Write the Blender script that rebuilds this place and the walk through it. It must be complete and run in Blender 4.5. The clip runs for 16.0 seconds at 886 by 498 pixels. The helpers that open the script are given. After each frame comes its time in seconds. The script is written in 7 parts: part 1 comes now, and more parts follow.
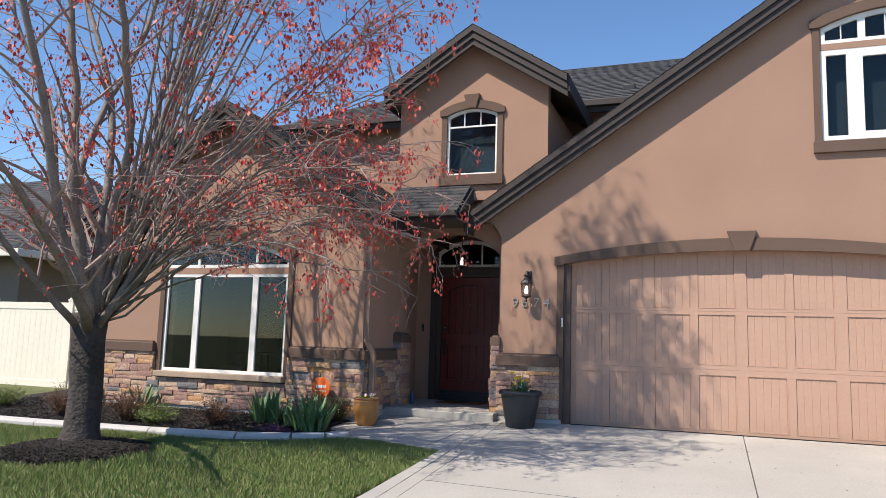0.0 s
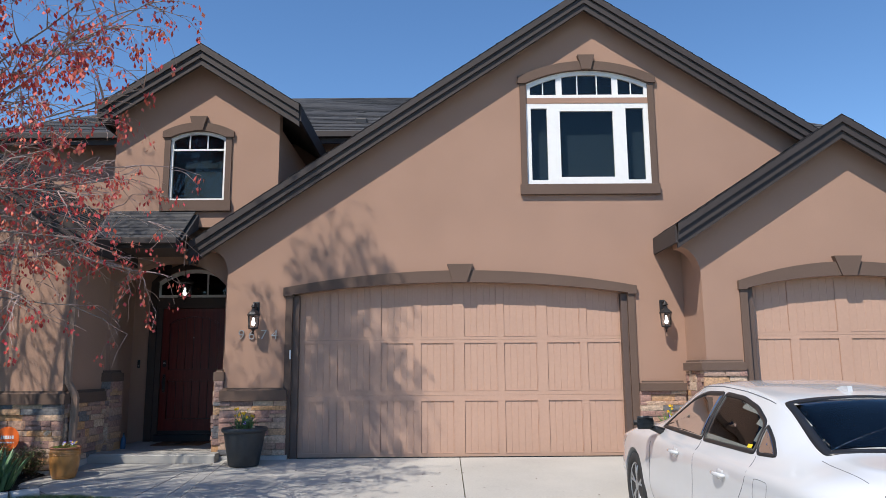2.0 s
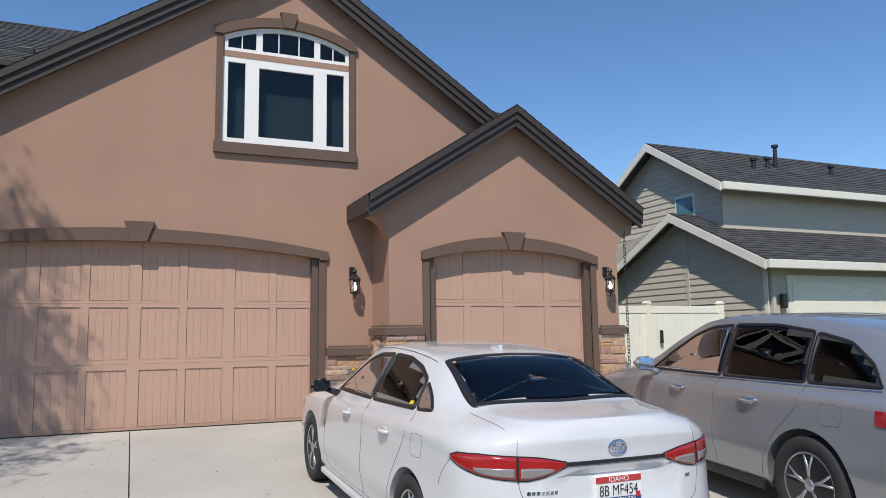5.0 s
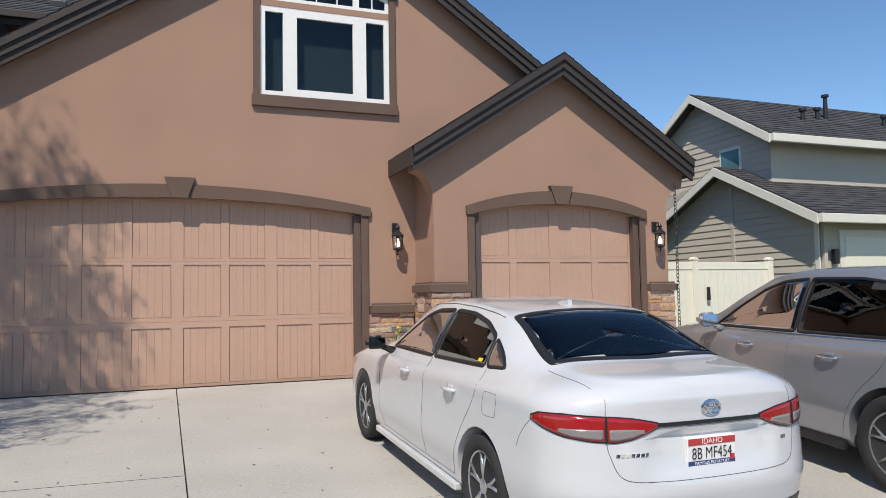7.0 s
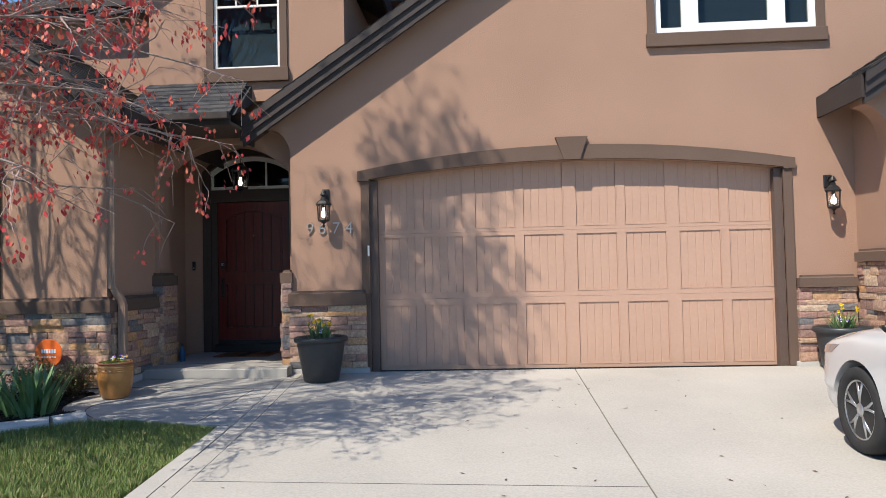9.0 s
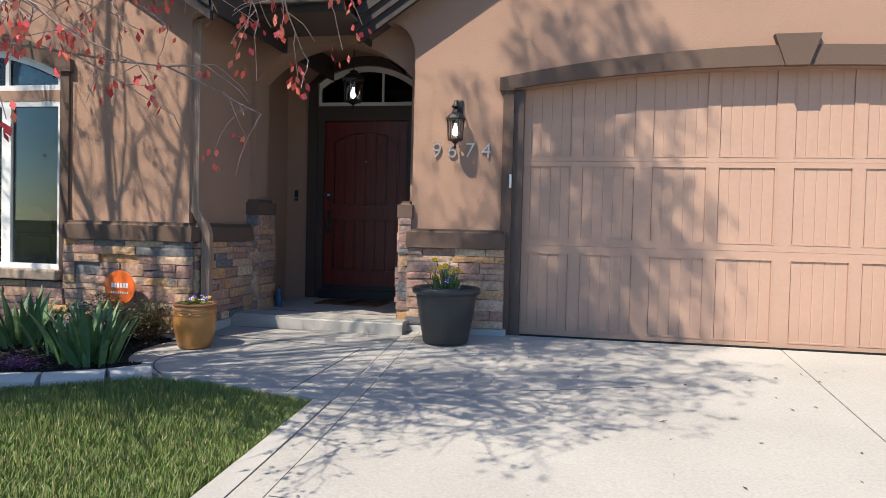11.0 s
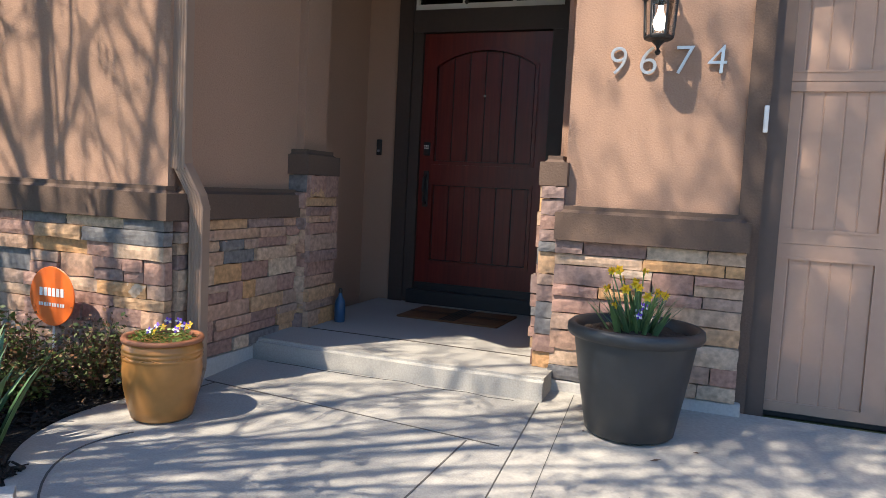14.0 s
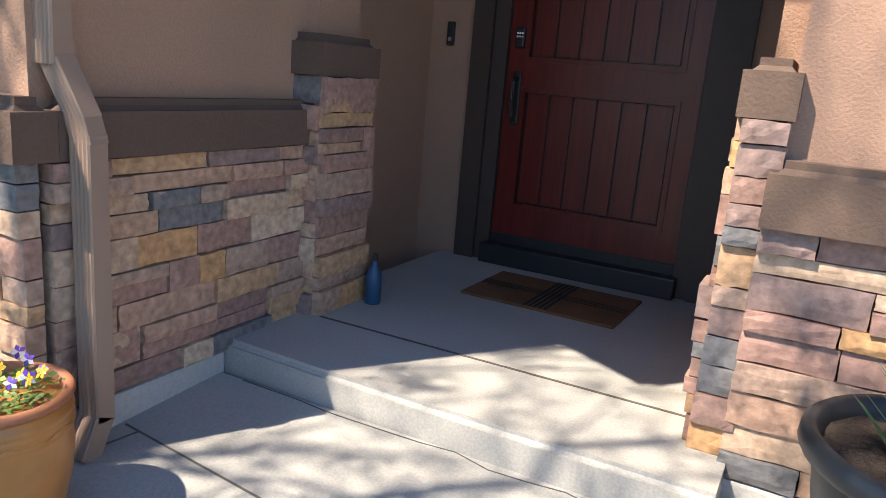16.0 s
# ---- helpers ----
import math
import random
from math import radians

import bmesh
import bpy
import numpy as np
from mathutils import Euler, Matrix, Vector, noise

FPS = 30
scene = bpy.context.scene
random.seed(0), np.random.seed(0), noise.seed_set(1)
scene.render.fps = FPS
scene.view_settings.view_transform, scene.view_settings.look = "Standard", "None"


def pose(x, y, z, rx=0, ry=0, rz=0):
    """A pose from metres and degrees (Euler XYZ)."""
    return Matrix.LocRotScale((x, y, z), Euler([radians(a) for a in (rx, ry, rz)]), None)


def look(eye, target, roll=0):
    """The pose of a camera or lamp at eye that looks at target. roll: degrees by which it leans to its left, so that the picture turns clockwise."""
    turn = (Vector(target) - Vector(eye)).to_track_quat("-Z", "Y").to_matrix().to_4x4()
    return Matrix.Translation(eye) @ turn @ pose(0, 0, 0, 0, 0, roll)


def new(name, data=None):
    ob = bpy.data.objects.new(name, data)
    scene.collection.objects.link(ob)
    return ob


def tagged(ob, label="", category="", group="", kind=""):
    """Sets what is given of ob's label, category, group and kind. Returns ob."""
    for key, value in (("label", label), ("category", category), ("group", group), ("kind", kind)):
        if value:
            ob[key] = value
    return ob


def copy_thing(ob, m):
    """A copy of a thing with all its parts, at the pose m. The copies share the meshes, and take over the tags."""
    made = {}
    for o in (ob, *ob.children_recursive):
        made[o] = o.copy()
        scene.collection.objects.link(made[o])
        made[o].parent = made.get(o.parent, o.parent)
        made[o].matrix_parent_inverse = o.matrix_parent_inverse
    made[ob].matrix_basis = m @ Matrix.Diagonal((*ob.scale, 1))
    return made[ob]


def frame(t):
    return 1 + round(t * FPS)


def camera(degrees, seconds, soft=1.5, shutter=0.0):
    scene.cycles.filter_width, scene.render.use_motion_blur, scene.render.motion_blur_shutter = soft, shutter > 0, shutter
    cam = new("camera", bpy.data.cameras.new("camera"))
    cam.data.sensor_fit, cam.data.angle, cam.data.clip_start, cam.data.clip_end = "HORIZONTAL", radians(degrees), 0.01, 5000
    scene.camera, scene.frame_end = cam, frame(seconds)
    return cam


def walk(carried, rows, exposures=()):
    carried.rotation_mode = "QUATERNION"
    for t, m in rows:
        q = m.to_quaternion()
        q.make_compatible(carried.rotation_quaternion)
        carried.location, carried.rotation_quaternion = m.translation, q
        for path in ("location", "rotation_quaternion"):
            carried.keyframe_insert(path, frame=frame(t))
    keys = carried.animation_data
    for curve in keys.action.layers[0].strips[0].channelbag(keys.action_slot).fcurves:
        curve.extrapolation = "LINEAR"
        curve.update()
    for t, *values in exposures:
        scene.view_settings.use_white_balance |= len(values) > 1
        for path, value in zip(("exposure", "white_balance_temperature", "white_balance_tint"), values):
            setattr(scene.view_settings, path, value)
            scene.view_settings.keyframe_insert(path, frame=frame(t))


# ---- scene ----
from mathutils.bvhtree import BVHTree

cam = camera(62.5, 16.0, soft=0.85)
PATH = [
    (0, (2.035, -10.706, 1.154), (1.347, -8.844, 1.402), 1.8),
    (0.5, (2.08, -10.701, 1.184), (1.588, -8.785, 1.475), 1.3),
    (1, (2.127, -10.669, 1.23), (1.821, -8.718, 1.55), 0.6),
    (1.5, (2.142, -10.667, 1.237), (1.987, -8.7, 1.569), 0.1),
    (2, (2.172, -10.638, 1.237), (2.176, -8.665, 1.563), -0.4),
    (2.5, (2.234, -10.623, 1.224), (2.433, -8.658, 1.536), -1.0),
    (3, (2.279, -10.626, 1.22), (2.655, -8.684, 1.511), -1.2),
    (3.5, (2.304, -10.623, 1.218), (2.815, -8.708, 1.488), -1.1),
    (4, (2.338, -10.601, 1.214), (2.964, -8.719, 1.471), -1.1),
    (4.5, (2.367, -10.581, 1.215), (3.092, -8.733, 1.461), -1.2),
    (4.7, (2.38, -10.549, 1.2), (3.138, -8.714, 1.443), -1.1),
    (6.8, (2.303, -10.241, 1.156), (3.118, -8.421, 1.302), 0.1),
    (7, (2.234, -10.138, 1.156), (2.951, -8.275, 1.283), -1.0),
    (7.5, (2.032, -9.893, 1.138), (2.456, -7.941, 1.231), -2.4),
    (8, (1.872, -9.571, 1.125), (2.054, -7.581, 1.226), -1.9),
    (8.5, (1.615, -9.15, 1.142), (1.654, -7.154, 1.263), -0.6),
    (9, (1.444, -8.755, 1.16), (1.316, -6.761, 1.23), -1.3),
    (9.5, (1.261, -8.324, 1.146), (1.061, -6.334, 1.125), -0.7),
    (10, (1.145, -7.889, 1.099), (0.897, -5.905, 1.052), 0.6),
    (12.3, (0.282, -5.51, 0.968), (-0.281, -3.592, 0.895), 0.5),
    (12.5, (0.232, -5.317, 0.972), (-0.306, -3.393, 0.887), 0.4),
    (13, (0.077, -4.843, 1.004), (-0.407, -2.907, 0.874), 1.1),
    (13.5, (-0.039, -4.362, 1.015), (-0.606, -2.45, 0.866), 2.0),
    (14, (-0.191, -3.895, 1.06), (-0.889, -2.029, 0.893), 2.9),
    (14.5, (-0.358, -3.47, 1.1), (-1.144, -1.639, 0.928), 3.0),
    (15, (-0.542, -3.034, 1.087), (-1.392, -1.242, 0.834), 2.9),
    (15.5, (-0.682, -2.597, 1.099), (-1.526, -0.83, 0.693), 2.9),
    (16, (-0.862, -2.2, 1.152), (-1.742, -0.466, 0.682), 4.8),
]
EXPOSURES = [(0.0, 0.44, 7050, 14), (1.5, 0.34, 6700, 12), (3.5, 0.02, 6550, 11), (7.0, 0.06, 6900, 11), (9.0, 0.44, 6950, 11), (10.2, 0.56, 6950, 11), (12.5, 0.90, 7500, 12), (14.5, 1.16, 7450, 12), (16.0, 1.42, 7350, 12)]
walk(cam, [(t, look(eye, target, roll)) for t, eye, target, roll in PATH], EXPOSURES)

# ---- sun, sky ----
SUN_DIR = Vector((0.70, 1.0, -1.62)).normalized()
world = bpy.data.worlds.new("sky")
scene.world = world
world.use_nodes = True
_wn = world.node_tree.nodes
_sky = _wn.new("ShaderNodeTexSky")
_sky.sky_type = "NISHITA"
_sky.sun_disc = False
_sky.sun_elevation = math.asin(-SUN_DIR.z)
_sky.sun_rotation = math.atan2(-SUN_DIR.x, -SUN_DIR.y)
_sky.altitude = 900
_sky.air_density, _sky.dust_density, _sky.ozone_density = 1.0, 0.0, 3.5
_sat = _wn.new("ShaderNodeHueSaturation")
_sat.inputs["Saturation"].default_value = 1.14
world.node_tree.links.new(_sky.outputs[0], _sat.inputs["Color"])
world.node_tree.links.new(_sat.outputs[0], _wn["Background"].inputs[0])
_wn["Background"].inputs[1].default_value = 0.15
sun = new("sun", bpy.data.lights.new("sun", "SUN"))
sun.data.energy, sun.data.angle, sun.data.color = 4.5, radians(0.53), (1.0, 0.95, 0.87)
sun.matrix_world = look((0, 0, 30), Vector((0, 0, 30)) + SUN_DIR)

# ---- materials ----
def nodes_of(name):
    m = bpy.data.materials.new(name)
    m.use_nodes = True
    nt = m.node_tree
    return m, nt, nt.nodes, nt.links, nt.nodes["Principled BSDF"]


def surface(name, rgb, rough=0.7, vary=0.12, grain=60.0, bump=0.3, blotch=1.5, metal=0.0, per_object=0.0, depth=0.004, spec=None):
    """A paint, render or stone: colour with fine grain and broad stains, and fine relief."""
    m, nt, N, L, b = nodes_of(name)
    geo = N.new("ShaderNodeNewGeometry")
    fine, broad = N.new("ShaderNodeTexNoise"), N.new("ShaderNodeTexNoise")
    fine.inputs["Scale"].default_value, broad.inputs["Scale"].default_value = grain, blotch
    fine.inputs["Detail"].default_value, broad.inputs["Detail"].default_value = 4, 5
    for n in (fine, broad):
        L.new(geo.outputs["Position"], n.inputs["Vector"])
    mixn = N.new("ShaderNodeMath")
    mixn.operation = "ADD"
    L.new(fine.outputs[0], mixn.inputs[0])
    L.new(broad.outputs[0], mixn.inputs[1])
    ramp = N.new("ShaderNodeMapRange")
    ramp.inputs["From Min"].default_value, ramp.inputs["From Max"].default_value = 0.6, 1.4
    ramp.inputs["To Min"].default_value, ramp.inputs["To Max"].default_value = 1 - vary, 1 + vary
    L.new(mixn.outputs[0], ramp.inputs["Value"])
    scale = N.new("ShaderNodeVectorMath")
    scale.operation = "SCALE"
    scale.inputs[0].default_value = rgb
    L.new(ramp.outputs[0], scale.inputs["Scale"])
    out = scale.outputs[0]
    if per_object:
        info = N.new("ShaderNodeObjectInfo")
        rr = N.new("ShaderNodeMapRange")
        rr.inputs["To Min"].default_value, rr.inputs["To Max"].default_value = 1 - per_object, 1 + per_object
        L.new(info.outputs["Random"], rr.inputs["Value"])
        s2 = N.new("ShaderNodeVectorMath")
        s2.operation = "SCALE"
        L.new(out, s2.inputs[0])
        L.new(rr.outputs[0], s2.inputs["Scale"])
        out = s2.outputs[0]
    L.new(out, b.inputs["Base Color"])
    b.inputs["Roughness"].default_value, b.inputs["Metallic"].default_value = rough, metal
    if spec is not None:
        b.inputs["Specular IOR Level"].default_value = spec
    if bump:
        bp = N.new("ShaderNodeBump")
        bp.inputs["Strength"].default_value, bp.inputs["Distance"].default_value = bump, depth
        L.new(fine.outputs[0], bp.inputs["Height"])
        L.new(bp.outputs[0], b.inputs["Normal"])
    return m


def ramped(name, stops, rough=0.85, grain=35.0, bump=0.6, depth=0.006, island=False, blend=0.35, sharp=False, wander=0.22):
    """A colour per piece, picked from stops by chance, with grain over it."""
    m, nt, N, L, b = nodes_of(name)
    if island:
        src = N.new("ShaderNodeNewGeometry").outputs["Random Per Island"]
    else:
        src = N.new("ShaderNodeObjectInfo").outputs["Random"]
    geo = N.new("ShaderNodeNewGeometry")
    ramp = N.new("ShaderNodeValToRGB")
    els = ramp.color_ramp.elements
    last = len(stops) - 1
    els[0].position, els[0].color = 0.0, (*stops[0], 1)
    els[1].position, els[1].color = last / len(stops), (*stops[last], 1)
    for i in range(1, last):
        els.new(i / len(stops)).color = (*stops[i], 1)
    if sharp:
        ramp.color_ramp.interpolation = "CONSTANT"
    fine = N.new("ShaderNodeTexNoise")
    fine.inputs["Scale"].default_value, fine.inputs["Detail"].default_value = grain, 5
    broad = N.new("ShaderNodeTexNoise")
    broad.inputs["Scale"].default_value, broad.inputs["Detail"].default_value = 9.0, 4
    for n in (fine, broad):
        L.new(geo.outputs["Position"], n.inputs["Vector"])
    shift = N.new("ShaderNodeMath")
    shift.operation, shift.inputs[1].default_value = "MULTIPLY_ADD", wander
    L.new(broad.outputs[0], shift.inputs[0])
    off = N.new("ShaderNodeMath")
    off.operation, off.inputs[1].default_value = "SUBTRACT", wander / 2
    L.new(src, off.inputs[0])
    L.new(off.outputs[0], shift.inputs[2])
    L.new(shift.outputs[0], ramp.inputs[0])
    rr = N.new("ShaderNodeMapRange")
    rr.inputs["From Min"].default_value, rr.inputs["From Max"].default_value = 0.3, 0.7
    rr.inputs["To Min"].default_value, rr.inputs["To Max"].default_value = 1 - blend, 1 + blend
    L.new(fine.outputs[0], rr.inputs["Value"])
    sc = N.new("ShaderNodeVectorMath")
    sc.operation = "SCALE"
    L.new(ramp.outputs[0], sc.inputs[0])
    L.new(rr.outputs[0], sc.inputs["Scale"])
    L.new(sc.outputs[0], b.inputs["Base Color"])
    b.inputs["Roughness"].default_value = rough
    bp = N.new("ShaderNodeBump")
    bp.inputs["Strength"].default_value, bp.inputs["Distance"].default_value = bump, depth
    L.new(fine.outputs[0], bp.inputs["Height"])
    L.new(bp.outputs[0], b.inputs["Normal"])
    return m


def glassy(name, tint, rough=0.01, alpha=0.35):
    """A tinted pane: part clear, part mirror by the angle of view."""
    m, nt, N, L, b = nodes_of(name)
    clear, gloss, mix = N.new("ShaderNodeBsdfTransparent"), N.new("ShaderNodeBsdfGlossy"), N.new("ShaderNodeMixShader")
    clear.inputs[0].default_value = (*tint, 1)
    gloss.inputs["Roughness"].default_value = rough
    fres = N.new("ShaderNodeFresnel")
    fres.inputs[0].default_value = 1.47
    L.new(fres.outputs[0], mix.inputs[0])
    L.new(clear.outputs[0], mix.inputs[1])
    L.new(gloss.outputs[0], mix.inputs[2])
    L.new(mix.outputs[0], N["Material Output"].inputs[0])
    return m


def glowing(name, rgb, strength):
    m, nt, N, L, b = nodes_of(name)
    b.inputs["Base Color"].default_value = (*rgb, 1)
    b.inputs["Emission Color"].default_value = (*rgb, 1)
    b.inputs["Emission Strength"].default_value = strength
    return m


M_STUCCO = surface("stucco", (0.365, 0.228, 0.166), 0.92, 0.12, 110, 0.55, 0.9, depth=0.006, spec=0.2)
M_BAND = surface("band_stucco", (0.135, 0.092, 0.072), 0.92, 0.12, 95, 0.5, 1.5, depth=0.005, spec=0.2)
M_FASCIA = surface("fascia_paint", (0.038, 0.029, 0.027), 0.7, 0.15, 30, 0.2, 2)
M_SOFFIT = surface("soffit_paint", (0.10, 0.075, 0.062), 0.8, 0.1, 30, 0.2, 2)
M_DOORPAINT = surface("garage_door_paint", (0.475, 0.300, 0.218), 0.6, 0.05, 25, 0.12, 1.2)
M_JAMB = surface("jamb_paint", (0.105, 0.070, 0.056), 0.6, 0.1, 30, 0.15, 2)
M_WHITE = surface("white_vinyl", (0.80, 0.79, 0.76), 0.45, 0.04, 15, 0.05, 2)
M_CREAM = surface("cream_vinyl", (0.78, 0.74, 0.62), 0.5, 0.05, 12, 0.08, 1.2)
M_STONE = ramped("ledge_stone", [(0.46, 0.310, 0.215), (0.32, 0.190, 0.152), (0.43, 0.270, 0.185), (0.50, 0.280, 0.135), (0.52, 0.385, 0.280), (0.28, 0.172, 0.142), (0.165, 0.160, 0.162), (0.43, 0.265, 0.190), (0.36, 0.212, 0.168), (0.49, 0.340, 0.240), (0.34, 0.200, 0.162), (0.48, 0.295, 0.170), (0.39, 0.262, 0.198), (0.26, 0.176, 0.155)], sharp=True, wander=0.012, blend=0.30)
M_MORTAR = surface("mortar", (0.10, 0.085, 0.072), 0.95, 0.25, 60, 0.6, 4)
M_SHINGLE = ramped("asphalt_shingle", [(0.030, 0.031, 0.034), (0.050, 0.050, 0.053), (0.038, 0.039, 0.043), (0.062, 0.061, 0.062)], 0.9, 220, 0.6, 0.004, blend=0.3)
M_SHINGLES = ramped("asphalt_shingles_far", [(0.030, 0.031, 0.034), (0.050, 0.050, 0.053), (0.038, 0.039, 0.043), (0.062, 0.061, 0.062)], 0.9, 120, 0.6, 0.004, island=True, blend=0.3)
M_CONCRETE = surface("concrete", (0.385, 0.368, 0.335), 0.9, 0.20, 60, 0.35, 0.7, depth=0.003)
M_WALKCON = surface("broomed_concrete", (0.37, 0.357, 0.330), 0.92, 0.22, 110, 0.5, 1.1, depth=0.003)
M_KERB = surface("kerb_concrete", (0.46, 0.45, 0.43), 0.9, 0.16, 70, 0.6, 2.0)
M_MULCH = ramped("bark_mulch", [(0.008, 0.007, 0.006), (0.022, 0.017, 0.014), (0.012, 0.010, 0.009), (0.035, 0.026, 0.02)], 0.95, 90, 0.8, 0.006, island=True)
M_SOIL = surface("soil", (0.016, 0.013, 0.011), 0.97, 0.4, 40, 1.0, 4, depth=0.03)
M_TURF = surface("turf_thatch", (0.115, 0.125, 0.045), 0.95, 0.35, 60, 0.8, 1.6, depth=0.02)
M_GRASS = ramped("grass_blade", [(0.090, 0.165, 0.030), (0.145, 0.220, 0.048), (0.110, 0.185, 0.038), (0.32, 0.27, 0.130), (0.130, 0.200, 0.048)], 0.6, 20, 0.05, 0.001, island=True, blend=0.15)
M_GLASS = glassy("window_glass", (0.42, 0.50, 0.50))
# the panes' dim blue-grey look, put into one even colour
M_DARK_PANE = surface("dark_pane_tone", (0.075, 0.090, 0.115), 0.5, 0.1, 10, 0.05, 2)
# near-black: the shade inside the room is put into this colour
M_ROOM_SHADE = surface("room_shade", (0.018, 0.019, 0.018), 0.9, 0.2, 6, 0.0, 1)
M_BLACK = surface("black_metal", (0.016, 0.016, 0.017), 0.45, 0.2, 60, 0.2, 3)
M_ASPHALT = surface("asphalt", (0.055, 0.055, 0.057), 0.9, 0.2, 120, 0.6, 1.5)

# ---- building helpers ----
def obj(name, bm, mat, parent=None, label="", smooth=False):
    me = bpy.data.meshes.new(name)
    bm.to_mesh(me)
    bm.free()
    for m in mat if isinstance(mat, (list, tuple)) else [mat]:
        me.materials.append(m)
    if smooth:
        for p in me.polygons:
            p.use_smooth = True
    ob = new(name, me)
    if parent:
        ob.parent = parent
        ob.matrix_parent_inverse = parent.matrix_basis.inverted()
    if label:
        ob["label"] = label
    return ob


def part(name, bm, mat, parent, label="", smooth=False):
    return obj(name, bm, mat, parent, label, smooth)


def thing(name, label, category, m=None, group="", kind=""):
    e = new(name)
    e.empty_display_size = 0.1
    if m is not None:
        e.matrix_basis = m
    return tagged(e, label, category, group, kind)


def struct(name, bm, mat, label, category="wall"):
    return tagged(obj(name, bm, mat), label, category, kind="structure")


def box(bm, x0, x1, y0, y1, z0, z1, bevel=0.0):
    r = bmesh.ops.create_cube(bm, size=1)
    vs = r["verts"]
    for v in vs:
        v.co = Vector((x0 + (v.co.x + 0.5) * (x1 - x0), y0 + (v.co.y + 0.5) * (y1 - y0), z0 + (v.co.z + 0.5) * (z1 - z0)))
    if bevel:
        es = list({e for v in vs for e in v.link_edges})
        bmesh.ops.bevel(bm, geom=es, offset=bevel, segments=2, affect="EDGES", profile=0.6)
    return bm


def B(*a, bevel=0.0):
    return box(bmesh.new(), *a, bevel=bevel)


def prism(bm, pts, y0, y1, axis="y"):
    """A closed outline (in x, z for axis y; in y, z for axis x; in x, y for axis z) given depth."""
    def at(p, d):
        return {"y": (p[0], d, p[1]), "x": (d, p[0], p[1]), "z": (p[0], p[1], d)}[axis]
    a = [bm.verts.new(at(p, y0)) for p in pts]
    b = [bm.verts.new(at(p, y1)) for p in pts]
    n = len(pts)
    fs = [bm.faces.new(a), bm.faces.new(b[::-1])]
    for i in range(n):
        fs.append(bm.faces.new((a[i], b[i], b[(i + 1) % n], a[(i + 1) % n])))
    bmesh.ops.recalc_face_normals(bm, faces=fs)
    return bm


def P(pts, y0, y1, axis="y"):
    return prism(bmesh.new(), pts, y0, y1, axis)


def sheet_with_holes(outer, holes, y0, y1, axis="y"):
    """A wall of an outline with openings through it, from y0 to y1."""
    bm = bmesh.new()
    def at(p, d):
        return {"y": (p[0], d, p[1]), "x": (d, p[0], p[1]), "z": (p[0], p[1], d)}[axis]
    edges = []
    for loop in [outer, *holes]:
        vs = [bm.verts.new(at(p, y0)) for p in loop]
        edges += [bm.edges.new((vs[i], vs[(i + 1) % len(vs)])) for i in range(len(vs))]
    r = bmesh.ops.triangle_fill(bm, use_beauty=True, use_dissolve=False, edges=edges)
    faces = [g for g in r["geom"] if isinstance(g, bmesh.types.BMFace)]
    ext = bmesh.ops.extrude_face_region(bm, geom=faces)
    shift = {"y": Vector((0, y1 - y0, 0)), "x": Vector((y1 - y0, 0, 0)), "z": Vector((0, 0, y1 - y0))}[axis]
    for g in ext["geom"]:
        if isinstance(g, bmesh.types.BMVert):
            g.co += shift
    bmesh.ops.recalc_face_normals(bm, faces=bm.faces[:])
    return bm


def arc(x0, x1, z, rise, n=16):
    """Points of a flat arch from (x0, z) to (x1, z), risen in the middle."""
    w = (x1 - x0) / 2
    r = (w * w + rise * rise) / (2 * rise)
    out = []
    for i in range(n + 1):
        x = x0 + (x1 - x0) * i / n
        dx = x - (x0 + w)
        out.append((x, z + math.sqrt(max(r * r - dx * dx, 0)) - (r - rise)))
    return out


def tube(bm, pts, radii, sides=6):
    """A round, tapering rod through points."""
    rings = []
    n = len(pts)
    pts = [Vector(p) for p in pts]
    for i, p in enumerate(pts):
        d = (pts[min(i + 1, n - 1)] - pts[max(i - 1, 0)]).normalized()
        u = d.cross(Vector((0, 0, 1)) if abs(d.z) < 0.9 else Vector((1, 0, 0))).normalized()
        w = d.cross(u)
        r = radii[i] if isinstance(radii, (list, tuple)) else radii
        rings.append([bm.verts.new(p + (u * math.cos(2 * math.pi * k / sides) + w * math.sin(2 * math.pi * k / sides)) * r) for k in range(sides)])
    for a, b in zip(rings, rings[1:]):
        for k in range(sides):
            bm.faces.new((a[k], a[(k + 1) % sides], b[(k + 1) % sides], b[k]))
    bm.faces.new(rings[0][::-1])
    bm.faces.new(rings[-1])
    return bm


def lathe(bm, prof, sides=28, centre=(0, 0, 0)):
    """A turned shape from (radius, height) pairs, closed at both ends."""
    c = Vector(centre)
    rings = [[bm.verts.new(c + Vector((r * math.cos(2 * math.pi * k / sides), r * math.sin(2 * math.pi * k / sides), z))) for k in range(sides)] for r, z in prof]
    for a, b in zip(rings, rings[1:]):
        for k in range(sides):
            bm.faces.new((a[k], a[(k + 1) % sides], b[(k + 1) % sides], b[k]))
    bm.faces.new(rings[0][::-1])
    bm.faces.new(rings[-1])
    return bm


def ground_z(y):
    """The height of the drive, which falls from the garage to the street."""
    if y > -2.7:
        return 0.015 + 0.058 * min(y, 0.0)
    return -0.02 + 0.045 * max(y, -15.0)

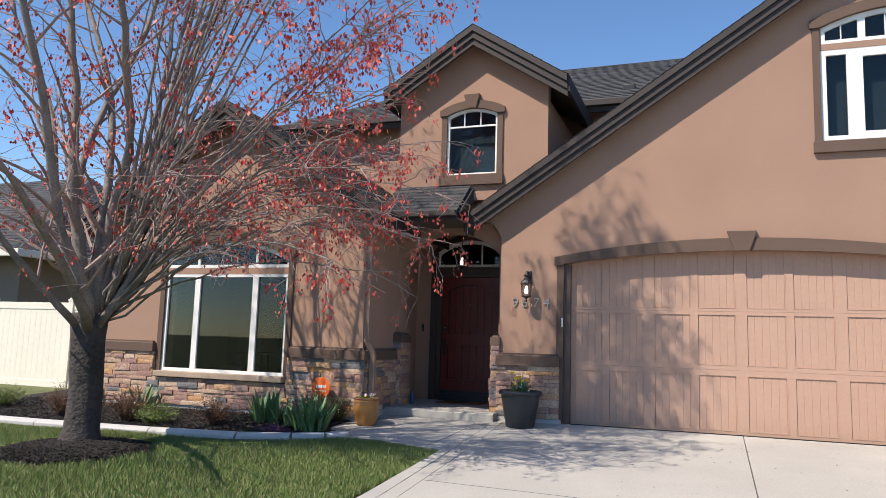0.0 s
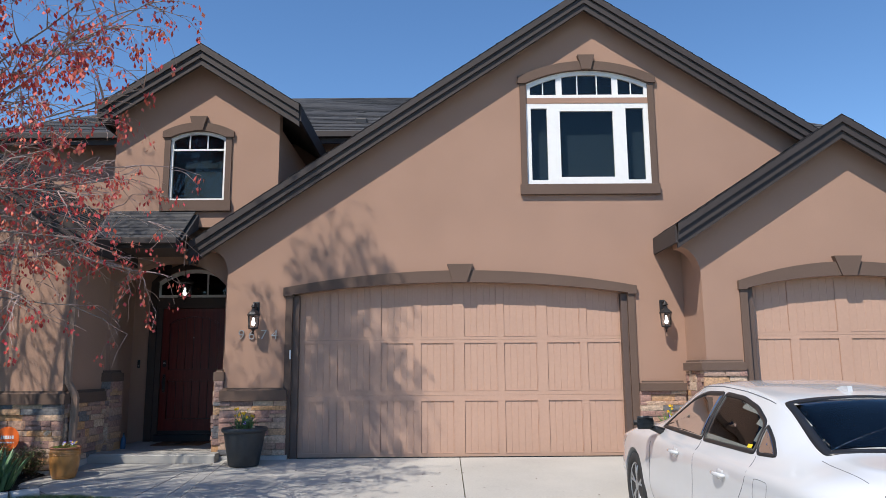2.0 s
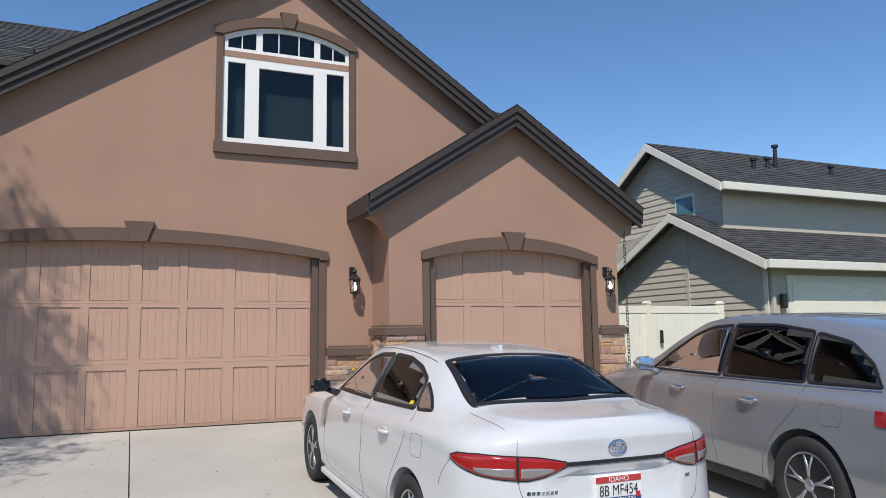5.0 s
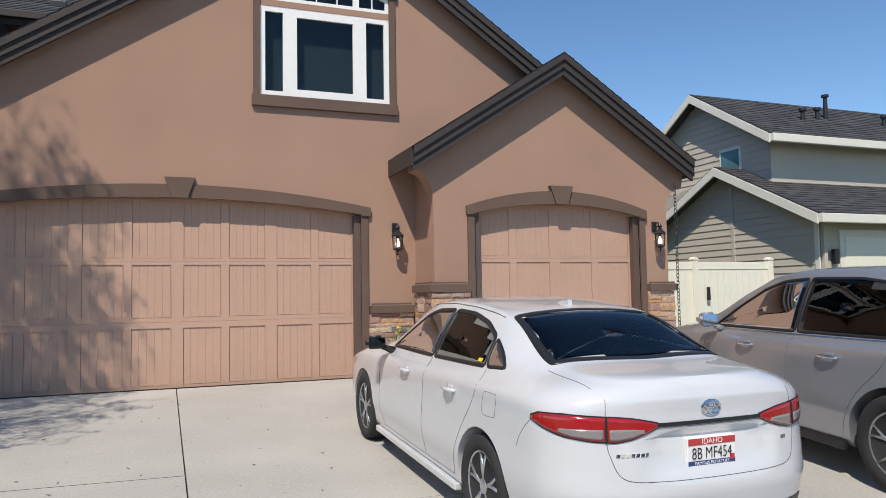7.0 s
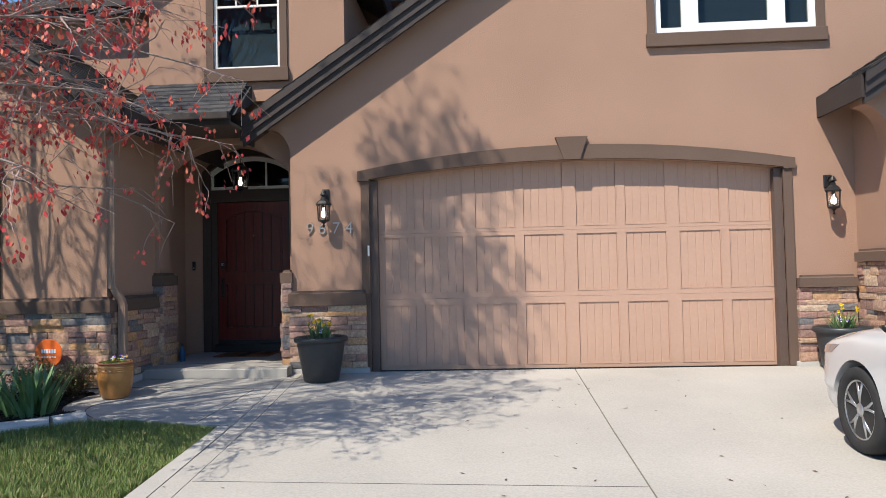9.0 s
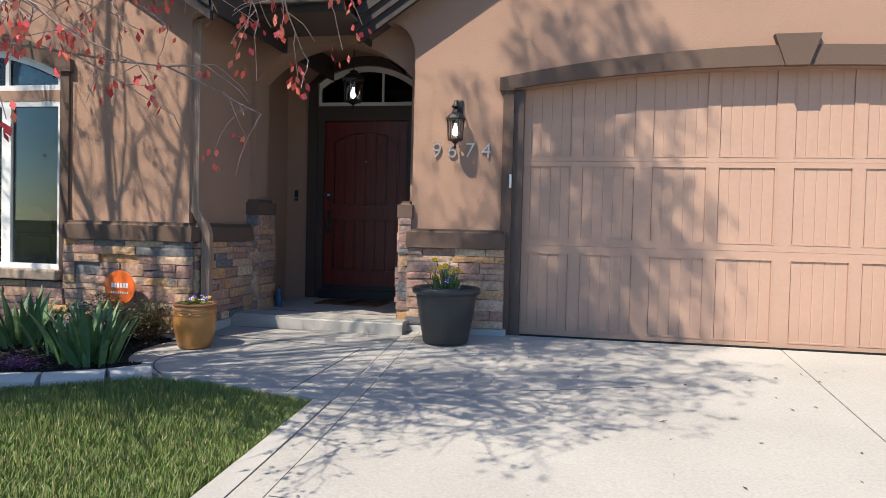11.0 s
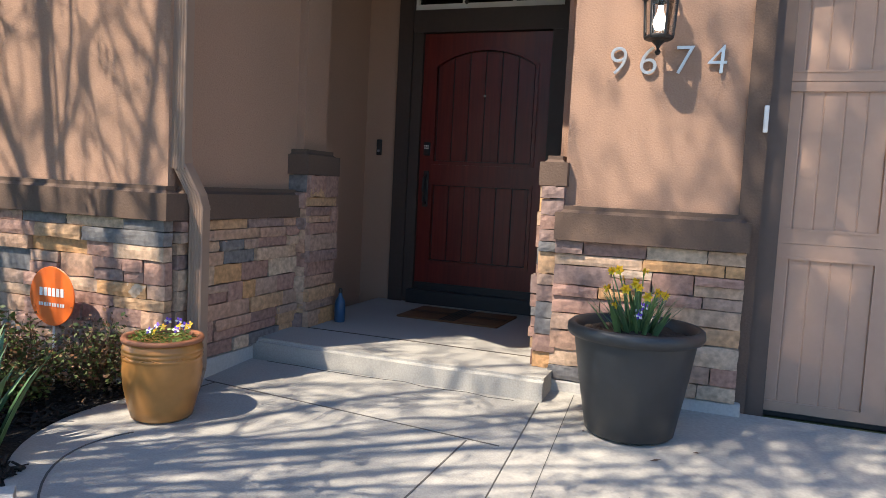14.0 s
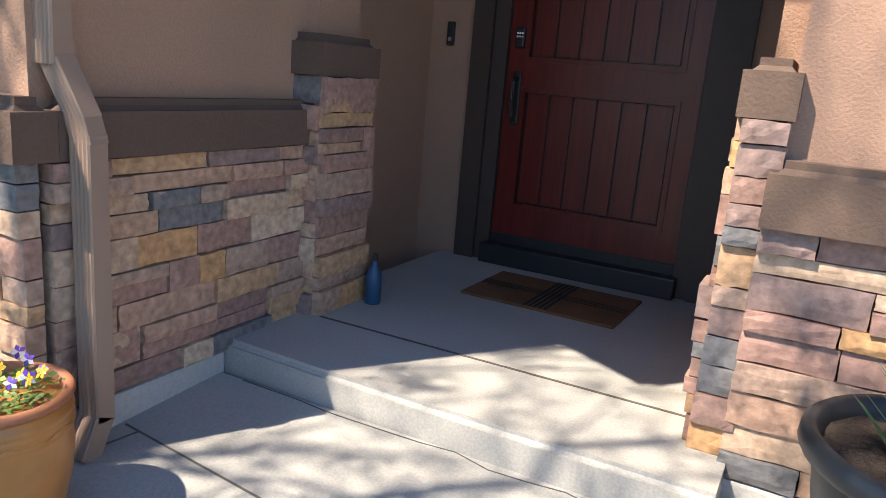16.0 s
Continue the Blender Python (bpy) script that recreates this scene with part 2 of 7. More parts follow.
# ---- ground ----
def sloped(outline, dz0, dz1, step=0.5):
    """A slab of an outline in x, y whose top lies dz1 over the falling ground."""
    bm = P(outline, 0, 1, "z")
    lo, hi = min(p[1] for p in outline), max(p[1] for p in outline)
    cuts = [k * step for k in range(int(lo / step) - 1, int(hi / step) + 2) if lo < k * step < hi] + ([-2.7] if lo < -2.7 < hi else [])
    for c in cuts:
        bmesh.ops.bisect_plane(bm, geom=bm.verts[:] + bm.edges[:] + bm.faces[:], plane_co=(0, c, 0), plane_no=(0, 1, 0))
    for v in bm.verts:
        v.co.z = ground_z(v.co.y) + (dz1 if v.co.z > 0.5 else dz0)
    return bm


_g = bmesh.new()
_xs = [-400, -120, -50] + [-30 + 2.0 * i for i in range(31)] + [50, 120, 400]
_ys = [-400, -120, -50, -30, -22, -15] + [-14 + 0.5 * i for i in range(29)] + [4, 8, 14, 30, 80, 400]
_rows = [[_g.verts.new((x, y, ground_z(y) - 0.035 - (0.12 if y <= -15 else 0))) for x in _xs] for y in _ys]
for _a, _b in zip(_rows, _rows[1:]):
    for _i in range(len(_xs) - 1):
        _g.faces.new((_a[_i], _a[_i + 1], _b[_i + 1], _b[_i]))
struct("ground", _g, M_TURF, "mown spring lawn with thin straw patches", "ground")
_r = bmesh.new()
box(_r, -300, 300, -26, -15.2, ground_z(-15) - 0.3, ground_z(-15) - 0.12)
struct("road", _r, M_ASPHALT, "grey asphalt residential street", "road")

JOINT_X = 2.41
def drive_slab(outline, name="driveway"):
    return struct(name, sloped(outline, -0.12, 0.0), M_CONCRETE, "pale sunlit concrete driveway slab with sawn joints", "driveway")
drive_slab([(-0.985, -0.02), (-0.86, -2.25), (-0.74, -4.6), (-0.70, -15), (JOINT_X - 0.006, -15), (JOINT_X - 0.006, -0.02)])
drive_slab([(JOINT_X + 0.006, -0.02), (JOINT_X + 0.006, -5.2), (5.82, -5.2), (5.82, -0.02)])
drive_slab([(JOINT_X + 0.006, -5.212), (JOINT_X + 0.006, -15), (5.82, -15), (5.82, -5.212)])
drive_slab([(5.832, -0.80), (5.832, -15), (10.2, -15), (10.2, -0.80)])
# walkway from the drive to the porch, with a rounded edge to the bed
def _curve(p0, p1, p2, n=10):
    return [tuple((1 - t) ** 2 * np.array(p0) + 2 * t * (1 - t) * np.array(p1) + t * t * np.array(p2)) for t in [i / n for i in range(n + 1)]]
_edge = _curve((-2.82, -1.05), (-3.05, -1.6), (-2.62, -1.98)) + _curve((-2.42, -2.1), (-1.9, -2.16), (-1.0, -2.40))
_walk = [(-0.975, -0.30), (-2.80, -0.30)] + [(float(a), float(b)) for a, b in _edge] + [(-0.858, -2.40), (-0.9725, -0.35)]
struct("pavement", sloped(_walk, -0.12, 0.0, 0.35), M_WALKCON, "broom-finished concrete front walk with curved edge", "walkway")
struct("pavement", sloped([(-0.93, -15.0), (-0.90, -4.6), (-0.985, -2.42), (-0.868, -2.42), (-0.748, -4.6), (-0.708, -15)], -0.12, 0.0), M_WALKCON, "narrow concrete strip along the lawn edge", "walkway")
# porch slab, one step up
def porch_slab():
    bm = P([(-2.80, -0.27), (-2.3, -0.29), (-1.7, -0.30), (-0.96, -0.30), (-0.96, 0.02), (-0.96, 1.62), (-2.80, 1.62)], -0.15, 0.118, "z")
    top = [e for e in bm.edges if all(v.co.z > 0.1 and v.co.y < -0.2 for v in e.verts)]
    bmesh.ops.bevel(bm, geom=top, offset=0.022, segments=3, affect="EDGES")
    return bm
struct("porch_step", porch_slab(), M_WALKCON, "raised concrete porch slab with rounded nosing", "step")
struct("floor_joint", B(-2.66, -1.0, 0.155, 0.165, 0.116, 0.1215), M_MORTAR, "thin joint across the porch slab", "joint")

# ---- walls of the house ----
WALL = 0.25
def mg_rake(x):
    """Top of the main gable's rake."""
    return 6.98 - 0.667 * abs(x - 4.37)
def g2_rake(x):
    return 4.66 - 0.648 * abs(x - 7.66)
def dm_rake(x):
    return 6.13 - 0.645 * abs(x + 1.44)
def wg_rake(x):
    return 4.90 - 0.66 * abs(x + 5.25)

def rect(x0, x1, z0, z1):
    return [(x0, z0), (x0, z1), (x1, z1), (x1, z0)]
def arched(x0, x1, z0, z1, rise, n=14):
    return [(x0, z0)] + arc(x0, x1, z1, rise, n) + [(x1, z0)]
_corbel = [(-0.97 - 0.30 * (1 - math.cos(a)), 2.66 + 0.34 * math.sin(a)) for a in [math.pi / 2 * i / 8 for i in range(9)]]
_out2 = [(-0.97, -0.12), *_corbel, (-1.27, mg_rake(-1.27) - 0.06), (4.37, 6.92), (9.62, mg_rake(9.62) - 0.06), (9.62, -0.12), (4.88, -0.12)] + arc(0, 4.88, 2.33, 0.165)[::-1] + [(0, -0.12)]
struct("wall_garage", sheet_with_holes(_out2, [rect(3.47, 5.335, 3.96, 5.235), arched(3.49, 5.335, 5.325, 5.55, 0.21)], 0.0, WALL), M_STUCCO, "warm brown sand-finish stucco gable wall")
# second garage, standing forward
Y2 = -0.79
_o = [(5.70, -0.12), (5.70, 2.45)] + [(5.70 - 0.28 * (1 - math.cos(a)), 2.45 + 0.42 * math.sin(a)) for a in [math.pi / 2 * i / 8 for i in range(1, 9)]] + [(5.42, g2_rake(5.42) - 0.06), (7.66, 4.6), (9.95, g2_rake(9.95) - 0.06)] + [(9.58 + 0.30 * (1 - math.cos(a)), 2.42 + 0.36 * math.sin(a)) for a in [math.pi / 2 * i / 8 for i in range(8, -1, -1)]] + [(9.58, -0.12), (9.06, -0.12)] + arc(6.30, 9.06, 2.30, 0.16)[::-1] + [(6.30, -0.12)]
struct("wall_garage_2", sheet_with_holes(_o, [], Y2, Y2 + WALL), M_STUCCO, "warm brown stucco gable wall over a small garage door")
struct("wall_garage_side", B(5.70, 5.95, Y2 + WALL, 0.0, -0.12, 3.2), M_STUCCO, "brown stucco return wall between the garages")
struct("wall_east", B(9.33, 9.58, Y2 + WALL, 9.0, -0.12, 3.0), M_STUCCO, "brown stucco side wall of the house")
# left wing with the picture window
YW = -0.95
_wo = [(-7.72, -0.12), (-7.72, 2.9)] + [(-8.0, wg_rake(-8.0) - 0.06), (-5.25, 4.84), (-2.55, wg_rake(-2.55) - 0.06), (-2.78, 2.8), (-2.78, -0.12)]
struct("wall_wing", sheet_with_holes(_wo, [rect(-6.42, -4.09, 0.53, 2.10), arched(-6.42, -4.09, 2.20, 2.36, 0.27)], YW, YW + WALL), M_STUCCO, "warm brown stucco gable wall with branch shadows")
struct("wall_wing_side", B(-3.03, -2.78, YW + WALL, 0.20, -0.12, 3.3), M_STUCCO, "shaded brown stucco side wall of the porch")
struct("wall_west", B(-7.72, -7.47, YW + WALL, 9.0, -0.12, 3.3), M_STUCCO, "brown stucco west side wall")
# porch: arch, side walls, door wall
_pa = [(-2.78, 0.10), (-2.72, 0.10)] + arc(-2.72, -1.05, 2.50, 0.37, 18) + [(-1.05, 0.10), (-0.97, 0.10), (-0.97, 3.4), (-2.78, 3.4)]
struct("wall_porch_arch", sheet_with_holes(_pa, [], 0.22, 0.50), M_STUCCO, "shaded stucco arch in front of the entry")
struct("wall_porch_left", B(-3.20, -2.98, 0.20, 1.60, -0.1, 3.4), M_STUCCO, "shaded brown stucco entry wall")
struct("wall_porch_left_return", B(-2.98, -2.78, 0.20, 0.50, -0.1, 3.4), M_STUCCO, "shaded stucco return beside the arch")
struct("wall_porch_right", B(-0.97, -0.80, 0.25, 1.60, -0.1, 3.4), M_STUCCO, "brown stucco entry wall on the garage side")
_dw = [(-3.2, 0.0), (-3.2, 3.4), (-0.8, 3.4), (-0.8, 0.0), (-1.37, 0.0), (-1.37, 2.36), (-2.58, 2.36), (-2.58, 0.0)]
struct("wall_entry", sheet_with_holes(_dw, [arched(-2.60, -1.35, 2.46, 2.72, 0.215)], 1.60, 1.85), M_STUCCO, "shaded brown stucco wall round the front door")
struct("ceiling", B(-3.2, -0.8, 0.26, 1.85, 3.05, 3.12) , M_STUCCO, "stucco porch ceiling in shade", "ceiling")
# dormer and upper storey
YD = 0.02
_do = [(-2.74, 3.35), (-2.74, dm_rake(-2.74) - 0.06), (-1.44, 6.06), (-0.275, dm_rake(-0.275) - 0.06), (-0.275, 3.35)]
struct("wall_dormer", sheet_with_holes(_do, [arched(-1.91, -1.075, 3.755, 4.73, 0.10)], YD, YD + 0.2), M_STUCCO, "brown stucco dormer wall")
struct("wall_dormer_side", B(-0.475, -0.275, YD + 0.2, 2.5, 3.3, 4.9), M_STUCCO, "shaded brown stucco dormer cheek")
struct("wall_dormer_side", B(-2.74, -2.54, YD + 0.2, 2.5, 3.3, 4.9), M_STUCCO, "brown stucco dormer cheek")
struct("wall_upper", B(-6.3, 9.4, 2.2, 2.45, 3.0, 5.35), M_STUCCO, "brown stucco upper storey wall")
struct("wall_back", B(-7.7, 9.6, 9.0, 9.25, -0.12, 5.35), M_STUCCO, "brown stucco back wall")
struct("wall_upper_west", B(-6.3, -6.05, 2.45, 9.0, 3.0, 5.35), M_STUCCO, "brown stucco upper side wall")

# ---- roofs: stepped rakes, decks and shingles ----
def rake(name, fn, xs, y, parent, drop=(0.0, 0.115, 0.225, 0.33)):
    """Three stepped boards along a roof's sloping edge."""
    for i in range(3):
        pts = [(x, fn(x) - drop[i]) for x in xs] + [(x, fn(x) - drop[i + 1]) for x in xs[::-1]]
        part("rake_board", P(pts, y + 0.028 * i, y + 0.028 * i + 0.05), M_FASCIA, parent)

def shingled(bm, a, b, down, courses, w=0.30, t=0.012, seed=1):
    """Courses of overlapping shingles on a slope: a to b is the top edge, down the way to the eave."""
    rng = random.Random(seed)
    a, b, down = Vector(a), Vector(b), Vector(down)
    along = b - a
    n_up = along.cross(down).normalized()
    if n_up.z < 0:
        n_up = -n_up
    length = along.length
    u = along.normalized()
    for c in range(courses):
        p0, p1 = a + down * (c / courses), a + down * ((c + 1.12) / courses)
        s = -rng.random() * w
        while s < length:
            e = s + w * rng.uniform(0.55, 1.25)
            s0, s1 = max(s, 0) + 0.003, min(e, length)
            s = e
            if s1 - s0 < 0.02:
                continue
            lift = n_up * (t + rng.random() * 0.006)
            q = [p0 + u * s0 + n_up * 0.002, p0 + u * s1 + n_up * 0.002, p1 + u * s1 + lift, p1 + u * s0 + lift]
            vs = [bm.verts.new(v) for v in q] + [bm.verts.new(q[2] - n_up * t), bm.verts.new(q[3] - n_up * t)]
            bm.faces.new(vs[:4])
            bm.faces.new((vs[3], vs[2], vs[4], vs[5]))
    bmesh.ops.recalc_face_normals(bm, faces=bm.faces[:])
    return bm


def gable_roof(label, fn, x0, xc, x1, yf, yb, thick=0.14):
    r = thing("roof", label, "roof", kind="structure")
    for xa, xb in ((x0, xc), (xc, x1)):
        bm = bmesh.new()
        prism(bm, [(xa, fn(xa) - 0.02), (xb, fn(xb) - 0.02), (xb, fn(xb) - thick - 0.06), (xa, fn(xa) - thick - 0.06)], yf + 0.03, yb)
        part("roof_deck", bm, M_SOFFIT, r)
        rake("rake", fn, [xa, xb] if xa == x0 else [xa + 0.001, xb], yf, r)
        lo, hi = (xa, xb) if fn(xa) < fn(xb) else (xb, xa)
        s = bmesh.new()
        shingled(s, (hi, yf - 0.01, fn(hi) - 0.015), (hi, yb, fn(hi) - 0.015), (lo - hi, 0, fn(lo) - fn(hi)), max(4, int(abs(hi - lo) / 0.13)), seed=int(abs(lo) * 100))
        tagged(part("shingles", s, M_SHINGLES, r), kind="stuff")
        part("eave_board", B(*sorted((lo, lo + (-0.03 if lo < hi else 0.03))), yf + 0.05, yb, fn(lo) - 0.26, fn(lo) - 0.02), M_FASCIA, r)
    return r


gable_roof("dark shingled main gable roof with stepped brown rakes", mg_rake, -1.48, 4.37, 10.05, -0.28, 8.9)
gable_roof("dark shingled gable roof over the small garage", g2_rake, 5.33, 7.66, 9.92, Y2 - 0.30, 4.0)
gable_roof("dark shingled dormer roof with stepped rakes", dm_rake, -2.92, -1.44, 0.065, YD - 0.30, 3.0)
gable_roof("dark shingled wing roof behind the branches", wg_rake, -8.10, -5.25, -2.42, YW - 0.38, 6.0)
# upper hip roof
def hip():
    r = thing("roof", "dark grey shingled hip roof of the upper storey", "roof", kind="structure")
    e, rz = 5.42, 7.50
    c = [(-6.6, 1.9), (9.7, 1.9), (9.7, 9.4), (-6.6, 9.4)]
    rd = [(-3.3, 5.6), (6.4, 5.6)]
    bm = bmesh.new()
    v = [bm.verts.new((x, y, e)) for x, y in c]
    t = [bm.verts.new((x, y, rz)) for x, y in rd]
    bm.faces.new((v[0], v[1], t[1], t[0])); bm.faces.new((v[1], v[2], t[1])); bm.faces.new((v[2], v[3], t[0], t[1])); bm.faces.new((v[3], v[0], t[0])); bm.faces.new(v[::-1])
    part("roof_deck", bm, M_SHINGLE, r)
    s = bmesh.new()
    for k in range(28):
        f0, f1 = k / 28, min(1.0, (k + 1.1) / 28)
        xl0, xr0 = -6.6 + 3.3 * f1, 9.7 - 3.3 * f1
        shingled(s, (xl0 + 0.1, 1.9 + 3.7 * f1, e + 2.08 * f1 + 0.004), (xr0 - 0.1, 1.9 + 3.7 * f1, e + 2.08 * f1 + 0.004), (0, -3.7 * (f1 - f0), -2.08 * (f1 - f0)), 1, seed=k)
    tagged(part("shingles", s, M_SHINGLES, r), kind="stuff")
    part("eave_board", B(-6.6, 9.7, 1.86, 1.9, e - 0.20, e + 0.02), M_FASCIA, r)
    part("gutter", B(-6.6, 9.7, 1.78, 1.86, e - 0.10, e + 0.01, bevel=0.01), M_FASCIA, r)
    for x, y in ((0.55, 2.7), (1.0, 2.8)):
        f = (y - 1.9) / 3.7
        part("roof_vent", B(x, x + 0.22, y, y + 0.2, e + 2.08 * f, e + 2.08 * f + 0.12, bevel=0.02), M_BLACK, r)
    return r
hip()
# small roof over the porch
def porch_roof():
    r = thing("roof", "small dark shingled roof over the porch", "roof", kind="structure")
    bm = P([(-0.62, 3.04), (0.0, 3.53), (0.6, 3.9), (0.6, 3.7), (0.0, 3.3)], -2.75, -1.44, "x")
    part("roof_deck", bm, M_SHINGLE, r)
    part("eave_board", B(-2.75, -1.48, -0.66, -0.62, 2.93, 3.05), M_FASCIA, r)
    part("gutter", B(-2.75, -1.48, -0.74, -0.662, 2.98, 3.07, bevel=0.012), M_FASCIA, r)
    part("soffit", B(-2.75, -1.48, -0.62, 0.22, 2.94, 2.97), M_SOFFIT, r)
    rng = random.Random(5)
    for c in range(8):
        y0, z0 = -0.665 + 0.084 * c, 3.055 + 0.0665 * c
        x = -2.75
        while x < -1.48:
            w = rng.uniform(0.16, 0.34)
            x1 = min(x + w, -1.48)
            b = bmesh.new()
            k = 0.006 + rng.random() * 0.006
            prism(b, [(y0, z0), (y0 + 0.10, z0 + 0.079), (y0 + 0.10, z0 + 0.083), (y0, z0 + 0.012 + k)], x + 0.003, x1, "x")
            part("shingle", b, M_SHINGLE, r)
            x = x1
    return r
porch_roof()
# ---- trim bands, keystones, caps ----
def arch_trim(x0, x1, z, rise, y, wide, jamb, foot, lift, label):
    """A flat stucco band over an arch with short ears, jambs and a keystone."""
    t = thing("trim", label, "trim", kind="structure")
    inner = arc(x0, x1, z, rise)
    outer = arc(x0 - wide, x1 + wide, z + 0.10, rise + lift)
    part("arch_band", P([(x0 - wide, z - 0.02)] + outer + [(x1 + wide, z - 0.02), (x1, z - 0.02)] + inner[::-1] + [(x0, z - 0.02)], y - 0.055, y), M_BAND, t)
    for a, b in ((x0 - jamb, x0), (x1, x1 + jamb)):
        part("jamb_band", B(a, b, y - 0.03, y + 0.02, foot, z - 0.022), M_BAND, t)
    xc = (x0 + x1) / 2
    k = z + rise
    part("keystone", P([(xc - 0.095, k - 0.005), (xc - 0.19, k + 0.265), (xc + 0.19, k + 0.265), (xc + 0.095, k - 0.005)], y - 0.085, y), M_BAND, t)
    return t
arch_trim(0, 4.88, 2.33, 0.165, 0.0, 0.135, 0.10, 0.02, 0.075, "dark brown stucco band and keystone over a garage door")
arch_trim(6.30, 9.06, 2.30, 0.16, Y2, 0.12, 0.10, 0.02, 0.09, "dark brown stucco band over the small garage door")

def window_trim(x0, x1, z0, z1, rise, y, side, sill, head, label, key=0.2):
    t = thing("trim", label, "trim", kind="structure")
    if sill:
        part("sill_band", B(x0 - side - 0.02, x1 + side + 0.02, y - 0.06, y, z0 - sill, z0, bevel=0.008), M_BAND, t)
    for a, b in ((x0 - side, x0), (x1, x1 + side)):
        part("side_band", B(a, b, y - 0.03, y + 0.02, z0 + 0.002, z1 - 0.002), M_BAND, t)
    part("arch_band", P([(x0 - side - 0.03, z1)] + arc(x0 - side - 0.03, x1 + side + 0.03, z1 + head, rise + 0.04) + [(x1 + side + 0.03, z1), (x1, z1)] + arc(x0, x1, z1, rise)[::-1] + [(x0, z1)], y - 0.055, y), M_BAND, t)
    xc, k = (x0 + x1) / 2, z1 + rise
    part("keystone", P([(xc - 0.07, k), (xc - 0.13, k + head + 0.13), (xc + 0.13, k + head + 0.13), (xc + 0.07, k)], y - 0.085, y), M_BAND, t)
window_trim(3.47, 5.335, 3.96, 5.55, 0.21, 0.0, 0.09, 0.16, 0.10, "dark brown stucco surround of the upper window")
window_trim(-1.91, -1.075, 3.755, 4.73, 0.10, YD, 0.09, 0.17, 0.09, "brown stucco surround of the dormer window")
window_trim(-6.42, -4.09, 0.53, 2.36, 0.27, YW, 0.09, 0.0, 0.11, "brown stucco surround of the picture window")

def cap(x0, x1, y0, y1, z0, z1, label="dark brown sloped stucco cap over the stone"):
    bm = B(x0, x1, y0, y1, z0, z1)
    top = [e for e in bm.edges if all(abs(v.co.z - z1) < 1e-5 for v in e.verts)]
    bmesh.ops.bevel(bm, geom=top, offset=0.035, segments=3, affect="EDGES")
    return struct("trim", bm, M_BAND, label, "trim")
cap(-7.80, -6.52, YW - 0.11, YW + 0.02, 0.83, 1.0)
cap(-3.99, -2.69, YW - 0.11, YW + 0.02, 0.83, 1.0)
cap(-2.80, -2.69, YW + 0.021, 0.18, 0.83, 1.0)
cap(-0.99, -0.04, -0.115, 0.02, 0.82, 1.0)
cap(4.99, 5.64, -0.115, 0.02, 0.92, 1.06)
cap(5.60, 6.19, Y2 - 0.10, Y2 + 0.02, 1.20, 1.34)
cap(5.60, 5.70, Y2 + 0.021, -0.12, 1.20, 1.34)
cap(9.17, 9.68, Y2 - 0.10, Y2 + 0.02, 1.17, 1.31)
cap(-2.90, -2.63, 0.13, 0.54, 1.10, 1.26)
cap(-1.10, -0.95, -0.06, 0.50, 1.10, 1.26)

# ---- garage doors ----
def bead_panel(w, h, planks=5):
    """A recessed panel of narrow boards with grooves between."""
    bm = bmesh.new()
    pw = w / planks
    for i in range(planks):
        a, b = i * pw, (i + 1) * pw
        g = 0.006
        prism(bm, [(a, 0.004), (a + g, 0.0), (b - g, 0.0), (b, 0.004), (b, 0.02), (a, 0.02)], 0, h, "z")
    me = bpy.data.meshes.new("panel")
    bm.to_mesh(me)
    bm.free()
    me.materials.append(M_DOORPAINT)
    return me


def garage_door(x0, x1, y, crown, pairs, label):
    d = thing("garage_door", label, "garage door", kind="structure")
    rows = [(0.012, 0.868, 0.065, 0.79), (0.870, 1.668, 0.945, 1.62), (1.670, crown, 1.725, crown - 0.03)]
    span = (x1 - x0) / pairs
    meshes = {}
    for z0, z1, p0, p1 in rows:
        cols = []
        for k in range(pairs):
            for a, b in ((0.055, 0.53), (0.64, 1.115)):
                cols.append((x0 + k * span + a * span / 1.22, x0 + k * span + b * span / 1.22))
        sec = part("door_section", sheet_with_holes(rect(x0, x1, z0, z1), [rect(a, b, p0, p1) for a, b in cols], y, y + 0.022), M_DOORPAINT, d)
        part("backing", B(x0, x1, y + 0.036, y + 0.05, z0, z1), M_DOORPAINT, sec)
        key = round(p1 - p0, 3)
        if key not in meshes:
            meshes[key] = bead_panel(cols[0][1] - cols[0][0], p1 - p0)
        for a, b in cols:
            o = new("panel", meshes[key])
            o.parent = sec
            o.location = (a, y + 0.008, p0)
            f = 0.012
            o2 = sheet_with_holes(rect(a - f, b + f, p0 - f, p1 + f), [rect(a, b, p0, p1)], y - 0.004, y + 0.001)
            part("moulding", o2, M_DOORPAINT, sec)
    part("rubber_seal", B(x0, x1, y - 0.005, y + 0.03, -0.012, 0.0105), M_BLACK, d)
    return d
garage_door(0.004, 4.876, 0.13, 2.52, 4, "tan panelled sectional garage door with bead-board panels")
garage_door(6.304, 9.056, Y2 + 0.13, 2.48, 2, "tan panelled single garage door with bead-board panels")
for _x0, _x1, _y in ((0, 4.88, 0.0), (6.30, 9.06, Y2)):
    for _a, _b in ((_x0 - 0.0, _x0 + 0.09), (_x1 - 0.09, _x1)):
        struct("trim", B(_a, _b, _y + 0.025, _y + 0.127, 0.0, 2.32), M_JAMB, "dark brown painted garage door jamb", "trim")

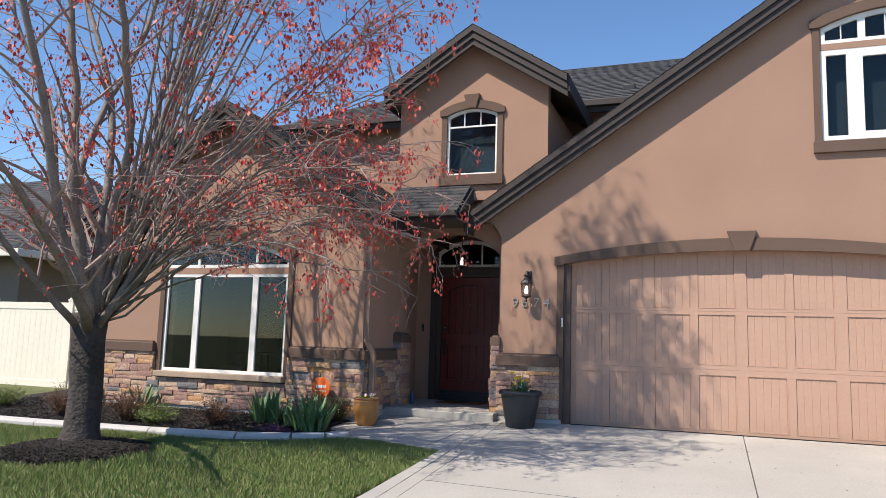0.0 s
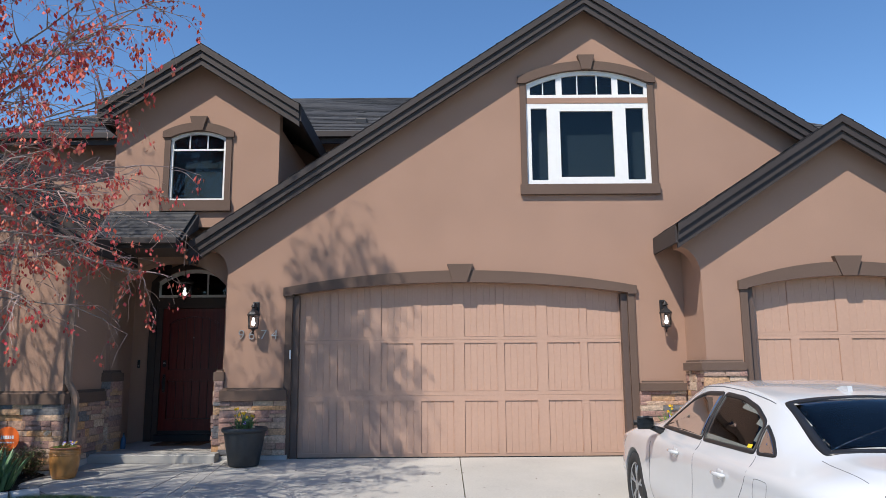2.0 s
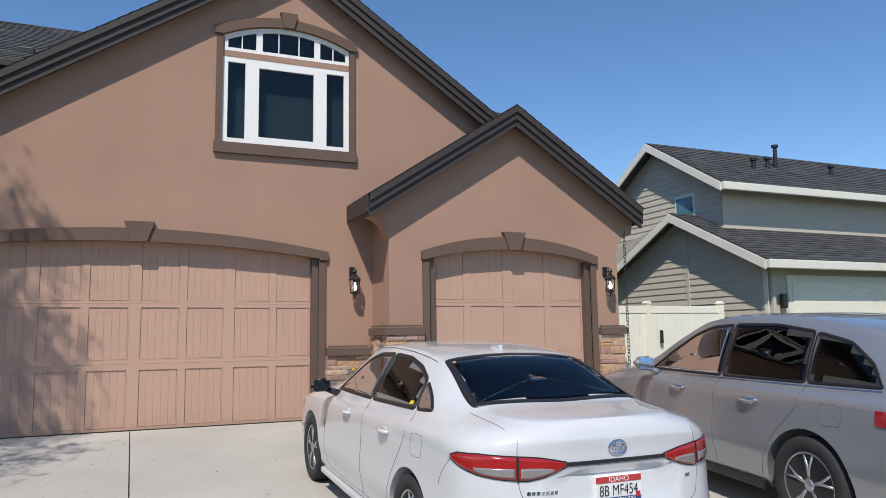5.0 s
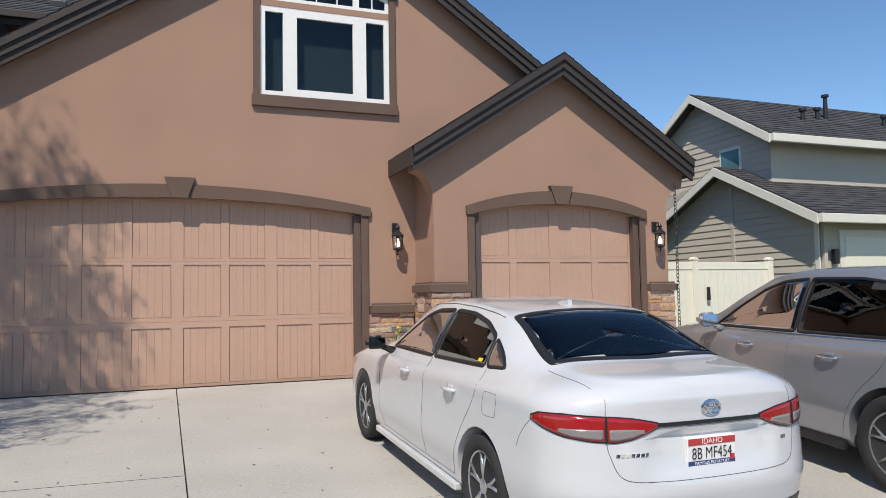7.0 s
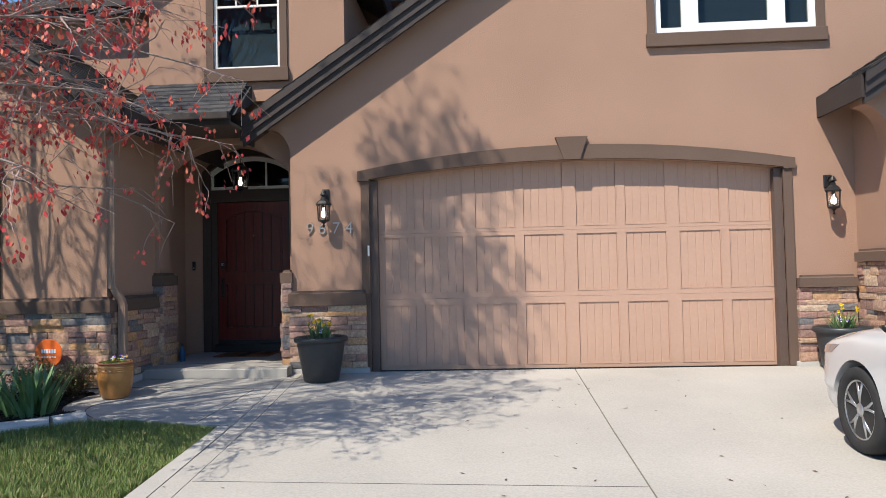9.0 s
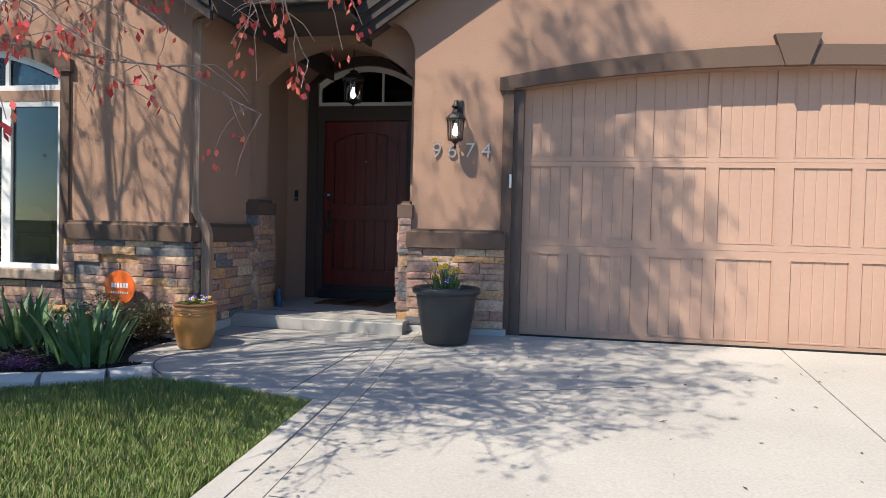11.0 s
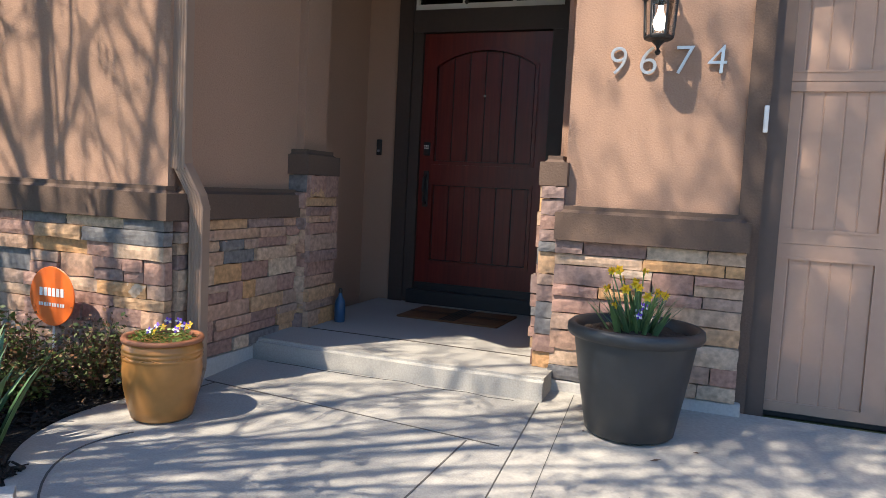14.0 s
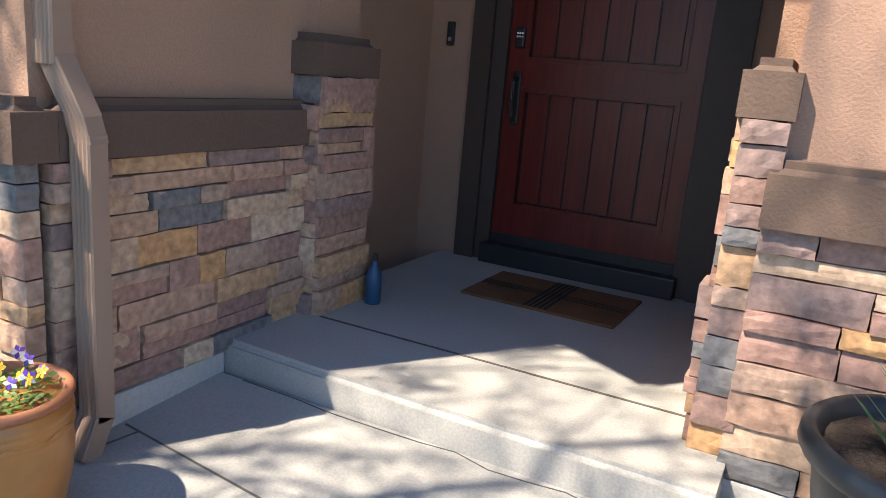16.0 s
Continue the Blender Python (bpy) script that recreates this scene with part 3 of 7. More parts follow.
# ---- windows ----
def ring(x0, x1, z0, z1, rise, y0, y1, w):
    out = arched(x0, x1, z0, z1, rise) if rise else rect(x0, x1, z0, z1)
    inn = arched(x0 + w, x1 - w, z0 + w, z1 - w, rise * 0.93) if rise else rect(x0 + w, x1 - w, z0 + w, z1 - w)
    return sheet_with_holes(out, [inn], y0, y1)


def window(label, y, sashes, mat=M_WHITE, bars=(), backing=None, back_mat=None, glass=M_GLASS):
    """Sashes of (x0, x1, z0, z1, rise, frame width); bars of (x0, x1, z0, z1)."""
    w = thing("window", label, "window", kind="structure")
    for x0, x1, z0, z1, rise, fw in sashes:
        fr = part("window_frame", ring(x0, x1, z0, z1, rise, y + 0.005, y + 0.065, fw), mat, w)
        e = fw - 0.004
        pane = P(arched(x0 + e, x1 - e, z0 + e, z1 - e, rise * 0.93) if rise else rect(x0 + e, x1 - e, z0 + e, z1 - e), y + 0.035, y + 0.041)
        g = part("pane", pane, glass, fr)
        g.visible_shadow = False
    for b in bars:
        part("glazing_bar", B(b[0], b[1], y + 0.012, y + 0.034, b[2], b[3]), mat, w)
    if backing:
        # added sheet whose dark colour stands in for the dim room behind
        part("dim_backing", B(*backing), back_mat or M_DARK_PANE, w)
    return w
window("white-framed triple upper window with arched transom", 0.0,
       [(3.47, 3.865, 3.96, 5.235, 0, 0.075), (3.865, 4.915, 3.96, 5.235, 0, 0.12), (4.915, 5.335, 3.96, 5.235, 0, 0.075),
        (3.49, 5.335, 5.325, 5.55, 0.21, 0.05)],
       bars=[(3.94, 4.03, 5.37, 5.72), (4.80, 4.89, 5.37, 5.72), (3.73, 3.745, 5.37, 5.66), (4.26, 4.275, 5.37, 5.75), (4.56, 4.575, 5.37, 5.75), (5.08, 5.095, 5.37, 5.66)],
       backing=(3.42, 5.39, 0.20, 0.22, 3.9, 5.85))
window("white-framed arched dormer window reflecting branches", YD, [(-1.91, -1.075, 3.755, 4.73, 0.10, 0.035)],
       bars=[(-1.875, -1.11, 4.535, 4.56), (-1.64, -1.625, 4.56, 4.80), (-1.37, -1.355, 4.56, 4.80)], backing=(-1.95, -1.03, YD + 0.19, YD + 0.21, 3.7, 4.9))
window("white-framed picture window with arched transom", YW,
       [(-6.42, -5.80, 0.53, 2.10, 0, 0.05), (-5.80, -4.70, 0.53, 2.10, 0, 0.05), (-4.70, -4.09, 0.53, 2.10, 0, 0.05), (-6.42, -4.09, 2.20, 2.36, 0.27, 0.05)],
       bars=[(-5.83, -5.79, 2.24, 2.55), (-4.72, -4.68, 2.24, 2.55)])
window("cream-framed arched transom over the front door", 1.60, [(-2.60, -1.35, 2.46, 2.72, 0.215, 0.045)], mat=M_WHITE,
       bars=[(-2.19, -2.165, 2.50, 2.86), (-1.785, -1.76, 2.50, 2.86)])
struct("window_sill", B(-6.46, -4.05, YW - 0.13, YW + 0.02, 0.44, 0.53, bevel=0.012), surface("sandstone_sill", (0.40, 0.30, 0.22), 0.9, 0.15, 40, 0.5, 3), "pale sandstone sill under the picture window", "sill")
# the room behind the picture window, its dimness painted as near-black walls
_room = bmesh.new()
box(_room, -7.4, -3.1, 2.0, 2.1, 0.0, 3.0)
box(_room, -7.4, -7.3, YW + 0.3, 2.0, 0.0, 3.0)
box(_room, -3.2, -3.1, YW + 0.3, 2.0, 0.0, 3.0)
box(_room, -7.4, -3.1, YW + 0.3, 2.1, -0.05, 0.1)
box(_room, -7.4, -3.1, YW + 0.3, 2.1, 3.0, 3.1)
struct("wall_room", _room, M_ROOM_SHADE, "near-black walls standing for the shade in the room behind the picture window")
_hall = bmesh.new()
box(_hall, -3.2, -0.8, 3.4, 3.5, 0.0, 3.4)
struct("wall_hall", _hall, surface("hall_paint", (0.16, 0.17, 0.15), 0.9, 0.1, 8, 0, 1), "dim hallway wall behind the door")

M_OAK = surface("dark_wood", (0.03, 0.02, 0.015), 0.5, 0.2, 30, 0.1, 4)
M_LINEN = surface("linen", (0.30, 0.31, 0.28), 0.9, 0.1, 80, 0.2, 3)
def dining_chair(m):
    c = thing("dining_chair", "pale upholstered dining chair with rounded back", "chair", m, "chairs at the table")
    part("seat", B(-0.23, 0.23, -0.23, 0.23, 0.42, 0.50, bevel=0.03), M_LINEN, c)
    part("backrest", P([(-0.24, 0.48)] + arc(-0.24, 0.24, 0.92, 0.12) + [(0.24, 0.48)], -0.27, -0.22), M_LINEN, c)
    for x in (-0.2, 0.2):
        for y in (-0.2, 0.2):
            part("leg", B(x - 0.02, x + 0.02, y - 0.02, y + 0.02, 0, 0.42), M_OAK, c)
    c.matrix_basis = m
    return c
_c = dining_chair(pose(0, 0, 0))
_c.matrix_basis = pose(-4.35, 0.0, 0.1, 0, 0, 8)
copy_thing(_c, pose(-5.9, 0.55, 0.1, 0, 0, 190))
_t = thing("dining_table", "dark wooden dining table in the dim room", "table")
part("tabletop", B(-5.8, -4.6, 0.2, 1.1, 0.80, 0.84, bevel=0.01), M_OAK, _t)
for _x in (-5.7, -4.7):
    for _y in (0.3, 1.0):
        part("leg", B(_x - 0.03, _x + 0.03, _y - 0.03, _y + 0.03, 0.1, 0.80), M_OAK, _t)

# ---- front door ----
M_DOOR = None
def door_wood():
    m, nt, N, L, b = nodes_of("stained_mahogany")
    geo, mp, n = N.new("ShaderNodeNewGeometry"), N.new("ShaderNodeMapping"), N.new("ShaderNodeTexNoise")
    mp.inputs["Scale"].default_value = (45, 45, 2.2)
    n.inputs["Scale"].default_value, n.inputs["Detail"].default_value = 1.0, 6
    L.new(geo.outputs["Position"], mp.inputs["Vector"])
    L.new(mp.outputs[0], n.inputs["Vector"])
    r = N.new("ShaderNodeValToRGB")
    r.color_ramp.elements[0].color, r.color_ramp.elements[1].color = (0.095, 0.012, 0.010, 1), (0.170, 0.022, 0.016, 1)
    r.color_ramp.elements[0].position, r.color_ramp.elements[1].position = 0.3, 0.75
    L.new(n.outputs[0], r.inputs[0])
    L.new(r.outputs[0], b.inputs["Base Color"])
    b.inputs["Roughness"].default_value = 0.32
    bp = N.new("ShaderNodeBump")
    bp.inputs["Strength"].default_value, bp.inputs["Distance"].default_value = 0.15, 0.002
    L.new(n.outputs[0], bp.inputs["Height"])
    L.new(bp.outputs[0], b.inputs["Normal"])
    return m
M_DOOR = door_wood()
def front_door():
    d = thing("door", "closed dark red-brown plank front door with arched panel", "door", kind="structure")
    x0, x1, z0, z1, y = -2.49, -1.455, 0.245, 2.275, 1.61
    up, lo = (-2.37, -1.57, 1.27, 2.02, 0.12), (-2.37, -1.57, 0.47, 1.08)
    slab = sheet_with_holes(rect(x0, x1, z0, z1), [arched(*up), rect(*lo)], y, y + 0.04)
    part("door_frame_rail", slab, M_DOOR, d)
    def planks(xa, xb, za, top):
        n = 6
        w = (xb - xa) / n
        for i in range(n):
            a, b = xa + i * w, xa + (i + 1) * w
            pts = [(a + 0.0055, za)] + [(x, top(x)) for x in (a + 0.0055, (a + b) / 2, b - 0.0055)] + [(b - 0.0055, za)]
            part("plank", P(pts, y + 0.018, y + 0.034), M_DOOR, d)
        part("plank_back", P([(xa - .02, za - .02)] + [(x, top(min(max(x, xa), xb)) + .02) for x in [xa - .02 + (xb - xa + .04) * k / 8 for k in range(9)]] + [(xb + .02, za - .02)], y + 0.034, y + 0.039), M_BLACK, d)
    def top(x):
        pts = arc(up[0], up[1], up[3], up[4])
        return float(np.interp(x, [p[0] for p in pts], [p[1] for p in pts]))
    planks(up[0] + 0.006, up[1] - 0.006, up[2] + 0.006, lambda x: top(x) - 0.006)
    planks(lo[0] + 0.006, lo[1] - 0.006, lo[2] + 0.006, lambda x: lo[3] - 0.006)
    for out, inn in ((arched(up[0] - 0.026, up[1] + 0.026, up[2] - 0.026, up[3] + 0.014, 0.132), arched(*up)), (rect(lo[0] - 0.026, lo[1] + 0.026, lo[2] - 0.026, lo[3] + 0.026), rect(*lo))):
        part("panel_moulding", sheet_with_holes(out, [inn], y - 0.013, y + 0.002), M_DOOR, d)
    part("kick_sweep", B(x0, x1, y - 0.012, y + 0.01, z0 - 0.015, z0 + 0.04), M_BLACK, d)
    part("threshold", B(x0 - 0.03, x1 + 0.03, y - 0.10, y + 0.06, 0.118, z0 - 0.016, bevel=0.008), M_BLACK, d)
    lockset = part("lock_keypad", B(-2.452, -2.398, y - 0.03, y, 1.31, 1.42, bevel=0.012), M_BLACK, d, "black keypad deadbolt")
    for i in range(6):
        part("key_button", B(-2.443 + 0.014 * (i % 3), -2.434 + 0.014 * (i % 3), y - 0.034, y - 0.03, 1.365 + 0.018 * (i // 3), 1.374 + 0.018 * (i // 3)), M_WHITE, lockset)
    part("handle_plate", B(-2.448, -2.402, y - 0.012, y, 0.90, 1.19, bevel=0.006), M_BLACK, d)
    part("door_handle", tube(bmesh.new(), [(-2.425, y - 0.01, 1.15), (-2.425, y - 0.055, 1.13), (-2.425, y - 0.065, 1.04), (-2.425, y - 0.05, 0.95), (-2.425, y - 0.01, 0.93)], 0.012, 8), M_BLACK, d, "black thumb-latch pull")
    part("peephole", lathe(bmesh.new(), [(0.009, 0), (0.009, 0.012), (0.003, 0.014)], 12), surface("nickel", (0.5, 0.5, 0.48), 0.3, metal=1.0, bump=0), d).matrix_basis = pose(-1.97, y + 0.016, 1.79, 90)
    return d
front_door()
M_FRAME = surface("dark_brown_frame", (0.055, 0.037, 0.030), 0.55, 0.12, 30, 0.15, 2)
_fr = thing("door_frame", "dark brown stepped door frame with arched head", "door frame", kind="structure")
for _a, _b, _y in ((-2.70, -2.58, 1.56), (-1.37, -1.25, 1.56)):
    part("side_casing", B(_a, _b, _y, 1.64, 0.118, 2.72), M_FRAME, _fr)
for _a, _b in ((-2.578, -2.495), (-1.45, -1.372)):
    part("side_jamb", B(_a, _b, 1.585, 1.66, 0.118, 2.36), M_FRAME, _fr)
part("head_jamb", B(-2.578, -1.372, 1.57, 1.66, 2.28, 2.455), M_FRAME, _fr)
part("arch_casing", P([(-2.70, 2.7205)] + arc(-2.70, -1.25, 2.7205, 0.33) + [(-1.25, 2.7205), (-1.345, 2.7205)] + arc(-2.605, -1.345, 2.7205, 0.222)[::-1] + [(-2.605, 2.7205)], 1.56, 1.62), M_FRAME, _fr)
_db = thing("doorbell", "small black video doorbell on the stucco", "doorbell")
part("case", B(-2.868, -2.825, 1.575, 1.60, 1.30, 1.43, bevel=0.008), M_BLACK, _db)
part("button", B(-2.856, -2.837, 1.57, 1.576, 1.325, 1.345), surface("button_grey", (0.25, 0.25, 0.26), 0.4, bump=0), _db)

# ---- lamps ----
M_LAMPGLASS = glassy("lamp_glass", (0.93, 0.93, 0.93))
M_BULB = glowing("bulb", (1.0, 0.97, 0.92), 3.5)
def lantern_body(t, z0, h, r, sides=6, bulb=True):
    """Cage, panes, roof and finial of a lantern hanging about its axis; z0 is its lower rim."""
    part("base_ring", lathe(bmesh.new(), [(r * 0.95, z0), (r * 1.0, z0 + 0.012), (r * 0.9, z0 + 0.02)], sides), M_BLACK, t)
    part("finial", lathe(bmesh.new(), [(0.006, z0 - 0.075), (0.016, z0 - 0.06), (0.006, z0 - 0.045), (0.012, z0 - 0.03), (r * 0.5, z0 - 0.008), (r * 0.9, z0 - 0.001)], 10), M_BLACK, t)
    roof = part("roof", lathe(bmesh.new(), [(r * 1.28, z0 + h), (r * 1.32, z0 + h + 0.014), (r * 0.95, z0 + h + 0.05), (r * 0.5, z0 + h + 0.075), (r * 0.42, z0 + h + 0.10), (0.012, z0 + h + 0.115)], sides), M_BLACK, t)
    for k in range(sides):
        a = 2 * math.pi * k / sides
        c, s = math.cos(a), math.sin(a)
        part("cage_bar", tube(bmesh.new(), [(r * 0.93 * c, r * 0.93 * s, z0 + 0.01), (r * 1.08 * c, r * 1.08 * s, z0 + h)], 0.006, 5), M_BLACK, t)
        b = 2 * math.pi * (k + 1) / sides
        bm = bmesh.new()
        q = [(r * 0.9 * c, r * 0.9 * s, z0 + 0.02), (r * 0.9 * math.cos(b), r * 0.9 * math.sin(b), z0 + 0.02), (r * 1.04 * math.cos(b), r * 1.04 * math.sin(b), z0 + h), (r * 1.04 * c, r * 1.04 * s, z0 + h)]
        bm.faces.new([bm.verts.new(v) for v in q])
        bmesh.ops.solidify(bm, geom=bm.faces[:], thickness=0.003)
        g = part("pane", bm, M_LAMPGLASS, t)
        g.visible_shadow = False
    part("bulb", lathe(bmesh.new(), [(0.012, z0 + 0.16), (0.016, z0 + 0.13), (0.030, z0 + 0.095), (0.032, z0 + 0.075), (0.022, z0 + 0.05), (0.006, z0 + 0.042)], 14), M_BULB, t, "lit clear bulb", smooth=True)
    part("socket", lathe(bmesh.new(), [(0.014, z0 + 0.16), (0.014, z0 + h)], 10), M_BLACK, t)


def wall_lamp(m, label):
    t = thing("wall_lamp", label, "lamp", None, "wall lanterns")
    lantern_body(t, 0.0, 0.19, 0.072)
    part("backplate", B(-0.045, 0.045, 0.125, 0.145, 0.24, 0.40, bevel=0.012), M_BLACK, t)
    part("arm", tube(bmesh.new(), [(0, 0.13, 0.33), (0, 0.09, 0.37), (0, 0.03, 0.375), (0, 0.0, 0.345), (0, 0, 0.29)], 0.011, 8), M_BLACK, t)
    part("scroll", tube(bmesh.new(), [(0, 0.13, 0.27), (0, 0.09, 0.28), (0, 0.07, 0.31), (0, 0.085, 0.34), (0, 0.105, 0.325)], 0.008, 6), M_BLACK, t)
    part("crown", lathe(bmesh.new(), [(0.02, 0.30), (0.045, 0.315), (0.03, 0.335), (0.012, 0.37)], 10), M_BLACK, t)
    t.matrix_basis = m
    return t
_l = wall_lamp(pose(-0.53, -0.147, 1.83), "black iron wall lantern with a lit bulb")
copy_thing(_l, pose(5.385, -0.147, 1.82))
copy_thing(_l, pose(9.335, Y2 - 0.147, 1.84))
_p = thing("pendant_lamp", "black iron pendant lantern lit in the porch", "lamp")
lantern_body(_p, 0.0, 0.24, 0.105)
part("chain", tube(bmesh.new(), [(0, 0, 0.34), (0, 0, 0.66)], 0.006, 6), M_BLACK, _p)
part("canopy", lathe(bmesh.new(), [(0.02, 0.64), (0.06, 0.66), (0.06, 0.672)], 16), M_BLACK, _p)
_p.matrix_basis = pose(-1.885, 0.85, 2.375)

# house number
M_NICKEL = surface("brushed_nickel", (0.62, 0.60, 0.57), 0.35, 0.05, 40, 0.05, 3, metal=0.9)
def text_mesh(body, size, depth, name, shear=0.0):
    cu = bpy.data.curves.new(name, "FONT")
    cu.body, cu.size, cu.extrude, cu.shear, cu.align_x = body, size, depth, shear, "CENTER"
    cu.offset = -size * 0.012
    tmp = bpy.data.objects.new("text_source", cu)
    scene.collection.objects.link(tmp)
    me = bpy.data.meshes.new_from_object(tmp.evaluated_get(bpy.context.evaluated_depsgraph_get()))
    bpy.data.objects.remove(tmp)
    bm = bmesh.new()
    bm.from_mesh(me)
    bpy.data.meshes.remove(me)
    return bm
_hn = thing("house_number", "brushed metal house number 9674 on the stucco", "house number")
for _ch, _x in zip("9674", (-0.735, -0.585, -0.415, -0.255)):
    part("digit", text_mesh(_ch, 0.205, 0.006, "digit", 0.04), M_NICKEL, _hn).matrix_basis = pose(_x, -0.016, 1.685, 90)
_gs = thing("garage_sensor", "small white keypad on the door jamb", "keypad")
part("case", B(-0.025, -0.003, -0.055, -0.031, 1.40, 1.53, bevel=0.006), M_WHITE, _gs)

# downspouts
M_SPOUT = surface("downspout_paint", (0.30, 0.205, 0.155), 0.5, 0.06, 20, 0.08, 2)
def ribbed(bm, path, w=0.085, d=0.06):
    """A ribbed rectangular pipe along a path in y and z at x."""
    for (p, q) in zip(path, path[1:]):
        p, q = Vector(p), Vector(q)
        dirv = (q - p).normalized()
        u = Vector((1, 0, 0))
        n = dirv.cross(u).normalized()
        prof = []
        k = 5
        for i in range(k):
            a = -w / 2 + w * i / k
            prof += [(a + 0.002, d / 2 - 0.005), (a + w / k * 0.3, d / 2), (a + w / k * 0.7, d / 2)]
        prof += [(w / 2, d / 2 - 0.005), (w / 2, -d / 2), (-w / 2, -d / 2)]
        ra = [bm.verts.new(p + u * a + n * b) for a, b in prof]
        rb = [bm.verts.new(q + dirv * 0.012 + u * a + n * b) for a, b in prof]
        for i in range(len(prof)):
            j = (i + 1) % len(prof)
            bm.faces.new((ra[i], ra[j], rb[j], rb[i]))
        bm.faces.new(ra)
        bm.faces.new(rb[::-1])
    bmesh.ops.recalc_face_normals(bm, faces=bm.faces[:])
    return bm
_ds = thing("downspout", "tan ribbed metal downspout bent over the stone cap", "downspout")
_dx = -2.745
part("upper_pipe", ribbed(bmesh.new(), [(_dx, YW + 0.05, 2.78), (_dx, YW + 0.05, 1.12)]), M_SPOUT, _ds)
part("elbow", ribbed(bmesh.new(), [(_dx, YW + 0.05, 1.125), (_dx + 0.03, YW + 0.055, 1.07), (_dx + 0.085, YW + 0.065, 0.97), (_dx + 0.105, YW + 0.07, 0.90)]), M_SPOUT, _ds)
part("pipe_joint", ribbed(bmesh.new(), [(_dx, YW + 0.05, 1.15), (_dx, YW + 0.05, 1.10)], 0.093, 0.068), M_SPOUT, _ds)
part("lower_pipe", ribbed(bmesh.new(), [(_dx + 0.105, YW + 0.07, 0.91), (_dx + 0.105, YW + 0.07, 0.08), (_dx + 0.105, YW + 0.02, -0.03)]), M_SPOUT, _ds)
part("top_elbow", ribbed(bmesh.new(), [(_dx, -0.66, 2.96), (_dx, -0.72, 2.90), (_dx, YW + 0.05, 2.79)]), M_SPOUT, _ds)

# ---- stone veneer ----
def stone_meshes(n=14):
    out = []
    rng = random.Random(11)
    for i in range(n):
        bm = bmesh.new()
        nx, nz = 4, 3
        g = {}
        for a in range(nx + 1):
            for c in range(nz + 1):
                edge = a in (0, nx) or c in (0, nz)
                u, w = a / nx, c / nz
                if edge:
                    u += rng.uniform(-0.012, 0.012) if 0 < a < nx else rng.uniform(-0.01, 0.01)
                    w += rng.uniform(-0.035, 0.035)
                g[a, c] = bm.verts.new((u, -(0.93 if edge else rng.uniform(0.95, 1.03)), w))
        for a in range(nx):
            for c in range(nz):
                bm.faces.new((g[a, c], g[a + 1, c], g[a + 1, c + 1], g[a, c + 1]))
        loop = [(a, 0) for a in range(nx + 1)] + [(nx, c) for c in range(1, nz + 1)] + [(a, nz) for a in range(nx - 1, -1, -1)] + [(0, c) for c in range(nz - 1, 0, -1)]
        back = {k: bm.verts.new((g[k].co.x, 0.0, g[k].co.z)) for k in loop}
        for p, q in zip(loop, loop[1:] + loop[:1]):
            bm.faces.new((g[p], back[p], back[q], g[q]))
        bmesh.ops.recalc_face_normals(bm, faces=bm.faces[:])
        me = bpy.data.meshes.new("stone")
        bm.to_mesh(me)
        bm.free()
        me.materials.append(M_STONE)
        out.append(me)
    return out
STONES = stone_meshes()
_srng = random.Random(21)
def veneer(back, origin, u, n, width, z0, z1, skip=(), over=0.0):
    """Courses of ledge stone on a face: origin at its left foot, u along it, n outwards; skip holes (s0, s1, z0, z1)."""
    origin, u, n = Vector(origin), Vector(u), Vector(n)
    z = z0
    def lay(s0, s1, a, b):
        d = _srng.uniform(0.045, 0.078)
        m = Matrix.Identity(4)
        p = origin + u * s0
        g = 0.0045
        m.col[0][:3] = u * (s1 - s0 - g)
        m.col[1][:3] = -n * d
        m.col[2][:3] = (0, 0, b - a - g)
        m.translation = Vector((p.x, p.y, a))
        o = new("stone", _srng.choice(STONES))
        o.parent = back
        o.matrix_basis = m
    while z < z1 - 0.02:
        h = _srng.choice((0.06, 0.075, 0.09, 0.105, 0.12))
        if z + h > z1 - 0.045:
            h = z1 - z
        s = -over
        while s < width + over - 1e-4:
            w = _srng.uniform(0.13, 0.46) if h < 0.1 else _srng.uniform(0.12, 0.34)
            e = s + w
            if e > width + over - 0.09:
                e = width + over
            for k in skip:
                if k[2] < z + h / 2 < k[3]:
                    if k[0] - 0.05 < s < k[1]:
                        s = k[1]
                        e = max(e, s + 0.12)
                    elif s < k[0] < e + 0.05:
                        e = k[0]
            e = min(e, width + over)
            if e - s > 0.02:
                if h > 0.1 and _srng.random() < 0.35:
                    mid = z + h * _srng.uniform(0.4, 0.6)
                    lay(s, e, z, mid)
                    lay(s, e, mid, z + h)
                else:
                    lay(s, e, z, z + h)
            s = max(e, s + 0.02)
        z += h
def stone_wall(label, b, faces):
    bk = tagged(obj("stone_wainscot", B(*b), M_MORTAR), label, "stone wall", kind="structure")
    for f in faces:
        veneer(bk, *f)
    return bk
_X, _Y = (1, 0, 0), (0, -1, 0)
stone_wall("ledge-stone wainscot of tan, rust and grey stones", (-7.72, -2.78, YW - 0.02, YW - 0.001, 0.0, 0.44),
           [((-7.76, YW - 0.021, 0), _X, _Y, 5.04, 0.01, 0.83, [(1.25, 3.76, 0.44, 2.0)], 0.0)])
stone_wall("ledge-stone side wainscot in shade beside the porch", (-2.779, -2.762, YW, 0.18, 0.08, 0.84),
           [((-2.761, YW + 0.0, 0), (0, 1, 0), (1, 0, 0), 1.14, 0.085, 0.83)])
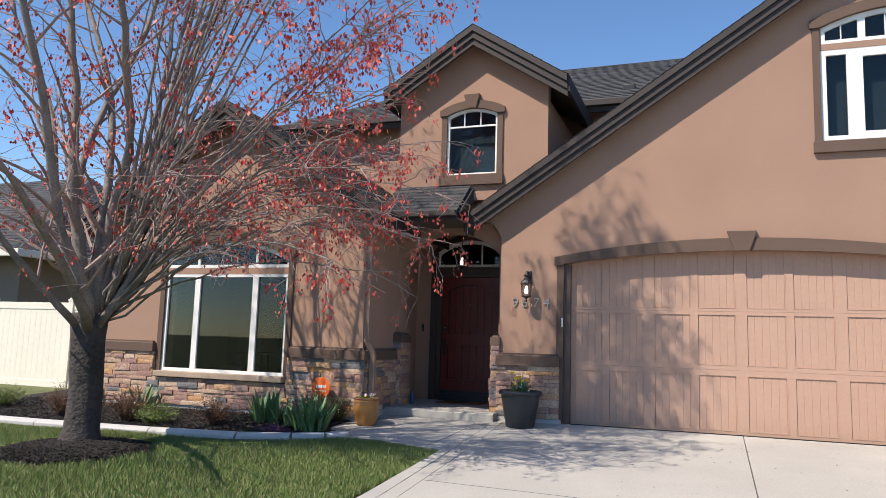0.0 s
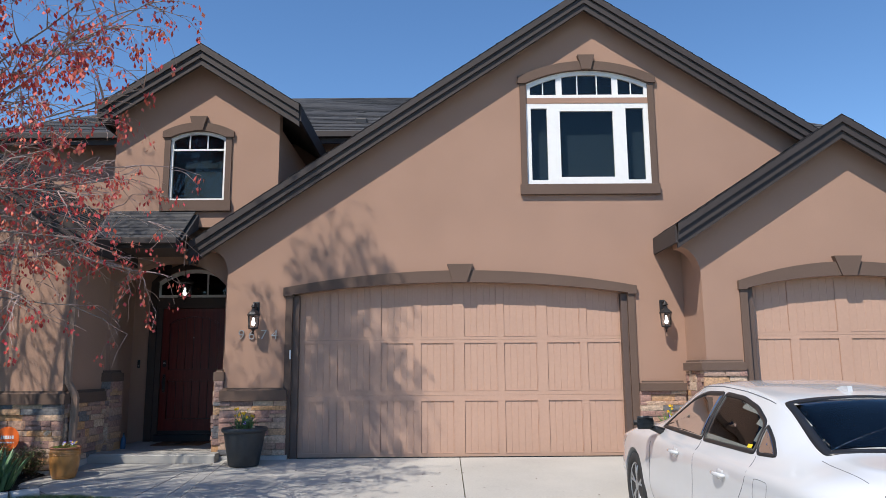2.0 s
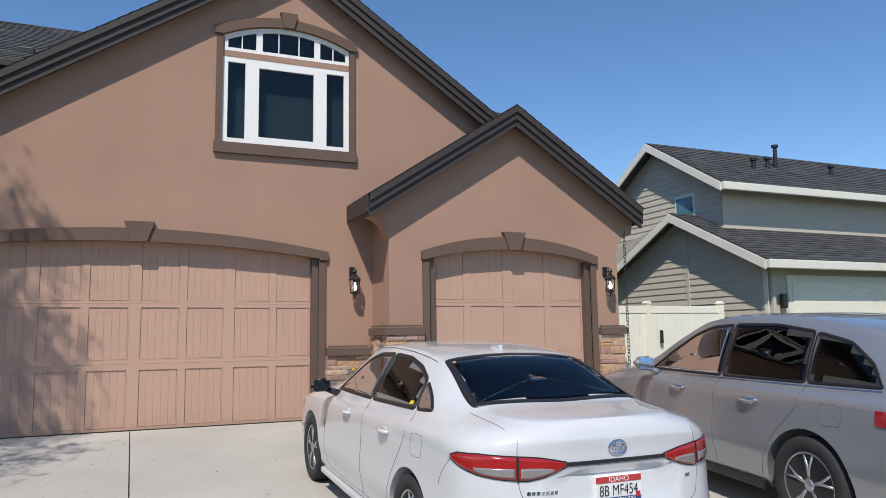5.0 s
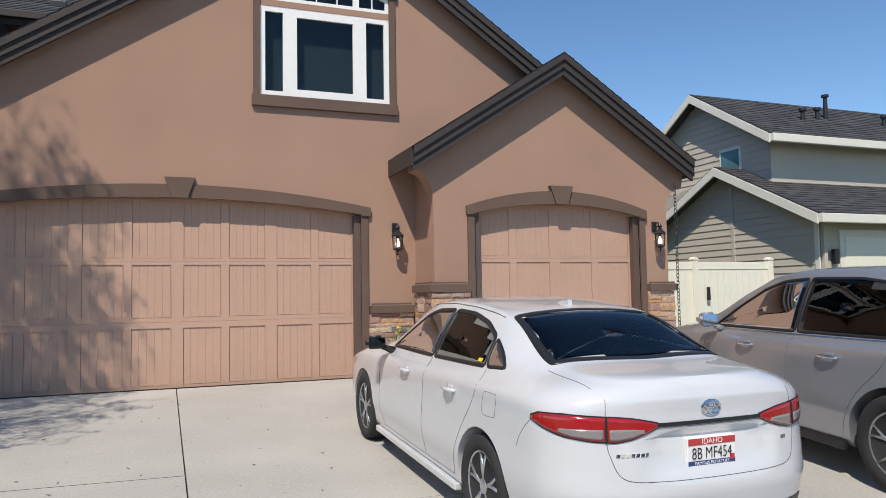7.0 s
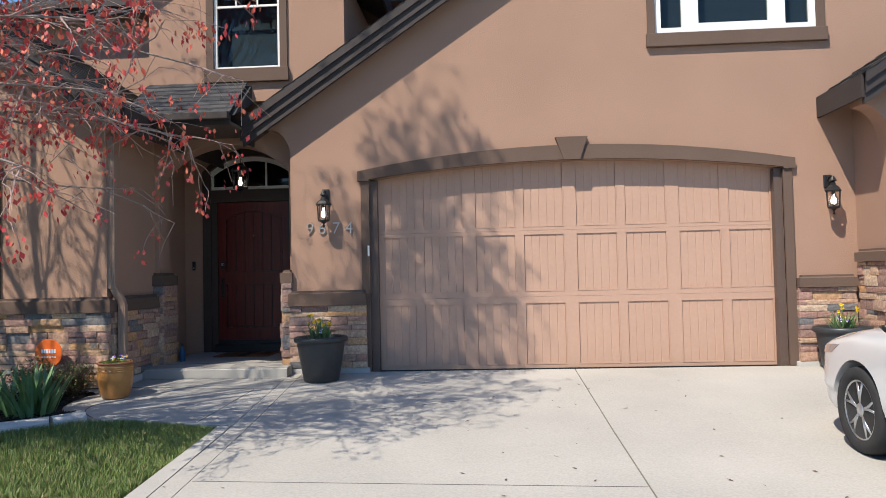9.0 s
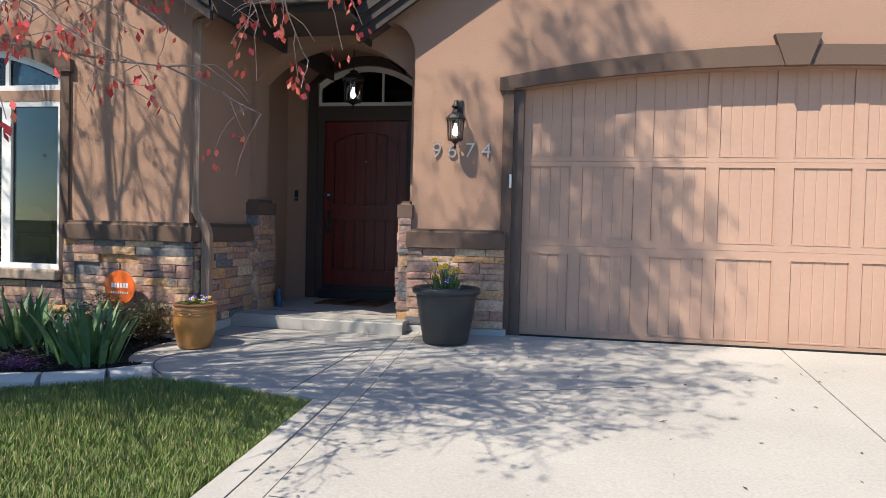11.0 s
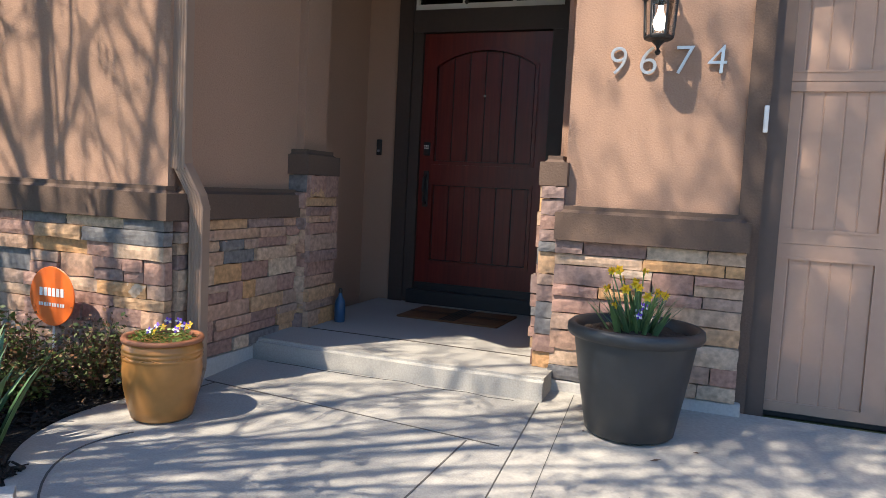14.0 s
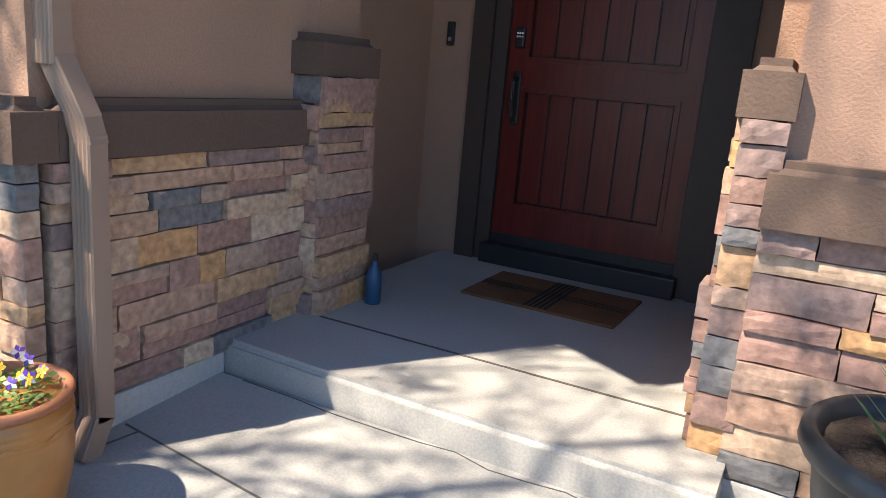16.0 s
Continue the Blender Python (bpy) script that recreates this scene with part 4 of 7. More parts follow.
stone_wall("ledge-stone pilaster beside the porch arch", (-2.85, -2.68, 0.20, 0.50, 0.118, 1.10),
           [((-2.88, 0.199, 0), _X, _Y, 0.235, 0.12, 1.10), ((-2.679, 0.155, 0), (0, 1, 0), (1, 0, 0), 0.36, 0.12, 1.10)])
stone_wall("ledge-stone pilaster on the garage side of the porch", (-1.05, -0.972, 0.0, 0.48, 0.118, 1.10),
           [((-1.08, -0.001, 0), _X, _Y, 0.125, 0.12, 1.10), ((-1.051, 0.48, 0), (0, -1, 0), (-1, 0, 0), 0.50, 0.12, 1.10)])
stone_wall("sunlit ledge-stone pier between porch and garage", (-0.97, -0.04, -0.02, -0.001, 0.06, 0.82),
           [((-0.985, -0.021, 0), _X, _Y, 0.94, 0.075, 0.82)])
stone_wall("ledge-stone pier right of the wide garage door", (4.98, 5.64, -0.02, -0.001, 0.06, 0.92),
           [((4.98, -0.021, 0), _X, _Y, 0.66, 0.075, 0.92)])
stone_wall("ledge-stone return and pier beside the small garage door", (5.68, 6.20, Y2 - 0.02, Y2 - 0.001, 0.0, 1.20),
           [((5.63, Y2 - 0.021, 0), _X, _Y, 0.57, 0.03, 1.20), ((5.699, -0.1, 0), (0, -1, 0), (-1, 0, 0), 0.74, 0.03, 1.20)])
stone_wall("ledge-stone pier at the corner of the house", (9.16, 9.60, Y2 - 0.02, Y2 - 0.001, 0.0, 1.17),
           [((9.16, Y2 - 0.021, 0), _X, _Y, 0.47, 0.03, 1.17)])
for _b in ((-0.975, -0.02, -0.085, 0.0, -0.14, 0.07), (4.95, 5.66, -0.085, 0.0, -0.14, 0.07), (5.62, 6.22, Y2 - 0.085, Y2, -0.16, 0.02), (9.14, 9.64, Y2 - 0.085, Y2, -0.16, 0.02),
           (-2.78, -2.71, YW - 0.05, -0.28, -0.16, 0.075), (-7.76, -2.782, YW - 0.06, YW, -0.2, 0.0)):
    struct("foundation", B(*_b, bevel=0.012), M_KERB, "rough concrete foundation edge", "foundation")

# ---- planting ----
M_BARK = surface("maple_bark", (0.060, 0.050, 0.046), 0.95, 0.45, 24, 1.0, 5, depth=0.03)
M_LIMB = surface("grey_limb_bark", (0.23, 0.195, 0.175), 0.9, 0.35, 40, 0.7, 6, depth=0.01)
M_TWIG = surface("pale_twig", (0.33, 0.235, 0.205), 0.85, 0.25, 60, 0.2, 8)
M_SAMARA = ramped("red_maple_seed", [(0.50, 0.035, 0.03), (0.34, 0.022, 0.028), (0.58, 0.09, 0.05), (0.55, 0.05, 0.07), (0.60, 0.16, 0.09)], 0.6, 30, 0.05, 0.001, island=True, blend=0.15)

def grow(seed, base, height, spread, fork, trunk_r, limbs, twig_scale=1.0, drop_right=True, droop=0.25):
    """Trunk, limbs, twigs and hanging seed clusters of a vase-shaped tree. Returns their meshes and twig ends."""
    rng = random.Random(seed)
    trunk, limb_meshes, twigs, ends = bmesh.new(), [], bmesh.new(), []
    base = Vector(base)
    rings = [(trunk_r * 1.75, -0.08), (trunk_r * 1.35, 0.05), (trunk_r * 1.08, 0.22), (trunk_r, 0.6), (trunk_r * 0.98, fork * 0.8), (trunk_r * 1.15, fork)]
    pts = [base + Vector((0.02 * math.sin(z * 3), 0, z)) for _, z in rings]
    tube(trunk, pts, [r for r, _ in rings], 22)
    for v in trunk.verts:
        k = noise.noise(v.co * 6.0) * 0.03 + noise.noise(Vector((v.co.x * 22, v.co.y * 22, v.co.z * 2.5))) * 0.02
        d = Vector((v.co.x - base.x, v.co.y - base.y, 0))
        if d.length > 1e-4:
            v.co += d.normalized() * k
    top = base + Vector((0, 0, fork))
    def branch(p, d, length, r, level, bm):
        n = max(4, int(length / 0.35)) if level < 2 else 4
        pts, q, dirv = [p.copy()], p.copy(), d.normalized()
        for i in range(n):
            jit = Vector((rng.gauss(0, 1), rng.gauss(0, 1), rng.gauss(0, 0.7))) * (0.09 if level == 0 else 0.14)
            lift = Vector((0, 0, 0.05 if level == 0 else (-droop * 0.5 if level == 2 else -0.02)))
            dirv = (dirv + jit + lift).normalized()
            q = q + dirv * (length / n)
            pts.append(q.copy())
        radii = [max(r * (1 - 0.86 * i / n), 0.0022) for i in range(n + 1)]
        tube(bm, pts, radii, 8 if level == 0 else (5 if level == 1 else 3))
        return pts, radii
    for i in range(limbs):
        az = 2 * math.pi * (i + rng.uniform(-0.3, 0.3)) / limbs * 1.0 + (0.4 if i % 2 else 0)
        inc = radians(rng.uniform(8, 30)) if i % 3 else radians(rng.uniform(38, 58))
        d = Vector((math.cos(az) * math.sin(inc), math.sin(az) * math.sin(inc), math.cos(inc)))
        L = height * rng.uniform(0.72, 0.95) if inc < radians(32) else spread * rng.uniform(0.75, 1.0)
        bm = bmesh.new()
        r0 = trunk_r * rng.uniform(0.26, 0.40)
        pts, radii = branch(top - Vector((0, 0, 0.18)) + Vector((d.x, d.y, 0)) * trunk_r * 0.9, d, L, r0, 0, bm)
        limb_meshes.append(bm)
        n = len(pts)
        for j in range(2, n):
            f = j / n
            for _ in range(1 if f < 0.5 else 2):
                a2 = rng.uniform(0, 2 * math.pi)
                side = Vector((math.cos(a2), math.sin(a2), rng.uniform(-0.15, 0.6))).normalized()
                axis = (pts[j] - pts[j - 1]).normalized()
                d2 = (axis * 0.65 + side * 0.9).normalized()
                out = Vector((pts[j].x - base.x, pts[j].y - base.y, 0))
                if out.length > 0.1:
                    d2 = (d2 + out.normalized() * 0.35).normalized()
                p2, r2 = branch(pts[j], d2, rng.uniform(0.8, 1.9) * (1.25 - 0.6 * f) * twig_scale, max(radii[j] * 0.45, 0.006), 1, twigs)
                for m in range(1, len(p2)):
                    for _ in range(1):
                        a3 = rng.uniform(0, 2 * math.pi)
                        d3 = ((p2[m] - p2[m - 1]).normalized() * 0.7 + Vector((math.cos(a3), math.sin(a3), rng.uniform(-0.4, 0.5)))).normalized()
                        p3, r3 = branch(p2[m], d3, rng.uniform(0.25, 0.7) * twig_scale, 0.0045, 2, twigs)
                        ends += [p3[-1], p3[-2]]
    return trunk, limb_meshes, twigs, ends, rng, branch


def seed_cluster(verts, faces, p, rng, size=1.0):
    """A few drooping winged seeds hanging from a twig."""
    for _ in range(rng.randint(4, 7)):
        l, w = rng.uniform(0.020, 0.036) * size, rng.uniform(0.006, 0.011) * size
        a = rng.uniform(0, 2 * math.pi)
        o = Vector((rng.gauss(0, 0.018), rng.gauss(0, 0.018), rng.gauss(-0.012, 0.018))) * size
        d = Vector((math.cos(a) * 0.45, math.sin(a) * 0.45, -1)).normalized()
        s = d.cross(Vector((math.sin(a * 3), math.cos(a * 3), 0.2))).normalized()
        k = len(verts)
        q = p + o
        verts += [q, q + d * l * 0.5 + s * w, q + d * l, q + d * l * 0.5 - s * w]
        faces += [(k, k + 1, k + 2), (k, k + 2, k + 3)]


TREE = Vector((-4.85, -4.0, -0.21))
def maple():
    t = thing("tree", "red-budding maple with grey limbs on a mulch ring", "tree", pose(*TREE))
    trunk, limbs, twigs, ends, rng, branch = grow(4, TREE, 8.2, 4.0, 1.55, 0.185, 14)
    # long low boughs over the walk
    low_boughs = (((-0.95, -3.5, 2.25), 1.0, 0.05), ((-1.35, -3.9, 2.6), 1.3, 0.055), ((-1.5, -2.8, 1.8), 0.9, 0.04), ((-2.1, -3.3, 3.0), 1.2, 0.05), ((-1.4, -4.5, 3.6), 1.2, 0.06), ((-2.4, -2.6, 3.6), 0.9, 0.06), ((-1.2, -3.6, 5.2), 0.8, 0.06), ((-1.6, -5.0, 6.2), 0.6, 0.06), ((-2.6, -5.3, 2.6), 1.2, 0.05), ((-0.9, -4.2, 4.4), 0.8, 0.05), ((-3.0, -3.0, 2.9), 1.0, 0.045), ((-1.8, -4.2, 8.0), 0.4, 0.07), ((-2.0, -4.0, 9.2), 0.3, 0.07), ((-2.7, -4.6, 9.7), 0.2, 0.07), ((-1.4, -4.4, 7.0), 0.5, 0.06), ((-1.5, -3.5, 7.3), 0.5, 0.06), ((-0.9, -5.4, 5.2), 0.7, 0.06), ((-1.5, -5.7, 4.4), 0.9, 0.055))
    high_boughs = (((-1.1, -4.9, 6.2), 0.6, 0.06), ((-0.93, -4.2, 4.5), 0.6, 0.05), ((-0.60, -4.3, 4.6), 0.6, 0.05), ((-0.66, -4.0, 3.95), 0.7, 0.05), ((-0.96, -4.3, 3.6), 0.8, 0.05), ((-1.3, -4.1, 4.4), 0.6, 0.05), ((-0.74, -4.1, 3.1), 0.9, 0.04), ((-1.25, -4.4, 3.15), 0.8, 0.04), ((-1.8, -4.2, 4.0), 0.6, 0.05), ((-2.3, -4.2, 4.5), 0.5, 0.05), ((-2.6, -4.2, 7.4), 0.2, 0.06), ((-2.1, -4.3, 8.4), 0.2, 0.06), ((-1.5, -4.2, 7.5), 0.3, 0.06), ((-1.9, -4.3, 9.4), 0.2, 0.06), ((-2.4, -4.2, 9.9), 0.1, 0.06), ((-1.7, -4.3, 7.3), 0.3, 0.06), ((-2.7, -4.2, 8.7), 0.1, 0.06), ((-1.6, -4.4, 8.8), 0.2, 0.06))
    walk_boughs = (((-0.73, -3.75, 2.2), 1.1, 0.05), ((-0.95, -4.15, 2.35), 1.2, 0.05), ((-1.35, -4.5, 1.85), 1.0, 0.045), ((-0.52, -4.1, 2.6), 1.2, 0.05), ((-1.1, -4.6, 2.75), 1.2, 0.05), ((-0.9, -4.0, 2.95), 1.1, 0.045), ((-1.7, -4.4, 2.3), 1.0, 0.045))
    for tip, rise, r in low_boughs + high_boughs + walk_boughs:
        bm = bmesh.new()
        a, b = TREE + Vector((0.12, 0.05, 1.45)), Vector(tip)
        mid = a.lerp(b, 0.5) + Vector((0, 0, rise))
        pts = [(1 - s) ** 2 * a + 2 * s * (1 - s) * mid + s * s * b + Vector((rng.gauss(0, 0.03), rng.gauss(0, 0.03), rng.gauss(0, 0.03))) * (0 if s == 0 else 1) for s in [i / 12 for i in range(13)]]
        tube(bm, pts, [0.32 * r * (1 - 0.85 * i / 12) + 0.003 for i in range(13)], 7)
        limbs.append(bm)
        for j in range(4 if b.z < 3.2 else 8, 13):
            for _ in range(1 if b.z < 3.2 and b.y > -3.65 else (2 if b.z < 5.6 else 3)):
                a2 = rng.uniform(0, 2 * math.pi)
                d2 = ((pts[j] - pts[j - 1]).normalized() * 0.8 + Vector((math.cos(a2), math.sin(a2), rng.uniform(-0.4, 0.5))) * 0.8).normalized()
                p2, r2 = branch(pts[j], d2, rng.uniform(0.4, 1.0) * (1.1 - 0.5 * j / 12), 0.008, 1, twigs)
                for m in range(1, len(p2)):
                    for _ in range(1 if b.z < 5 else 2):
                        a3 = rng.uniform(0, 2 * math.pi)
                        d3 = ((p2[m] - p2[m - 1]).normalized() * 0.7 + Vector((math.cos(a3), math.sin(a3), rng.uniform(-0.6, 0.3)))).normalized()
                        p3, r3 = branch(p2[m], d3, rng.uniform(0.15, 0.4), 0.004, 2, twigs)
                        ends += [p3[-1], p3[-2]]
    part("trunk", trunk, M_BARK, t, "dark furrowed trunk", smooth=True)
    for b in limbs:
        part("limb", b, M_LIMB, t, smooth=True)
    part("twig_spray", twigs, M_TWIG, t)["kind"] = "stuff"
    verts, faces = [], []
    for e in ends:
        if e.x < -5.4 and rng.random() < 0.3:
            continue
        if rng.random() < (0.75 if e.z > 5.8 and e.x > -3.5 else (0.12 if e.z < 3.1 and e.x > -3.7 and e.y > -3.3 else (0.42 if e.x > -2.4 else (0.22 if e.x > -3.7 else 0.65)))):
            seed_cluster(verts, faces, e, rng, 2.25 if e.z > 5.8 and e.x > -3.5 else (1.6 if e.z < 3.1 else 2.0))
    me = bpy.data.meshes.new("crown")
    me.from_pydata(verts, [], faces)
    me.materials.append(M_SAMARA)
    c = new("crown", me)
    c.parent = t
    c.matrix_parent_inverse = t.matrix_basis.inverted()
    return t
maple()

def bare_tree(m, height, seed, label):
    t = thing("tree", label, "tree", m)
    base = m.translation
    trunk, limbs, twigs, ends, rng, branch = grow(seed, base, height * 0.75, height * 0.4, height * 0.2, height * 0.018, 8)
    part("trunk", trunk, M_BARK, t, smooth=True)
    for b in limbs:
        part("limb", b, M_LIMB, t, smooth=True)
    part("twig_spray", twigs, M_TWIG, t)["kind"] = "stuff"
    return t
bare_tree(pose(17.6, -1.6, -0.12), 4.2, 8, "young bare tree in front of the next garage")
bare_tree(pose(24.0, 22.0, 0.0), 10.5, 9, "bare tree standing far behind the roofs")
bare_tree(pose(-6.0, -29.0, -0.9), 11.0, 10, "tall bare tree across the street")

# mulch bed, kerb, tree ring
KERB = [(-2.40, -2.10), (-2.60, -2.30), (-2.95, -2.50), (-3.6, -2.70), (-4.8, -2.86), (-6.6, -2.98), (-9.4, -3.05)]
def kerb_y(x):
    return float(np.interp(x, [k[0] for k in KERB[::-1]], [k[1] for k in KERB[::-1]]))
_bed = [(-2.84, -0.98), (-2.96, -1.5), (-2.62, -1.9)] + [(x, y + 0.03) for x, y in KERB] + [(-9.4, 0.6), (-7.74, 0.6), (-7.74, -0.96)]
struct("bed", sloped(_bed, -0.1, -0.005), M_SOIL, "dark bark mulch flower bed", "flower bed")
def mulch(name, label, inside, n, seed):
    rng = random.Random(seed)
    verts, faces = [], []
    while len(faces) < n * 5:
        x, y, z = inside(rng)
        l, w, h = rng.uniform(0.02, 0.06), rng.uniform(0.006, 0.016), rng.uniform(0.004, 0.01)
        m = pose(x, y, z, rng.uniform(-35, 35), rng.uniform(-35, 35), rng.uniform(0, 360))
        k = len(verts)
        verts += [m @ Vector((sx * l / 2, sy * w / 2, sz * h)) for sz in (0, 1) for sx, sy in ((-1, -1), (1, -1), (1, 1), (-1, 1))]
        faces += [(k + 4, k + 5, k + 6, k + 7)] + [(k + i, k + (i + 1) % 4, k + 4 + (i + 1) % 4, k + 4 + i) for i in range(4)]
    me = bpy.data.meshes.new(name)
    me.from_pydata(verts, [], faces)
    me.materials.append(M_MULCH)
    return tagged(new(name, me), label, "mulch", kind="stuff")
def _in_bed(rng):
    while True:
        x = -2.6 - rng.random() ** 1.6 * 6.4
        y = rng.uniform(kerb_y(x) + 0.06, -1.02)
        if x < -2.98 or y < -1.9 or (x < -2.9 and y > -1.6):
            return x, y, ground_z(y) + rng.uniform(-0.008, 0.018)
mulch("mulch", "dark shredded bark mulch over the bed", _in_bed, 7000, 3)
_rb = bmesh.new()
lathe(_rb, [(0.86, -0.06), (0.80, 0.0), (0.6, 0.05), (0.32, 0.10), (0.12, 0.13)], 40, (TREE.x + 0.05, TREE.y - 0.05, ground_z(TREE.y) - 0.02))
for _v in _rb.verts:
    _v.co += Vector((_v.co.x - TREE.x, _v.co.y - TREE.y, 0)) * 0.08 * noise.noise(_v.co * 2)
struct("mulch_ring", _rb, M_SOIL, "low mound of dark mulch round the tree", "mulch")
def _in_ring(rng):
    a, r = rng.uniform(0, 2 * math.pi), 0.84 * math.sqrt(rng.random())
    return TREE.x + 0.05 + r * math.cos(a), TREE.y - 0.05 + r * math.sin(a), ground_z(TREE.y) - 0.02 + 0.13 * max(0, 1 - r / 0.85) ** 0.9 + rng.uniform(-0.005, 0.015)
mulch("mulch", "dark shredded mulch mounded round the trunk", _in_ring, 3500, 5)
_kt = thing("kerb", "pale cast concrete kerb along the bed", "kerb", kind="structure")
_kp = []
for (_a, _b) in zip(KERB, KERB[1:]):
    _n = max(1, int(math.dist(_a, _b) / 0.62))
    _kp += [tuple(np.array(_a) + (np.array(_b) - np.array(_a)) * i / _n) for i in range(_n)]
_kp.append(KERB[-1])
for _a, _b in zip(_kp, _kp[1:]):
    _d = Vector((_b[0] - _a[0], _b[1] - _a[1], 0))
    _n = Vector((-_d.y, _d.x, 0)).normalized()
    if _n.y > 0:
        _n = -_n
    _bm = bmesh.new()
    _p = Vector((_a[0], _a[1], ground_z(_a[1])))
    _q = Vector((_b[0], _b[1], ground_z(_b[1]))) - _d.normalized() * 0.006
    _ring = []
    for _s in (_p, _q):
        _ring.append([_bm.verts.new(_s + _n * o + Vector((0, 0, z))) for o, z in ((0, -0.1), (0, 0.055), (0.02, 0.072), (0.09, 0.066), (0.135, 0.03), (0.14, -0.1))])
    for i in range(6):
        _bm.faces.new((_ring[0][i], _ring[0][(i + 1) % 6], _ring[1][(i + 1) % 6], _ring[1][i]))
    _bm.faces.new(_ring[0]); _bm.faces.new(_ring[1][::-1])
    bmesh.ops.recalc_face_normals(_bm, faces=_bm.faces[:])
    part("kerb_stone", _bm, M_KERB, _kt)

# grass
def lawn(n, seed):
    rng = np.random.default_rng(seed)
    edge_x = [-9.4, -6.6, -4.8, -3.6, -2.95, -2.60, -2.4, -1.9, -1.0]
    edge_y = [-3.19, -3.12, -3.00, -2.84, -2.64, -2.44, -2.26, -2.24, -2.45]
    x = -0.97 - rng.random(n) ** 1.25 * 8.4
    ey = np.interp(x, edge_x, edge_y)
    y = ey - 0.01 - rng.random(n) ** 1.5 * 5.5
    keep = (np.hypot(x - TREE.x - 0.05, y - TREE.y + 0.05) > 0.82 + 0.08 * np.sin(9 * np.arctan2(y - TREE.y, x - TREE.x)))
    keep &= x < -0.985 + np.clip((-2.3 - y) * 0.04, 0, 0.085)
    x, y = x[keep], y[keep]
    n = len(x)
    z = np.where(y > -0.45, -0.04, -0.02 + 0.045 * y) - 0.04
    h = rng.uniform(0.032, 0.075, n) * (1 + 0.25 * np.sin(x * 2.1) * np.sin(y * 1.7))
    a, lean, la = rng.uniform(0, 6.283, n), rng.uniform(0.0, 0.05, n), rng.uniform(0, 6.283, n)
    w = rng.uniform(0.0022, 0.0042, n)
    P0 = np.stack([x - w * np.cos(a), y - w * np.sin(a), z], 1)
    P1 = np.stack([x + w * np.cos(a), y + w * np.sin(a), z], 1)
    mx, my = x + lean * 0.4 * np.cos(la), y + lean * 0.4 * np.sin(la)
    P2 = np.stack([mx + w * 0.8 * np.cos(a), my + w * 0.8 * np.sin(a), z + h * 0.6], 1)
    P3 = np.stack([mx - w * 0.8 * np.cos(a), my - w * 0.8 * np.sin(a), z + h * 0.6], 1)
    P4 = np.stack([x + lean * np.cos(la), y + lean * np.sin(la), z + h], 1)
    verts = np.stack([P0, P1, P2, P3, P4], 1).reshape(-1, 3)
    me = bpy.data.meshes.new("grass")
    k = np.arange(n) * 5
    tri = np.stack([np.stack([k, k + 1, k + 2], 1), np.stack([k, k + 2, k + 3], 1), np.stack([k + 3, k + 2, k + 4], 1)], 1).reshape(-1, 3)
    me.vertices.add(len(verts))
    me.vertices.foreach_set("co", verts.ravel())
    me.loops.add(tri.size)
    me.loops.foreach_set("vertex_index", tri.ravel().astype(np.int32))
    me.polygons.add(len(tri))
    me.polygons.foreach_set("loop_start", (np.arange(len(tri)) * 3).astype(np.int32))
    me.update(calc_edges=True)
    me.materials.append(M_GRASS)
    return tagged(new("grass", me), "short green lawn grass with straw-coloured blades", "grass", kind="stuff")
lawn(260000, 7)

def leaves_mesh(name, verts, faces, mat, parent, label=""):
    me = bpy.data.meshes.new(name)
    me.from_pydata(verts, [], faces)
    me.materials.append(mat)
    o = new(name, me)
    o.parent = parent
    if label:
        o["label"] = label
    return o


def strap(verts, faces, p, az, lean, length, width, rng, seg=6, curl=0.6):
    """A sword-shaped leaf with a folded spine."""
    q = Vector(p)
    d = Vector((math.cos(az) * math.sin(lean), math.sin(az) * math.sin(lean), math.cos(lean)))
    s = Vector((-math.sin(az), math.cos(az), 0))
    for i in range(seg + 1):
        f = i / seg
        w = width * (0.75 + 0.35 * math.sin(min(f * 1.6, 1) * math.pi * 0.5)) * (1 - f ** 3.2)
        k = len(verts)
        up = d.cross(s)
        verts += [q - s * w, q + up * w * 0.25, q + s * w]
        if i:
            faces += [(k - 3, k - 2, k + 1, k), (k - 2, k - 1, k + 2, k + 1)]
        d = (d + Vector((math.cos(az), math.sin(az), -0.4)) * curl * 0.09 * f * 2).normalized()
        q = q + d * (length / seg)


M_IRIS = ramped("iris_leaf", [(0.075, 0.16, 0.055), (0.11, 0.21, 0.075), (0.16, 0.25, 0.10), (0.09, 0.19, 0.085)], 0.5, 20, 0.1, 0.001, island=True, blend=0.15)
M_IRIS_ONE = ramped("iris_blade", [(0.075, 0.16, 0.055), (0.11, 0.21, 0.075), (0.17, 0.26, 0.10), (0.09, 0.19, 0.085)], 0.5, 20, 0.1, 0.001, blend=0.15)
M_BARBERRY = ramped("barberry_leaf", [(0.13, 0.035, 0.022), (0.19, 0.065, 0.03), (0.09, 0.03, 0.02), (0.16, 0.10, 0.03)], 0.7, 20, 0.1, 0.001, island=True, blend=0.2)
M_BUSH = ramped("bush_leaf", [(0.06, 0.09, 0.02), (0.10, 0.14, 0.03), (0.05, 0.075, 0.02), (0.17, 0.08, 0.035)], 0.65, 20, 0.1, 0.001, island=True, blend=0.2)
M_LIME = ramped("spirea_leaf", [(0.14, 0.21, 0.035), (0.20, 0.26, 0.05), (0.10, 0.17, 0.03)], 0.6, 20, 0.1, 0.001, island=True, blend=0.2)
M_STEM = surface("woody_stem", (0.10, 0.06, 0.045), 0.85, 0.3, 60, 0.2, 8)

